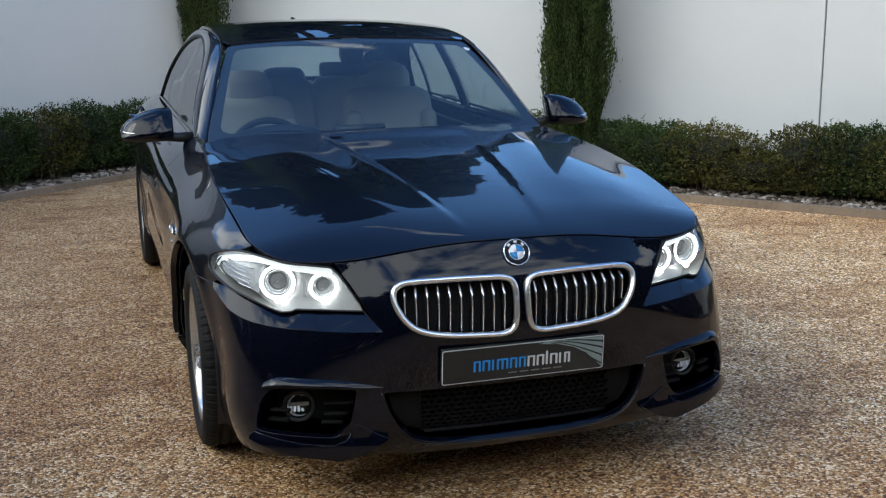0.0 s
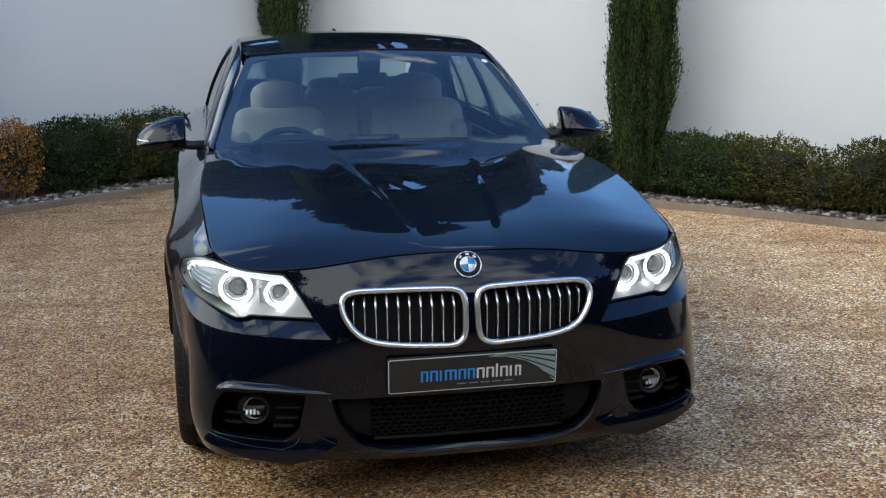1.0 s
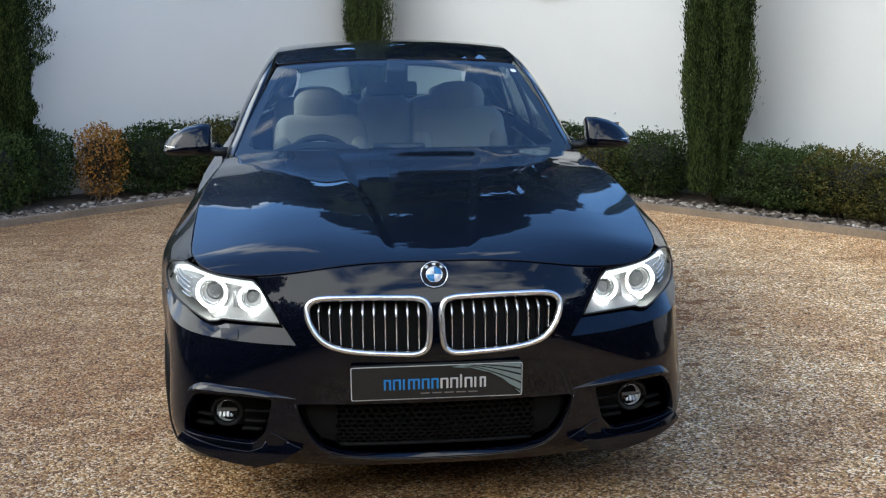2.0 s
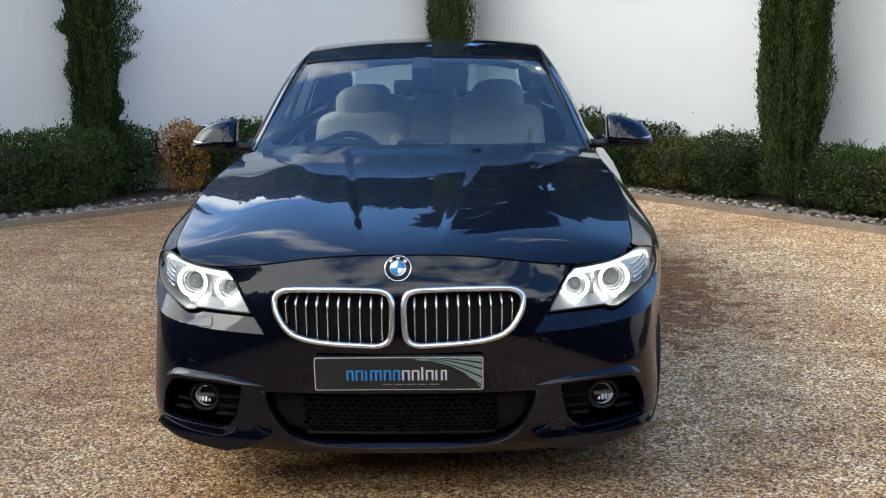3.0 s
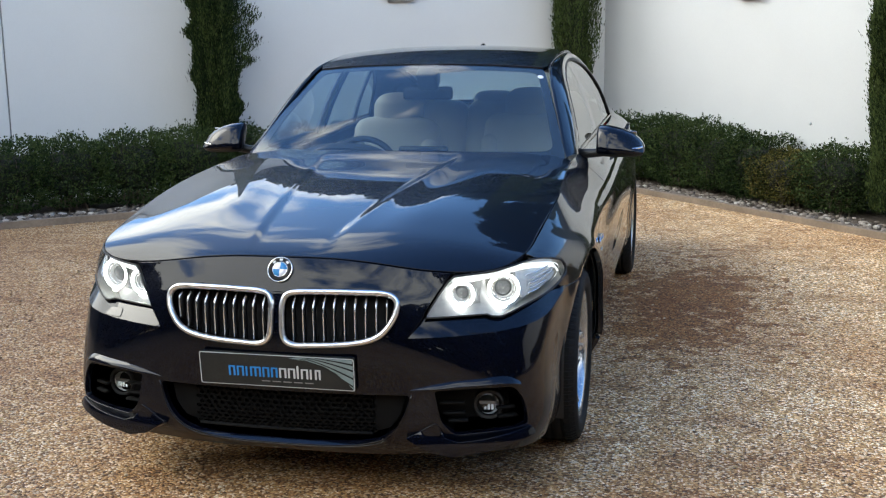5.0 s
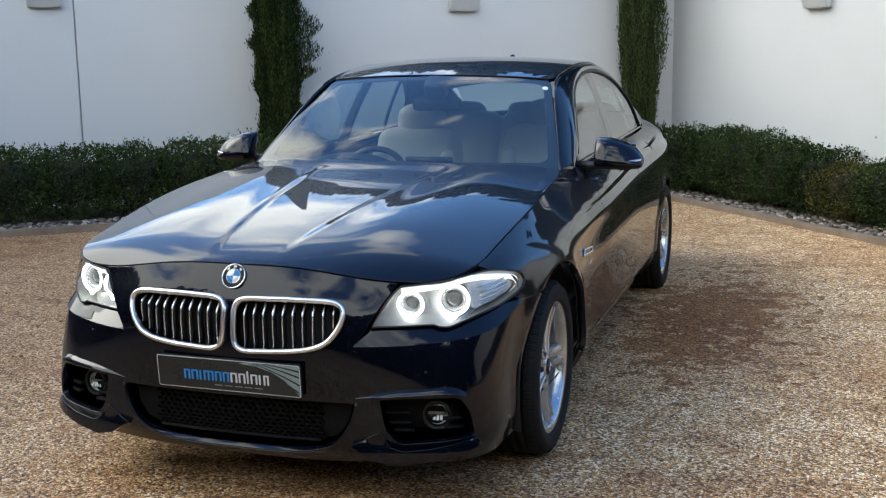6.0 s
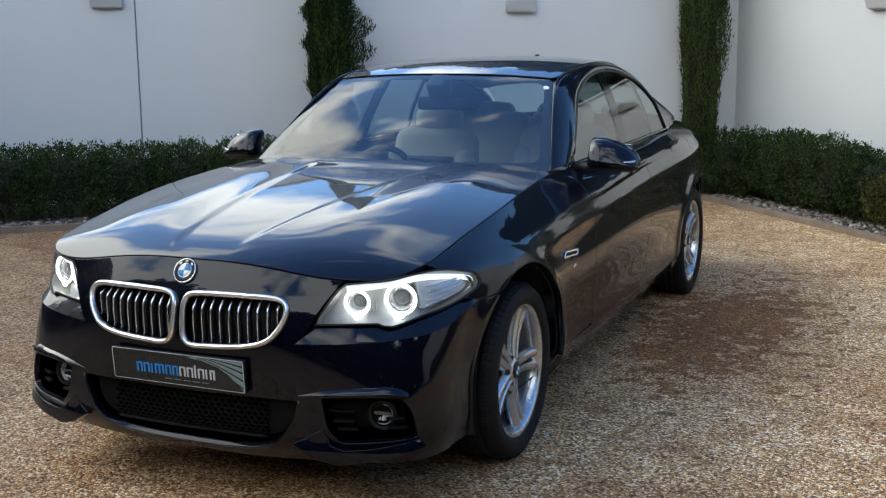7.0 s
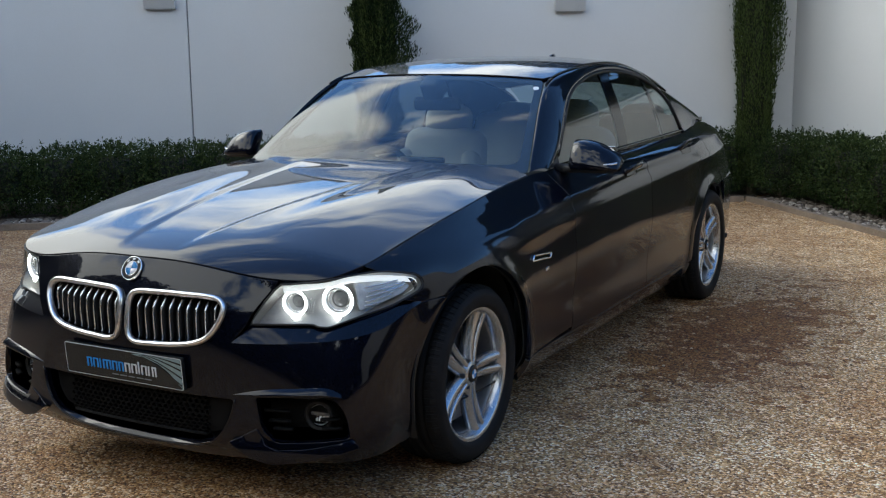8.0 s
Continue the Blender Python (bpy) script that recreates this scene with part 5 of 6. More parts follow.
for side in (False, True):
    rows = []
    for a, b in zip(frame_in, frame_out):
        out = np.array([0.55, 0, 0.80])
        rows.append([a * (1 - t) + b * t + out * 0.013 * 4 * t * (1 - t) * min(1, np.linalg.norm(b - a) / 0.1) for t in np.linspace(0, 1, SKIN)])
        rows[-1].append(b - (0.02, 0, 0.0))
        rows[-1].insert(0, a - (0.0, 0, 0.015))
    loft("roof_pillar", rows, M_PAINT, car, mirror=side, label="dark blue windscreen pillar and roof rail")
    loft("roof_rail_trim", [[p + (0.004 * c, 0, 0.004 + 0.005 * s) for c, s in ((1, 0), (0, 1), (-1, 0), (0, -1))] for p in frame_in[14:60]], M_GLOSSBLACK, car, closed_v=True, caps=True, mirror=side, label="black roof seam strip")

screen_line = [(s, t) for s, t in rounded([(-0.985, 0.0), (0.985, 0.0), (0.965, 0.985), (-0.965, 0.985)], 0.05)]
screen = panel("windscreen", windscreen, screen_line, M_SCREEN, car, step=0.05, lip=0.004, edge=0.03, label="clear windscreen reflecting clouds")
screen.visible_shadow = False
band = [(s, t) for s, t in rounded([(-0.99, 0.0), (0.99, 0.0), (0.97, 0.985), (-0.97, 0.985)], 0.05)]
hole = [(s, t) for s, t in rounded([(-0.93, 0.075), (0.93, 0.075), (0.915, 0.945), (-0.915, 0.945)], 0.08)]
panel("screen_border", inset_chart(windscreen, 0.005), band, M_BLACK, car, holes=[hole], step=0.05, lip=0.003, edge=0.03, label="black printed windscreen border")


def rear_screen(s, t):
    s, t = np.atleast_1d(np.asarray(s, float)), np.atleast_1d(np.asarray(t, float))
    return np.stack([s * (0.515 + 0.06 * t), 3.165 + 0.44 * t + 0.02 * (1 - s * s), 1.262 - 0.225 * t + 0.02 * 4 * t * (1 - t) - 0.045 * s * s], -1)


back_glass = panel("rear_window", rear_screen, rounded([(-0.98, 0.02), (0.98, 0.02), (0.98, 0.98), (-0.98, 0.98)], 0.08), M_REARGLASS, car, step=0.08, lip=0.004, edge=0.04)
back_glass.visible_shadow = False


def side_glass(y, z):
    y, z = np.atleast_1d(np.asarray(y, float)), np.atleast_1d(np.asarray(z, float))
    return np.stack([glass_x(z) - 0.004, y, z], -1)


dlo = Spline([1.02, 1.18, 1.366, 1.541, 1.806, 2.13, 2.35, 2.555, 2.70, 2.765, 2.80], [1.008, 1.127, 1.246, 1.302, 1.344, 1.349, 1.323, 1.269, 1.185, 1.100, 1.000])


def window_outline(y0, y1, lean0=0.0, lean1=0.0):
    low, up = (lambda y: 0.968 + 0.0145 * (y - 1.0)), (lambda y: float(dlo(y)) - 0.012)
    ys = np.linspace(y0 + lean0, y1 + lean1, 24)
    return [(y, low(y)) for y in np.linspace(y0, y1, 8)] + [(y, max(up(y), low(y) + 0.004)) for y in ys[::-1]]


for side in (False, True):
    for where, (y0, y1, l0, l1) in (("front", (1.035, 1.785, 0.0, 0.092)), ("rear", (1.914, 2.458, 0.088, -0.008)), ("rear", (2.482, 2.782, -0.008, 0.0))):
        g = panel("window", side_glass, window_outline(y0, y1, l0, l1), M_SIDEGLASS, doors[where, side], mirror=side, step=0.06, lip=0.004, label="tinted side window")
        g.visible_shadow = False
    panel("door_pillar", side_glass, [(1.786, 0.955), (1.909, 0.955), (2.000, float(dlo(2.0)) - 0.012), (1.880, float(dlo(1.88)) - 0.012)], M_GLOSSBLACK, doors["front", side], mirror=side, step=0.06, lip=0.01, label="gloss black door pillar")
    panel("window_bar", side_glass, [(2.459, 0.975), (2.481, 0.975), (2.473, float(dlo(2.473)) - 0.012), (2.451, float(dlo(2.451)) - 0.012)], M_GLOSSBLACK, doors["rear", side], mirror=side, step=0.06, lip=0.01)
    trim = np.array([(y, 0.966 + 0.0145 * (y - 1.0)) for y in np.linspace(1.0, 2.81, 40)])
    sweep_on("belt_trim", side_glass, trim, oval(0.008, 0.007, 8, 0.004), M_GLOSSBLACK, car, closed=False, mirror=side, label="gloss black window trim")
    rim = np.array([(y, float(dlo(y)) - 0.006) for y in np.linspace(1.03, 2.795, 60)])
    sweep_on("window_frame", side_glass, rim, oval(0.011, 0.007, 8, 0.003), M_SATINBLACK, car, closed=False, mirror=side, label="satin black window frame")
    panel("mirror_sail", side_glass, [(0.93, 0.966), (1.034, 0.968), (1.034, 1.015), (1.0, 0.995)], M_BLACK, car, mirror=side, step=0.04, lip=0.012, label="black mirror corner piece")
    for where, y, z in (("front", 1.625, 0.886), ("rear", 2.50, 0.920)):
        # recessed cup and bowed handle
        cup = rounded([(float(U(y - 0.10)), z - 0.022), (float(U(y + 0.06)), z - 0.018), (float(U(y + 0.06)), z + 0.022), (float(U(y - 0.10)), z + 0.018)], 0.02)
        panel("handle_cup", inset_chart(body, -0.002), cup, M_GLOSSBLACK, doors[where, side], mirror=side, step=0.03, lip=0.003, label="dark handle recess")
        line = np.array([(float(U(y - 0.115 + 0.23 * t)), z + 0.004 + 0.010 * t) for t in np.linspace(0, 1, 14)])
        p, nrm = chart_normals(body, line)
        bow = 0.034 * (1 - np.abs(np.linspace(-1, 1, 14)) ** 4)
        rows = [[p[i] + nrm[i] * (bow[i] + 0.009 * math.sin(a)) + np.array([0, 0, 0.014 * math.cos(a)]) for a in np.linspace(0, 2 * math.pi, 10, endpoint=False)] for i in range(14)]
        loft("handle", rows, M_PAINT, doors[where, side], closed_v=True, caps=True, mirror=side)

def arch_hole(arc):
    """The wheel opening, carried straight down almost to the sill."""
    pts = [(float(U(y)), z) for y, z in arc if z > 0.262]
    return pts + [(pts[-1][0], 0.214), (pts[0][0], 0.214)]


# dark inner shell behind the gaps, floor and wheel housings
shell_line = [(float(U(y)), 0.21) for y in (-0.4, 0.5, 1.5, 2.5, 3.9)] + [(float(U(y)), belt(y) - 0.03) for y in np.linspace(3.9, 0.85, 30)] + [(float(U(y)), float(top_z(U(y))[0]) - 0.03) for y in np.linspace(0.84, -0.34, 14)]
for side in (False, True):
    panel("inner_shell", inset_chart(body, 0.03), shell_line, M_DARK, car, mirror=side, step=0.07, lip=0.004, holes=[arch_hole(ARC_F), arch_hole(ARC_R)], label="dark inner body shell")
    for wy, wz, wr in ARCHES:
        rows = []
        for a in np.radians(np.linspace(-20, 200, 30)):
            rows.append([(x, wy - (wr + 0.012) * math.cos(a), wz + (wr + 0.012) * math.sin(a)) for x in (0.56, 0.60, 0.86)])
        loft("wheel_housing", rows, M_BLACK, car, mirror=side, label="black plastic wheel housing")
for y0, y1, w in ((-0.66, -0.42, 0.62), (-0.42, 0.38, 0.56), (0.38, 2.56, 0.80), (2.56, 3.33, 0.56), (3.33, 3.95, 0.74)):
    part("floor_pan", box_bm((2 * w, y1 - y0 - 0.004, 0.03), (0, (y0 + y1) / 2, 0.215), 0.004, 1), M_DARK, car)
part("bulkhead", box_bm((1.36, 0.03, 0.68), (0, 0.72, 0.56), 0.004, 1), M_DARK, car)
part("radiator", box_bm((1.0, 0.04, 0.46), (0, -0.60, 0.47), 0.01, 1), M_DARK, car, "dark radiator behind the grille")
part("cowl", box_bm((1.40, 0.16, 0.02), (0, 0.735, 0.940), 0.006, 1), M_BLACK, car, "black plastic cowl under the windscreen")

# ---- kidney grilles ----
for side in (1, -1):
    chart = body_sym
    ring = KIDNEY * (side, 1)
    grille = sweep_on("grille", chart, ring, [(0.0092 * math.cos(a), 0.003 + 0.012 * math.sin(a)) for a in np.linspace(0, 2 * math.pi, 14, endpoint=False)], M_KIDNEY, car, label="chrome kidney grille surround")
    inner = inset_chart(chart, 0.045)
    panel("grille_backing", inner, np.array([0.203, 0.622]) * (side, 1) + (ring - np.array([0.203, 0.622]) * (side, 1)) * 1.02, M_DARK, grille, step=0.05, lip=0.002, label="dark grille backing")
    for k in range(10):
        u = 0.050 + 0.0338 * k
        z0, z1 = np.interp(u, [0.019, 0.031, 0.050, 0.095, 0.175, 0.245, 0.298, 0.333, 0.359, 0.378], [0.605, 0.556, 0.546, 0.5445, 0.5485, 0.555, 0.566, 0.581, 0.606, 0.634]), np.interp(u, [0.020, 0.029, 0.047, 0.095, 0.18, 0.27, 0.340, 0.370, 0.385], [0.676, 0.693, 0.701, 0.705, 0.7065, 0.7055, 0.7025, 0.695, 0.681])
        zs = np.linspace(float(z0), float(z1), 12)
        p, nrm = chart_normals(chart, np.stack([np.full(12, u * side), zs], -1))
        lean = np.interp(np.linspace(0, 1, 12), [0, 0.10, 0.60, 0.72, 1], [0.016, 0.020, 0.006, 0.004, 0.024])
        rows, fin = [], []
        for i in range(12):
            w = 0.0022 + 0.0020 * float(soft_step((i / 11 - 0.62) / 0.2)) * float(1 - soft_step((i / 11 - 0.93) / 0.07))
            a, b = p[i] - nrm[i] * lean[i], p[i] - nrm[i] * (lean[i] + 0.006)
            fin.append([b + (-0.0016, 0, 0), b + (0.0016, 0, 0), b - nrm[i] * 0.024 + (0.0016, 0, 0), b - nrm[i] * 0.024 + (-0.0016, 0, 0)])
            rows.append([a + (-w, 0, 0), a + (0, -0.002, 0), a + (w, 0, 0), b + (w * 0.8, 0, 0), b + (-w * 0.8, 0, 0)])
        slat = loft("slat", rows, M_SATIN, grille, closed_v=True, caps=True)
        loft("slat_fin", fin, M_BLACK, slat, closed_v=True, caps=True, label="black fin behind the slat")

# ---- badge: plain ring with four quarters ----
bp, bn = chart_normals(body_sym, np.array([[0.0, 0.768]]))
badge_turn = Vector(bn[0]).to_track_quat("Z", "Y").to_matrix().to_4x4()
badge_turn = Matrix.Translation(Vector(bp[0]) + Vector(bn[0]) * 0.002) @ badge_turn


def disc_ring(r0, r1, z0, z1, a0=0.0, a1=2 * math.pi, n=40, rise=0.0):
    """A ring or a quarter of a disc with thickness."""
    full = abs(a1 - a0 - 2 * math.pi) < 1e-6
    rows = []
    for k in range(n if full else n + 1):
        a = a0 + (a1 - a0) * k / n
        c, s = math.cos(a), math.sin(a)
        rows.append([(r0 * c, r0 * s, z0), (r0 * c, r0 * s, z1 + rise), ((r0 + r1) / 2 * c, (r0 + r1) / 2 * s, z1 + rise * 0.7), (r1 * c, r1 * s, z1), (r1 * c, r1 * s, z0)])
    return rows, full


badge = None
for name, mat, args in (("badge", M_CHROME, (0.0388, 0.041, 0.0, 0.007)), ("badge_band", M_SATINBLACK, (0.0250, 0.0388, 0.0, 0.006)), ("badge_ring", M_CHROME, (0.0238, 0.0250, 0.0, 0.0068))):
    rows, full = disc_ring(*args)
    ob = loft(name, rows, mat, badge if badge else car, closed_u=full)
    if badge is None:
        badge = ob
        badge.matrix_basis = badge_turn
        badge["label"] = "round badge with blue and white quarters"
for q, mat in enumerate((M_BLUE, M_WHITE, M_BLUE, M_WHITE)):
    rows, full = disc_ring(0.0004, 0.0235, 0.0, 0.006, q * math.pi / 2, (q + 1) * math.pi / 2, 10, 0.0015)
    loft("badge_quarter", rows, mat, badge, label="blue badge quarter" if mat is M_BLUE else "white badge quarter")

for mid in (-0.75, 0.0, 0.75):
    rows, full = disc_ring(0.0285, 0.0355, 0.0055, 0.0066, math.pi / 2 + mid - 0.16, math.pi / 2 + mid + 0.16, 6)
    loft("badge_mark", rows, M_WHITE, badge, label="white mark on the badge band")

# ---- headlights ----
LENS_CENTRE = LAMP.mean(0)


def lens_inset(u, z):
    return 0.002 + 0.013 * soft_step((0.700 - z) / 0.08)


def eye_frame(centre, yaw):
    """A pose whose z axis points out of a lamp, turned outwards by yaw."""
    way = Vector((math.sin(yaw), -math.cos(yaw), 0.02)).normalized()
    return Matrix.Translation(centre) @ way.to_track_quat("Z", "Y").to_matrix().to_4x4()


def torus_rows(r, tube_r, z, n=44, m=10, squash=1.0):
    return [[((r + tube_r * math.cos(b)) * math.cos(a), (r + tube_r * math.cos(b)) * math.sin(a) * squash, z + tube_r * math.sin(b)) for b in np.linspace(0, 2 * math.pi, m, endpoint=False)] for a in np.linspace(0, 2 * math.pi, n, endpoint=False)]


def cone_rows(profile, n=40):
    return [[(r * math.cos(a), r * math.sin(a), z) for r, z in profile] for a in np.linspace(0, 2 * math.pi, n, endpoint=False)]


lens_chart = inset_chart(body, lens_inset)
for side in (False, True):
    tray_line = LENS_CENTRE + (LAMP - LENS_CENTRE) * (0.985, 0.965)
    lamp_ob = panel("headlight", inset_chart(body, 0.085), tray_line, M_TRAY, car, mirror=side, step=0.04, lip=-0.07, label="lit headlight with two glowing white rings")
    lens = panel("lens", lens_chart, LENS_CENTRE + (LAMP - LENS_CENTRE) * (0.996, 0.990), M_LENS, lamp_ob, mirror=side, step=0.03, lip=0.006, label="clear curved headlight lens")
    lens.visible_shadow = False
    sweep_on("lens_seal", lens_chart, LENS_CENTRE + (LAMP - LENS_CENTRE) * (0.998, 0.994), oval(0.003, 0.003, 8, 0.001), M_BLACK, lamp_ob, mirror=side, label="black lens seal")
    # bright brow along the upper edge
    brow = np.array([(u, z - 0.010 - 0.003 * math.sin(3 * u)) for u, z in LAMP_OUT[0:50]])
    sweep_on("brow", inset_chart(body, 0.030), brow, [(-0.010, 0.0), (-0.004, 0.006), (0.007, 0.004), (0.010, -0.003), (0.0, -0.009)], M_BROW, lamp_ob, closed=False, mirror=side, label="white light-guide brow")
    sx = -1 if side else 1
    for centre, r, yaw in (((0.683, -0.582, 0.690), 0.049, 0.25), ((0.556, -0.638, 0.680), 0.040, 0.18)):
        m = eye_frame((centre[0] * sx, centre[1], centre[2]), yaw * sx)
        eye = loft("projector", cone_rows([(r * 1.02, 0.0), (r * 0.98, -0.004), (r * 0.86, -0.014), (r * 0.78, -0.03), (r * 0.60, -0.034), (r * 0.56, -0.022)]), M_BEZEL, lamp_ob, closed_u=True, label="dark projector bezel")
        eye.matrix_basis = m
        # lens of the projector: a shallow glass dome
        dome = [(r * 0.57 * math.cos(t), -0.026 + r * 0.30 * math.sin(t)) for t in np.linspace(0, 1.5, 8)]
        loft("projector_lens", cone_rows(dome), M_PROJECTOR, eye, closed_u=True, label="glass projector lens")
        loft("halo_ring", torus_rows(r, 0.0036, 0.002), M_HALO, eye, closed_u=True, closed_v=True, label="glowing white light ring")
        loft("inner_ring", torus_rows(r * 0.87, 0.0018, -0.002), M_BROW, eye, closed_u=True, closed_v=True, label="faint inner light ring")
        loft("bezel_ring", torus_rows(r * 0.72, 0.0024, -0.010), M_CHROME, eye, closed_u=True, closed_v=True, label="chrome bezel ring")
        loft("light_diode", [[(x * 0.6, y - r * 1.08, z) for x, y, z in ring] for ring in torus_rows(0.012, 0.006, 0.004, 16, 8, 0.55)], M_LED, eye, closed_u=True, closed_v=True, label="bright white diode")
    # silver bowl and bars of the indicator in the outer corner
    bowl = rounded([(0.895, 0.668), (1.00, 0.681), (1.09, 0.696), (1.128, 0.716), (1.095, 0.738), (1.02, 0.752), (0.895, 0.757)], 0.012)
    panel("indicator_bowl", inset_chart(body, lambda u, z: 0.052 - 0.022 * np.clip((u - 0.93) / 0.18, 0, 1)), bowl, M_INDICATOR, lamp_ob, mirror=side, step=0.03, lip=0.012, label="silver faceted indicator bowl")
    for z0, z1, u0, u1 in ((0.733, 0.745, 0.915, 1.075), (0.718, 0.735, 0.93, 1.10), (0.704, 0.724, 0.92, 1.105), (0.690, 0.702, 0.91, 1.04), (0.677, 0.684, 0.905, 0.98)):
        line = np.array([(u0 + (u1 - u0) * t, z0 + (z1 - z0) * t) for t in np.linspace(0, 1, 12)])
        sweep_on("indicator_bar", inset_chart(body, 0.026), line, oval(0.0030, 0.0045, 8), M_SATIN, lamp_ob, closed=False, mirror=side, label="silver indicator bar")
    for k in range(5):
        line = np.array([(0.646 + 0.007 * k + 0.004 * t, 0.668 + (0.030 + 0.008 * (k % 3)) * t) for t in np.linspace(0, 1, 8)])
        sweep_on("reflector_flute", inset_chart(body, 0.060), line, oval(0.0022, 0.004, 8), M_TRAY, lamp_ob, closed=False, mirror=side, label="silver fluted reflector strip")
    # grey housing wall from the lens edge back to the tray
    rim_line = dense(LENS_CENTRE + (LAMP - LENS_CENTRE) * (0.990, 0.980), 0.012)
    back_line = dense(tray_line, 0.012)
    pick = np.linspace(0, len(rim_line) - 1, 160).round().astype(int)
    pick_b = np.linspace(0, len(back_line) - 1, 160).round().astype(int)
    edge_p = inset_chart(lens_chart, 0.004)(*rim_line[pick].T)
    tray_p = inset_chart(body, 0.086)(*back_line[pick_b].T)
    loft("lamp_housing", [edge_p * (1 - t) + tray_p * t for t in (0.0, 0.35, 0.7, 1.0)], M_LAMPWALL, lamp_ob, closed_v=True, mirror=side, label="grey lamp housing wall")
    # sloping ledge under the lamp
    high = np.concatenate([LAMP_IN[2:4][::-1], LAMP_IN[:2][::-1], LAMP_OUT[::-1][:34]])
    high = flow(dense(high, 0.02, closed=False)[::2], 40)
    rows = []
    for t in np.linspace(0, 1, 7):
        line = LEDGE_LOW * (1 - t) + high * t
        p, nrm = chart_normals(body, line)
        rows.append(p - nrm * (0.026 * t - 0.002 * (1 - t)))
    loft("lamp_ledge", rows, M_PAINT, bumper, mirror=side, label="dark blue ledge below the headlight")
    washer = rounded([(0.71, 0.577), (0.678, 0.604), (0.620, 0.606), (0.612, 0.577)], 0.008)
    wash_chart = inset_chart(body, lambda u, z: 0.026 * np.clip((z - 0.573) / 0.055, 0, 1) - 0.0035)
    panel("washer_cover", wash_chart, washer, M_PAINT, bumper, mirror=side, step=0.03, lip=0.004)


# ---- lower front: intake, fog lamps, blades ----
backing = panel("intake_backing", inset_chart(body_sym, 0.075), INTAKE * (1.03, 1.0) + (0, 0.0), M_DARK, bumper, step=0.05, lip=-0.06, label="dark intake cavity")
mesh_chart = inset_chart(body_sym, 0.032)


def honeycomb():
    """A sheet of six-sided cells with walls, laid on the intake chart."""
    pu, pz, verts, faces = 0.0250, 0.0155, [], []
    for j in range(9):
        for i in range(-12, 13):
            cu, cz = (i + (j % 2) * 0.5) * pu, 0.248 + j * pz
            if abs(cu) > 0.302:
                continue
            ring = [(cu + pu * 0.56 * math.cos(a), cz + pz * 0.62 * math.sin(a)) for a in np.radians([30, 90, 150, 210, 270, 330])]
            hole_ = [(cu + (u - cu) * 0.76, cz + (z - cz) * 0.72) for u, z in ring]
            for loop, d in ((ring, 0.004), (ring, 0.0), (hole_, 0.0), (hole_, 0.014)):
                verts += [(u, z, d) for u, z in loop]
            s = len(verts) - 24
            for k in range(6):
                n_ = (k + 1) % 6
                for r in range(3):
                    faces.append((s + r * 6 + k, s + r * 6 + n_, s + (r + 1) * 6 + n_, s + (r + 1) * 6 + k))
    v = np.array(verts)
    p, nrm = chart_normals(mesh_chart, v[:, :2])
    return link_mesh("mesh_grille", p - nrm * v[:, 2:3], faces, M_MESH, bumper, "black honeycomb lower grille")


honeycomb()
for s in (1, -1):
    cheek = [(0.305, 0.240), (0.356, 0.262), (0.392, 0.320), (0.408, 0.384), (0.305, 0.384)]
    panel("intake_cheek", inset_chart(body_sym, 0.040), np.array(cheek) * (s, 1), M_RECESS, bumper, step=0.05, lip=0.02, label="black intake side plate")
for z in (0.238, 0.3845):
    line = np.array([(u, z) for u in np.linspace(-0.30, 0.30, 30)])
    sweep_on("grille_frame", mesh_chart, line, oval(0.005, 0.008, 8), M_RECESS, bumper, closed=False)
lip_line = flow([(-0.430, 0.388), (-0.413, 0.328), (-0.382, 0.273), (-0.339, 0.233), (-0.26, 0.209), (-0.15, 0.200), (0, 0.197), (0.15, 0.200), (0.26, 0.209), (0.339, 0.233), (0.382, 0.273), (0.413, 0.328), (0.430, 0.388)], 60)
sweep_on("intake_lip", body_sym, lip_line, oval(0.0022, 0.003, 8), M_GLOSSBLACK, bumper, closed=False, label="thin glossy edge of the intake")

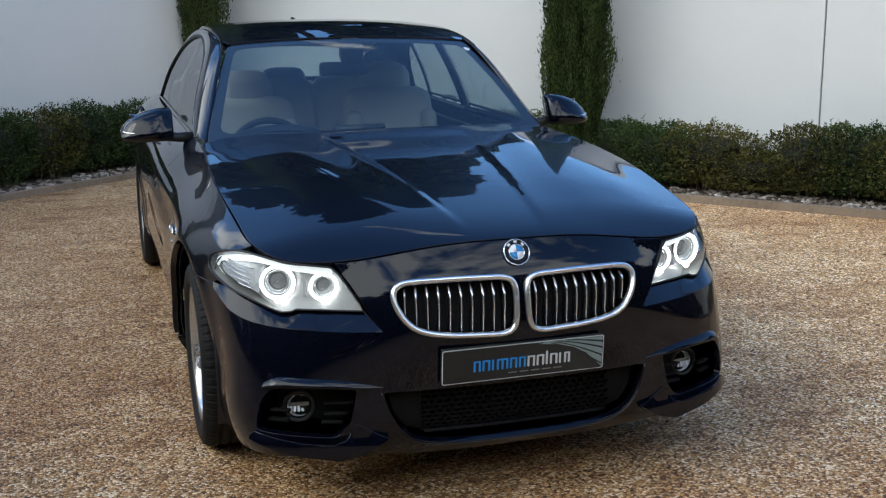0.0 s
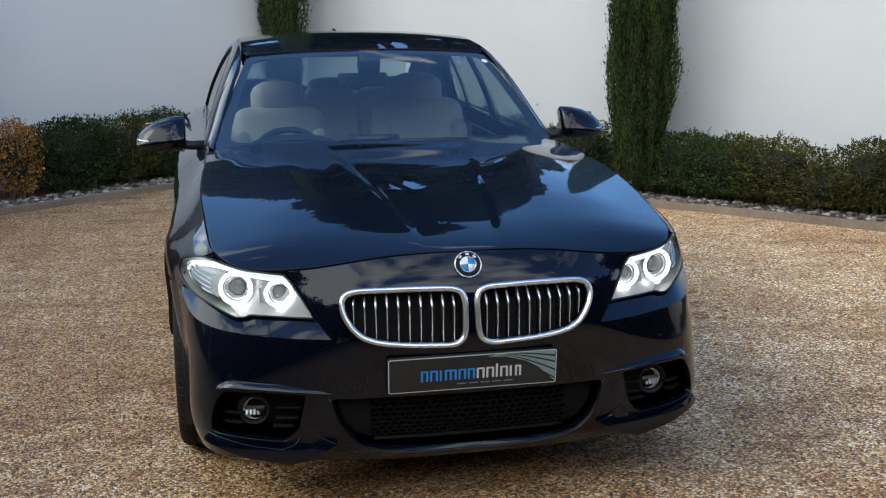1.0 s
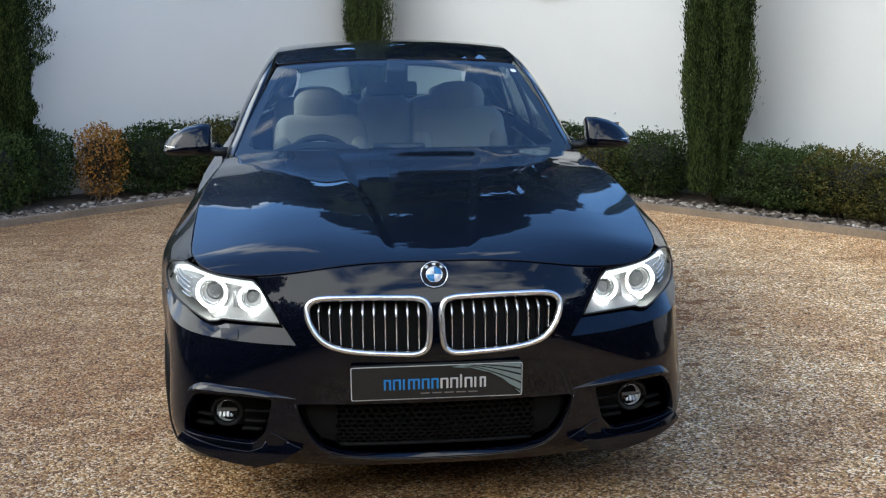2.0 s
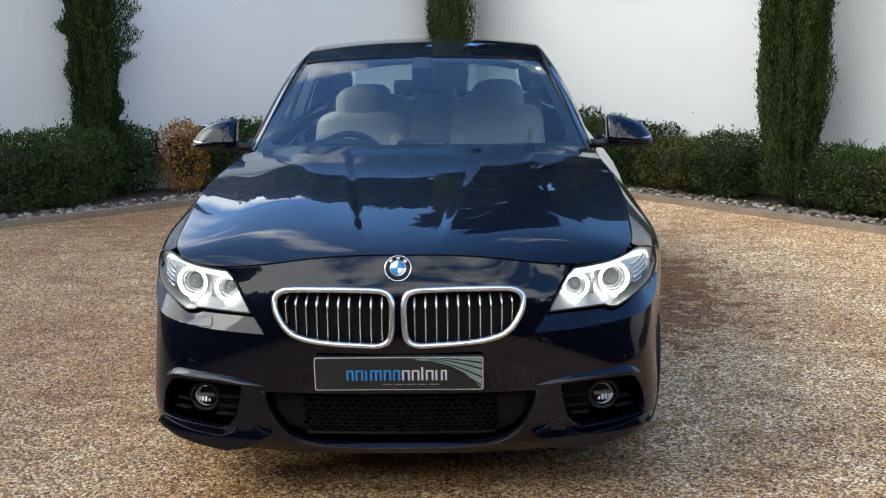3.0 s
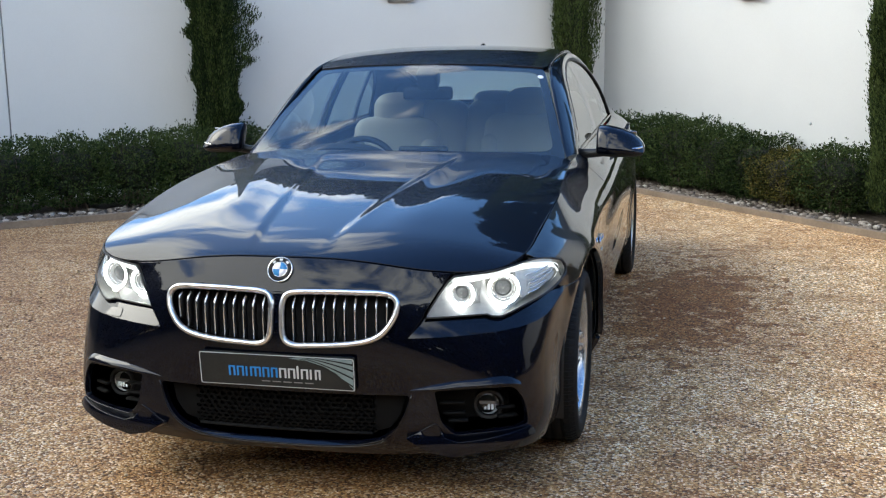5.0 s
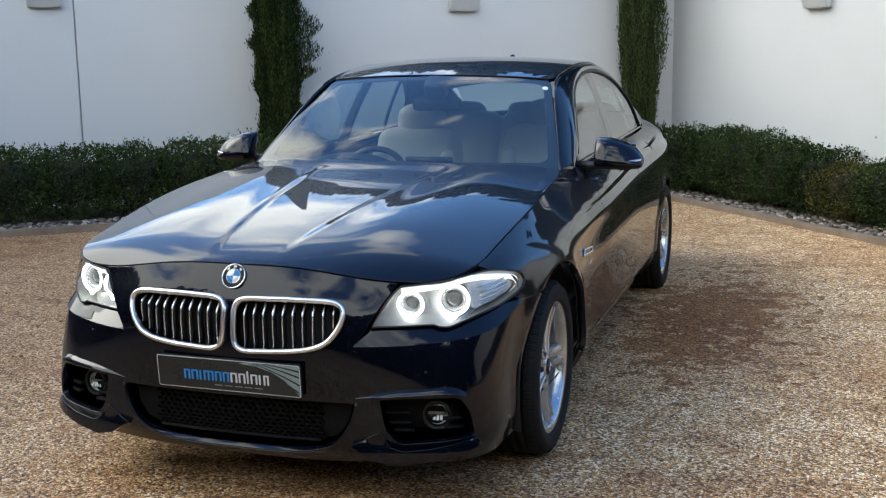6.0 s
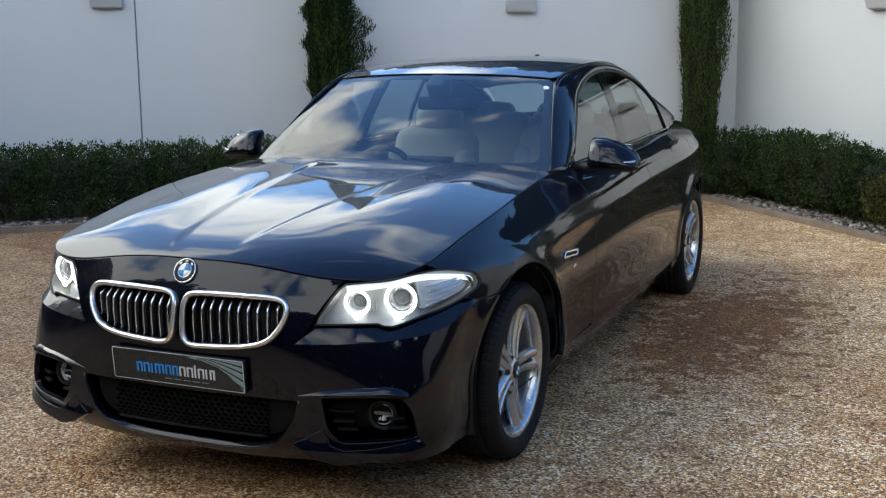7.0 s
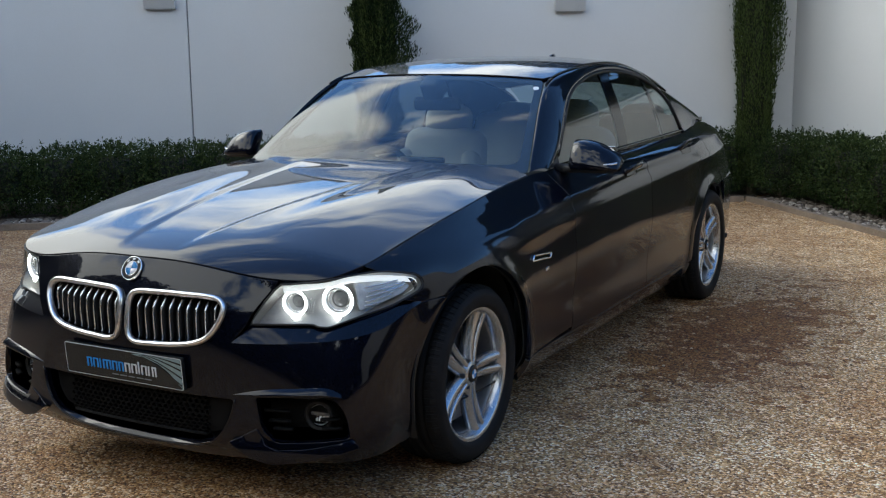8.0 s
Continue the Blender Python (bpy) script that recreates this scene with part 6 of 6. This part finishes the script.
for side in (False, True):
    sx = -1 if side else 1
    recess = panel("fog_recess", inset_chart(body, 0.10), RECESS, M_RECESS, bumper, mirror=side, step=0.05, lip=-0.085, label="black fog lamp recess")
    centre = Vector((0.646 * sx, -0.655, 0.324))
    m = eye_frame(centre, 0.12 * sx)
    fog = loft("fog_lamp", cone_rows([(0.054, -0.03), (0.052, 0.0), (0.047, 0.006), (0.041, 0.004), (0.038, -0.004)]), M_BLACK, car, closed_u=True, label="round fog lamp with black bezel")
    fog.matrix_basis = m
    loft("reflector", cone_rows([(0.0345, -0.006), (0.029, -0.018), (0.015, -0.028), (0.002, -0.030)]), M_FOG, fog, closed_u=True, label="silver reflector")
    part("light_shield", box_bm((0.060, 0.010, 0.006), (0, 0.004, -0.006), 0.002, 1), M_LAMPGREY, fog)
    for k in range(-2, 3):
        part("reflector_facet", box_bm((0.009, 0.020, 0.006), (k * 0.0115, -0.012, -0.010 - 0.0015 * abs(k)), 0.002, 1, Matrix.Rotation(0.12 * k, 4, "Y") @ Matrix.Rotation(-0.5, 4, "X")), M_FOG, fog)
    fl = loft("lens", cone_rows([(0.0395, -0.002), (0.030, 0.003), (0.015, 0.0055), (0.001, 0.006)]), M_LENS, fog, closed_u=True, label="clear fog lamp lens")
    fl.visible_shadow = False
    for z, u0, u1 in ((0.352, 0.515, 0.60), (0.318, 0.530, 0.60), (0.288, 0.545, 0.61), (0.33, 0.705, 0.775), (0.296, 0.71, 0.785)):
        line = np.array([(u, z) for u in np.linspace(u0, u1, 6)])
        sweep_on("recess_fin", inset_chart(body, 0.055), line, [(-0.004, 0.0), (-0.004, 0.02), (0.004, 0.02), (0.004, 0.0)], M_RECESS, recess, closed=False, mirror=side)
    # blade over the recess
    top = flow([(0.425, 0.404), (0.494, 0.421), (0.585, 0.434), (0.66, 0.439), (0.752, 0.434), (0.778, 0.418)], 30)
    low = flow([(0.425, 0.402), (0.50, 0.404), (0.585, 0.409), (0.66, 0.411), (0.750, 0.409), (0.780, 0.404)], 30)
    rows = []
    for t, proud in ((0, -0.004), (0.12, 0.001), (0.4, 0.008), (0.75, 0.015), (0.95, 0.016), (1.0, 0.010), (1.04, -0.02)):
        p, nrm = chart_normals(body, top * (1 - t) + low * t)
        fade = np.interp(np.linspace(0, 1, 30), [0, 0.25, 0.9, 1], [0.05, 0.7, 1, 0.4])[:, None]
        rows.append(p + nrm * proud * fade)
    loft("bumper_blade", rows, M_PAINT, bumper, mirror=side, label="dark blue blade above the fog lamp")
    SPLIT = rounded([(0.410, 0.254), (0.450, 0.268), (0.505, 0.297), (0.533, 0.254), (0.575, 0.243), (0.66, 0.249), (0.812, 0.270), (0.826, 0.250), (0.66, 0.222), (0.555, 0.212), (0.480, 0.224)], 0.006, 3)
    panel("splitter", inset_chart(body, lambda u, z: -(0.045 - 0.68 * np.clip(z - 0.212, 0, 0.06))), SPLIT, M_PAINT, bumper, mirror=side, step=0.02, lip=0.035, label="dark blue corner splitter")

# ---- dealer plate: black acrylic with plain printed shapes ----
pp, pn = chart_normals(body_sym, np.array([[0.0, 0.458]]))
tilt = math.atan2(pn[0][2], -pn[0][1])
plate = new("number_plate")
plate.parent = car
plate["label"] = "black dealer plate with blue and pale grey shapes"
plate.matrix_basis = Matrix.Translation((0, pp[0][1] - 0.014, 0.4575)) @ Matrix.Rotation(-tilt, 4, "X")


def plate_shape(name, outline, y0, y1, material, label=""):
    rows = [[(x, y, z) for x, z in outline] for y in (y0, y1)]
    return loft(name, rows, material, plate, closed_v=True, caps=True, label=label, flat=True)


plate_shape("plate_body", rounded([(-0.26, -0.0555), (0.26, -0.0555), (0.26, 0.0555), (-0.26, 0.0555)], 0.008, 4), 0.0, 0.012, M_PLATE)
outer, inner_ = rounded([(-0.258, -0.0535), (0.258, -0.0535), (0.258, 0.0535), (-0.258, 0.0535)], 0.008, 4), rounded([(-0.2555, -0.051), (0.2555, -0.051), (0.2555, 0.051), (-0.2555, 0.051)], 0.007, 4)
loft("plate_border", [[(x, -0.0012, z) for x, z in outer], [(x, -0.0016, z) for x, z in inner_]], M_PRINT_GREY, plate, closed_v=True, label="thin pale border")
# twelve printed groups of thin upright bars, blue and then pale
x0 = -0.160
for k, (bars, wide, tall) in enumerate(((2, 0.022, 0), (2, 0.024, 0), (1, 0.010, 0), (3, 0.036, 0), (2, 0.023, 0), (2, 0.022, 0), (2, 0.024, 0), (2, 0.024, 0), (1, 0.008, 0.010), (2, 0.024, 0), (1, 0.011, 0), (2, 0.019, 0))):
    colour, tag_text = (M_PRINT_BLUE, "blue printed bar") if k < 6 else (M_PRINT_GREY, "pale grey printed bar")
    for j in range(bars):
        xa = x0 + (wide - 0.0062) * (j / max(1, bars - 1))
        plate_shape("print_bar", rounded([(xa, -0.022), (xa + 0.0062, -0.022), (xa + 0.0062, 0.011 + tall), (xa, 0.011 + tall)], 0.002, 2), -0.0022, -0.0004, colour, tag_text)
    if bars > 1:
        plate_shape("print_bar", [(x0 + 0.003, 0.0065), (x0 + wide - 0.003, 0.0065), (x0 + wide - 0.003, 0.011), (x0 + 0.003, 0.011)], -0.0021, -0.0004, colour, tag_text)
    x0 += wide + 0.0055
for k in range(5):
    plate_shape("print_bar", [(-0.05 + k * 0.036, -0.037), (-0.022 + k * 0.036, -0.037), (-0.022 + k * 0.036, -0.034), (-0.05 + k * 0.036, -0.034)], -0.0018, -0.0004, M_LAMPGREY, "faint grey printed bar")
# pale fan-shaped print on one end
fan = [(0.045, 0.045), (0.07, 0.0495), (0.12, 0.0495), (0.252, 0.0495), (0.254, 0.03), (0.254, -0.049), (0.235, -0.030), (0.20, 0.002), (0.16, 0.024), (0.11, 0.038)]
plate_shape("print_fan", fan, -0.0016, -0.0004, M_PLATE_TEAL, "grey teal fan print")
for k, (xa, za, xb, zb) in enumerate(((0.09, 0.047, 0.254, -0.012), (0.10, 0.049, 0.254, 0.014), (0.13, 0.0495, 0.254, 0.034), (0.08, 0.045, 0.252, -0.038))):
    line = [(xa + (xb - xa) * t, za + (zb - za) * t ** 1.35) for t in np.linspace(0, 1, 12)]
    w = 0.0022
    plate_shape("print_line", [(x, z + w * (0.3 + t)) for (x, z), t in zip(line, np.linspace(0, 1, 12))] + [(x, z - w * (0.3 + t)) for (x, z), t in zip(line[::-1], np.linspace(1, 0, 12))], -0.0026, -0.0010, M_PLATE, "dark curved line")


# ---- wheels ----
def make_wheel():
    wheel = new("wheel")
    half = 0.113
    groove = []
    tyre_prof = [(0.238, -half * 0.86), (0.252, -half * 0.97), (0.283, -half), (0.304, -half * 0.95), (0.316, -half * 0.80), (0.3205, -half * 0.66)]
    for x in (-0.055, -0.019, 0.019, 0.055):
        groove += [(TYRE_R, x - 0.0055), (TYRE_R - 0.007, x - 0.004), (TYRE_R - 0.007, x + 0.004), (TYRE_R, x + 0.0055)]
    tyre_prof += groove + [(0.3205, half * 0.66), (0.316, half * 0.80), (0.304, half * 0.95), (0.296, half * 0.975), (0.294, half * 0.992), (0.283, half), (0.262, half * 0.995), (0.253, half * 0.97), (0.2485, half * 0.93), (0.238, half * 0.86)]
    lathe("tyre", tyre_prof, M_RUBBER, wheel, 80, "black rubber tyre")
    rim_prof = [(0.218, 0.060), (0.222, 0.080), (0.229, 0.094), (0.2435, 0.101), (0.2475, 0.098), (0.2485, 0.090), (0.243, 0.084), (0.243, 0.060)]
    rim = lathe("rim", rim_prof, M_RIM, wheel, 72, "silver alloy rim with five double spokes")
    lathe("rim_barrel", [(0.222, -0.10), (0.226, -0.02), (0.215, 0.05), (0.2175, 0.059), (0.243, 0.059), (0.243, -0.10)], M_BARREL, wheel, 60, "dull grey inside of the rim")
    # tread sipes: shoulder blocks as a ring of thin raised bars
    for s in (1, -1):
        bits = []
        for k in range(72):
            a = 2 * math.pi * k / 72
            rows = []
            c, q = math.cos(a), math.sin(a)
            w = 0.0095
            for r, x in ((0.3225, 0.066), (0.3195, 0.086), (0.309, 0.104)):
                rows.append((r, x * s))
            v = []
            for r, x in rows:
                for d, lift in ((-w, 0.0), (-w * 0.8, 0.0022), (w * 0.8, 0.0022), (w, 0.0)):
                    rr = r + lift
                    v.append((x, rr * c - d * q, rr * q + d * c))
            bits.append((v, [(i * 4 + j, i * 4 + j + 1, i * 4 + j + 5, i * 4 + j + 4) for i in range(2) for j in range(3)]))
        v, f = merge(bits)
        link_mesh("tread", v, f, M_RUBBER, wheel, "tyre shoulder blocks")
    for k in range(5):
        base_a = 2 * math.pi * k / 5 + math.pi / 2
        c, q = math.cos(base_a), math.sin(base_a)
        for sgn in (-1, 1):
            rows = []
            for t in np.linspace(0, 1, 13):
                r = 0.030 + t * 0.207
                off = sgn * (0.0175 + 0.013 * t)
                w = 0.0138 + 0.006 * math.sin(math.pi * min(1, t * 1.1)) + 0.008 * t**2.5
                face = 0.080 - 0.010 * math.sin(math.pi * t * 0.9) + 0.012 * t**2.2
                deep = 0.046 - 0.012 * t
                # high inner edge towards the slot, long chamfer to the outer flank
                sec = [(-w, face - 0.008), (-w * 0.80, face), (-w * 0.1, face - 0.001), (w * 0.35, face - 0.004), (w, face - 0.024), (w * 0.8, face - deep), (-w * 0.7, face - deep)]
                rows.append([(x, r * c - (off + sgn * d) * q, r * q + (off + sgn * d) * c) for d, x in sec])
            loft("spoke", rows, M_RIM, wheel, closed_v=True, caps=True)
    lathe("hub", [(0.001, 0.082), (0.028, 0.082), (0.044, 0.078), (0.054, 0.066), (0.056, 0.03), (0.001, 0.03)], M_RIM, wheel, 40)
    lathe("hub_cap", [(0.001, 0.088), (0.026, 0.0875), (0.031, 0.085), (0.032, 0.078)], M_GLOSSBLACK, wheel, 32, "dark round hub cap")
    for q, mat in enumerate((M_BLUE, M_WHITE, M_BLUE, M_WHITE)):
        rows = [[(0.0885, r * math.cos(a), r * math.sin(a)) for r in (0.0006, 0.017)] for a in np.linspace(q * math.pi / 2, (q + 1) * math.pi / 2, 7)]
        loft("cap_quarter", rows, mat, wheel)
    for k in range(5):
        a = 2 * math.pi * (k + 0.5) / 5 + math.pi / 2
        lathe("wheel_bolt", [(0.001, 0.076), (0.008, 0.076), (0.009, 0.060)], M_BLACK, wheel, 10, at=Matrix.Translation((0, 0.050 * math.cos(a), 0.050 * math.sin(a))))
    lathe("brake_disc", [(0.06, 0.022), (0.165, 0.022), (0.166, 0.016), (0.165, -0.006), (0.06, -0.006)], M_DISC, wheel, 48, "grey steel brake disc")
    part("brake_caliper", box_bm((0.07, 0.075, 0.17), (0.0, 0.135, 0.02), 0.015, 2), M_LAMPGREY, wheel)
    lathe("wheel_back", [(0.001, -0.02), (0.205, -0.02), (0.205, -0.03), (0.001, -0.03)], M_DARK, wheel, 32)
    return wheel


wheel = make_wheel()
wheel.parent = car
wheel.matrix_basis = Matrix.Translation((0.778, 0, HUB_Z)) @ Matrix.Rotation(radians(-93), 4, "X")
for x, y, a in ((-0.778, 0.0, 40), (0.790, WHEELBASE, -60), (-0.790, WHEELBASE, 70)):
    w = copy_thing(wheel, Matrix.Translation((x, y, HUB_Z)) @ Matrix.Rotation(0 if x > 0 else math.pi, 4, "Z") @ Matrix.Rotation(radians(a), 4, "X"))
    w.parent = car

# ---- door mirrors ----
for side in (False, True):
    sx = -1 if side else 1
    secs = ((0.840, 1.020, 0.104, 0.080), (0.850, 1.022, 0.124, 0.112), (0.90, 1.0195, 0.125, 0.126), (0.95, 1.0125, 0.114, 0.124), (0.995, 1.002, 0.093, 0.112), (1.025, 0.992, 0.068, 0.088), (1.041, 0.984, 0.044, 0.058), (1.048, 0.980, 0.022, 0.030))
    rows = []
    for x, zc, h, d in secs:
        ring = []
        for a in np.linspace(0, 2 * math.pi, 28, endpoint=False):
            c, s = math.cos(a), math.sin(a)
            yy = (abs(c) ** 0.62) * math.copysign(1, c) * d / 2
            zz = (abs(s) ** 0.62) * math.copysign(1, s) * h / 2
            yy = yy * (1.0 if c < 0 else 0.55) + 0.10 * (x - 0.85) * 1.0
            ring.append((x, 0.985 + yy + 0.055 * (zz / h), zc + zz))
        rows.append(ring)
    mirror_ob = loft("door_mirror", rows, M_PAINT, car, closed_v=True, caps=True, mirror=side, label="dark blue door mirror with silver indicator strip")
    lo = [[(x, 0.983 + 0.10 * (x - 0.85) + dy, zc - h / 2 + dz) for dy, dz in ((-d * 0.50, 0.036), (-d * 0.54, 0.014), (-d * 0.44, -0.007), (d * 0.22, -0.008), (d * 0.27, 0.02))] for x, zc, h, d in secs[:-1]]
    loft("mirror_base", lo, M_BLACK, mirror_ob, mirror=side, label="black lower mirror shell")
    strip_rows = [[(x, 0.983 + 0.10 * (x - 0.85) - d * 0.525 + dy, zc - h / 2 + 0.030 + dz) for dy, dz in ((0.004, 0.005), (-0.003, 0.003), (-0.003, -0.004), (0.004, -0.006))] for x, zc, h, d in secs[2:-1]]
    loft("indicator_strip", strip_rows, M_SATIN, mirror_ob, closed_v=True, caps=True, mirror=side, label="silver indicator strip")
    part("mirror_glass", box_bm((0.15, 0.004, 0.088), (sx * 0.935, 1.028, 1.012), 0.0015, 1, Matrix.Rotation(0.10 * sx, 4, "Z")), M_CHROME, mirror_ob, "mirror glass")
    v, f = tube([(sx * 0.755, 1.0, 0.955), (sx * 0.82, 0.995, 0.958), (sx * 0.885, 0.985, 0.970)], [0.024, 0.019, 0.022], 12)
    link_mesh("mirror_arm", v, f, M_BLACK, mirror_ob, "black mirror arm", smooth=True)
    # wing vent trim and small badge bar
    vent = rounded([(float(U(0.425)), 0.659), (float(U(0.600)), 0.644), (float(U(0.618)), 0.661), (float(U(0.442)), 0.677)], 0.006, 3)
    vt = panel("wing_vent", inset_chart(body, -0.003), vent, M_GLOSSBLACK, car, mirror=side, step=0.03, lip=0.005, label="dark wing vent with bright frame")
    sweep_on("vent_frame", inset_chart(body, -0.004), dense(vent, 0.006), oval(0.0045, 0.004, 6), M_CHROME, vt, mirror=side, label="chrome vent frame")
    bar = rounded([(float(U(0.555)), 0.598), (float(U(0.585)), 0.602), (float(U(0.585)), 0.612), (float(U(0.555)), 0.608)], 0.002, 2)
    panel("wing_badge", inset_chart(body, -0.003), bar, M_SATIN, car, mirror=side, step=0.02, lip=0.003, label="small silver wing badge")

# wipers on the lower windscreen
for s0, s1, arm in ((-0.85, -0.05, -0.28), (-0.10, 0.72, 0.40)):
    line = np.array([(s0 + (s1 - s0) * t, 0.018 + 0.020 * math.sin(math.pi * t)) for t in np.linspace(0, 1, 20)])
    blade = sweep_on("wiper", windscreen, line, oval(0.004, 0.006, 8, 0.006), M_BLACK, car, closed=False, label="black windscreen wiper")
    armline = np.array([(arm + 0.22 * t, 0.004 + 0.030 * t) for t in np.linspace(0, 1, 10)])
    sweep_on("wiper_arm", windscreen, armline, oval(0.006, 0.004, 8, 0.012), M_BLACK, blade, closed=False)
    q = windscreen(arm + 0.02, 0.01)[0]
    part("wiper_pivot", box_bm((0.045, 0.035, 0.020), (q[0], q[1] - 0.01, q[2] + 0.014), 0.008, 2), M_BLACK, blade, "black wiper pivot")

# roof aerial and windscreen sticker
fin_rows = [[(w * math.cos(a), 2.60 + t * 0.13 + 0.02 * math.sin(a) * 0, 1.398 + h * max(0.0, math.sin(a))) for a in np.linspace(0, math.pi, 9)] for t, h, w in ((0.0, 0.002, 0.006), (0.3, 0.013, 0.016), (0.65, 0.027, 0.019), (0.9, 0.031, 0.016), (1.0, 0.006, 0.010))]
loft("roof_aerial", fin_rows, M_GLOSSBLACK, car, caps=True, label="small black roof aerial")
st = rounded([(0.905, 0.845), (0.945, 0.845), (0.945, 0.885), (0.905, 0.885)], 0.02)
panel("sticker", inset_chart(windscreen, -0.002), st, M_WHITE, screen, step=0.03, lip=0.001, edge=0.008, label="small white oval windscreen sticker")

# ---- cabin ----
def seat(x, y, low, label):
    s = new("front_seat")
    s.parent = car
    s["label"] = label
    lean = Matrix.Rotation(radians(-14), 4, "X")
    soft_box("cushion", (0.50, 0.52, 0.16), (x, y - 0.30, 0.50), M_LEATHER, s, 0.05, Matrix.Rotation(radians(8), 4, "X"), puff=0.02)
    soft_box("backrest", (0.47, 0.15, 0.60), (x, y + 0.02, 0.78 - low), M_LEATHER, s, 0.055, lean, puff=0.03)
    for k in (-1, 1):
        soft_box("bolster", (0.085, 0.15, 0.46), (x + k * 0.205, y - 0.045, 0.74 - low), M_LEATHER, s, 0.035, lean, puff=0.01)
        soft_box("thigh_bolster", (0.08, 0.46, 0.10), (x + k * 0.215, y - 0.32, 0.585), M_LEATHER, s, 0.035, puff=0.01)
    soft_box("headrest", (0.255, 0.11, 0.185), (x, y + 0.115, 1.115 - low), M_LEATHER, s, 0.05, Matrix.Rotation(radians(-6), 4, "X"), puff=0.02)
    for k in (-0.05, 0.05):
        v, f = tube([(x + k, y + 0.09, 1.00 - low), (x + k, y + 0.11, 1.08 - low)], [0.006, 0.006], 8)
        link_mesh("headrest_post", v, f, M_CHROME, s)


seat(-0.375, 2.00, 0.06, "cream leather front seat")
seat(0.375, 2.00, 0.03, "cream leather front seat")
bench = new("rear_seat")
bench.parent = car
bench["label"] = "cream leather rear bench with headrests"
lean = Matrix.Rotation(radians(-18), 4, "X")
for x, w in ((-0.42, 0.50), (0.0, 0.31), (0.42, 0.50)):
    soft_box("bench_back", (w, 0.15, 0.60), (x, 2.99, 0.76), M_LEATHER, bench, 0.05, lean, puff=0.025)
    soft_box("bench_cushion", (w, 0.50, 0.16), (x, 2.70, 0.47), M_LEATHER, bench, 0.05, puff=0.02)
    soft_box("bench_headrest", (min(w, 0.25), 0.09, 0.12), (x, 3.10, 1.055), M_LEATHER, bench, 0.04, puff=0.012)
soft_box("parcel_shelf", (1.20, 0.55, 0.03), (0, 3.40, 0.985), M_DASH, car, 0.01)
dash_prof = [(0.74, 0.90), (0.80, 0.935), (0.95, 0.945), (1.10, 0.935), (1.18, 0.905), (1.20, 0.84), (1.17, 0.70), (1.12, 0.55), (0.80, 0.55)]
dash = loft("dashboard", [[(x, y + 0.05 * (abs(x) / 0.68) ** 3, z - 0.012 * (abs(x) / 0.68) ** 2) for y, z in dash_prof] for x in np.linspace(-0.69, 0.69, 25)], M_DASH, car, closed_v=True, caps=True, label="dark soft dashboard")
hump = [[(-0.375 + 0.20 * c * k, 1.00 + 0.17 * t, 0.935 + 0.055 * s * math.sin(math.pi * min(1, 0.25 + 0.75 * t)) * k) for c, s in [(math.cos(a), math.sin(a)) for a in np.linspace(0, math.pi, 15)]] for t, k in ((0, 0.85), (0.25, 0.95), (0.5, 1.0), (0.75, 1.0), (1.0, 0.97))]
loft("instrument_hood", hump, M_DASH, dash)
soft_box("centre_display", (0.24, 0.03, 0.07), (0.0, 1.15, 0.930), M_GLOSSBLACK, dash, 0.012, Matrix.Rotation(radians(-8), 4, "X"), label="black centre display")
soft_box("console", (0.24, 1.00, 0.30), (0, 1.60, 0.42), M_DASH, car, 0.04, label="dark centre console")
steer = new("steering_wheel")
steer.parent = car
steer["label"] = "dark leather steering wheel"
steer.matrix_basis = Matrix.Translation((-0.375, 1.35, 0.800)) @ Matrix.Rotation(radians(68), 4, "X")
loft("wheel_rim", torus_rows(0.185, 0.016, 0.0, 48, 12), M_DASH, steer, closed_u=True, closed_v=True)
soft_box("wheel_boss", (0.15, 0.12, 0.05), (0, 0, -0.01), M_DASH, steer, 0.02)
for a in (0.0, math.pi, -math.pi / 2):
    soft_box("wheel_spoke", (0.13, 0.035, 0.018), (0.11 * math.cos(a), 0.11 * math.sin(a), -0.005), M_SATIN, steer, 0.006, Matrix.Rotation(a, 4, "Z"))
rv = new("interior_mirror")
rv.parent = car
rv["label"] = "black interior mirror on its mount"
soft_box("mirror_case", (0.245, 0.035, 0.065), (-0.02, 1.345, 1.205), M_BLACK, rv, 0.018, Matrix.Rotation(radians(8), 4, "Z"))
soft_box("mirror_mount", (0.10, 0.10, 0.10), (0.0, 1.275, 1.285), M_BLACK, rv, 0.02, Matrix.Rotation(radians(30), 4, "X"))
for side in (False, True):
    card = [(float(U(y)), z) for y, z in ((0.95, 0.40), (2.85, 0.40), (2.85, 0.955), (0.95, 0.945))]
    panel("door_card", inset_chart(body, 0.085), card, M_LEATHER, doors["front", side], mirror=side, step=0.10, lip=0.01, label="cream leather door lining")
panel("headliner", inset_chart(roof, 0.035), [(-0.53, 1.36), (0.53, 1.36), (0.52, 3.08), (-0.52, 3.08)], M_LINER, car, step=0.10, lip=0.004, label="pale grey headliner")
soft_box("carpet", (1.30, 2.2, 0.02), (0, 1.95, 0.245), M_CARPET, car, 0.005)
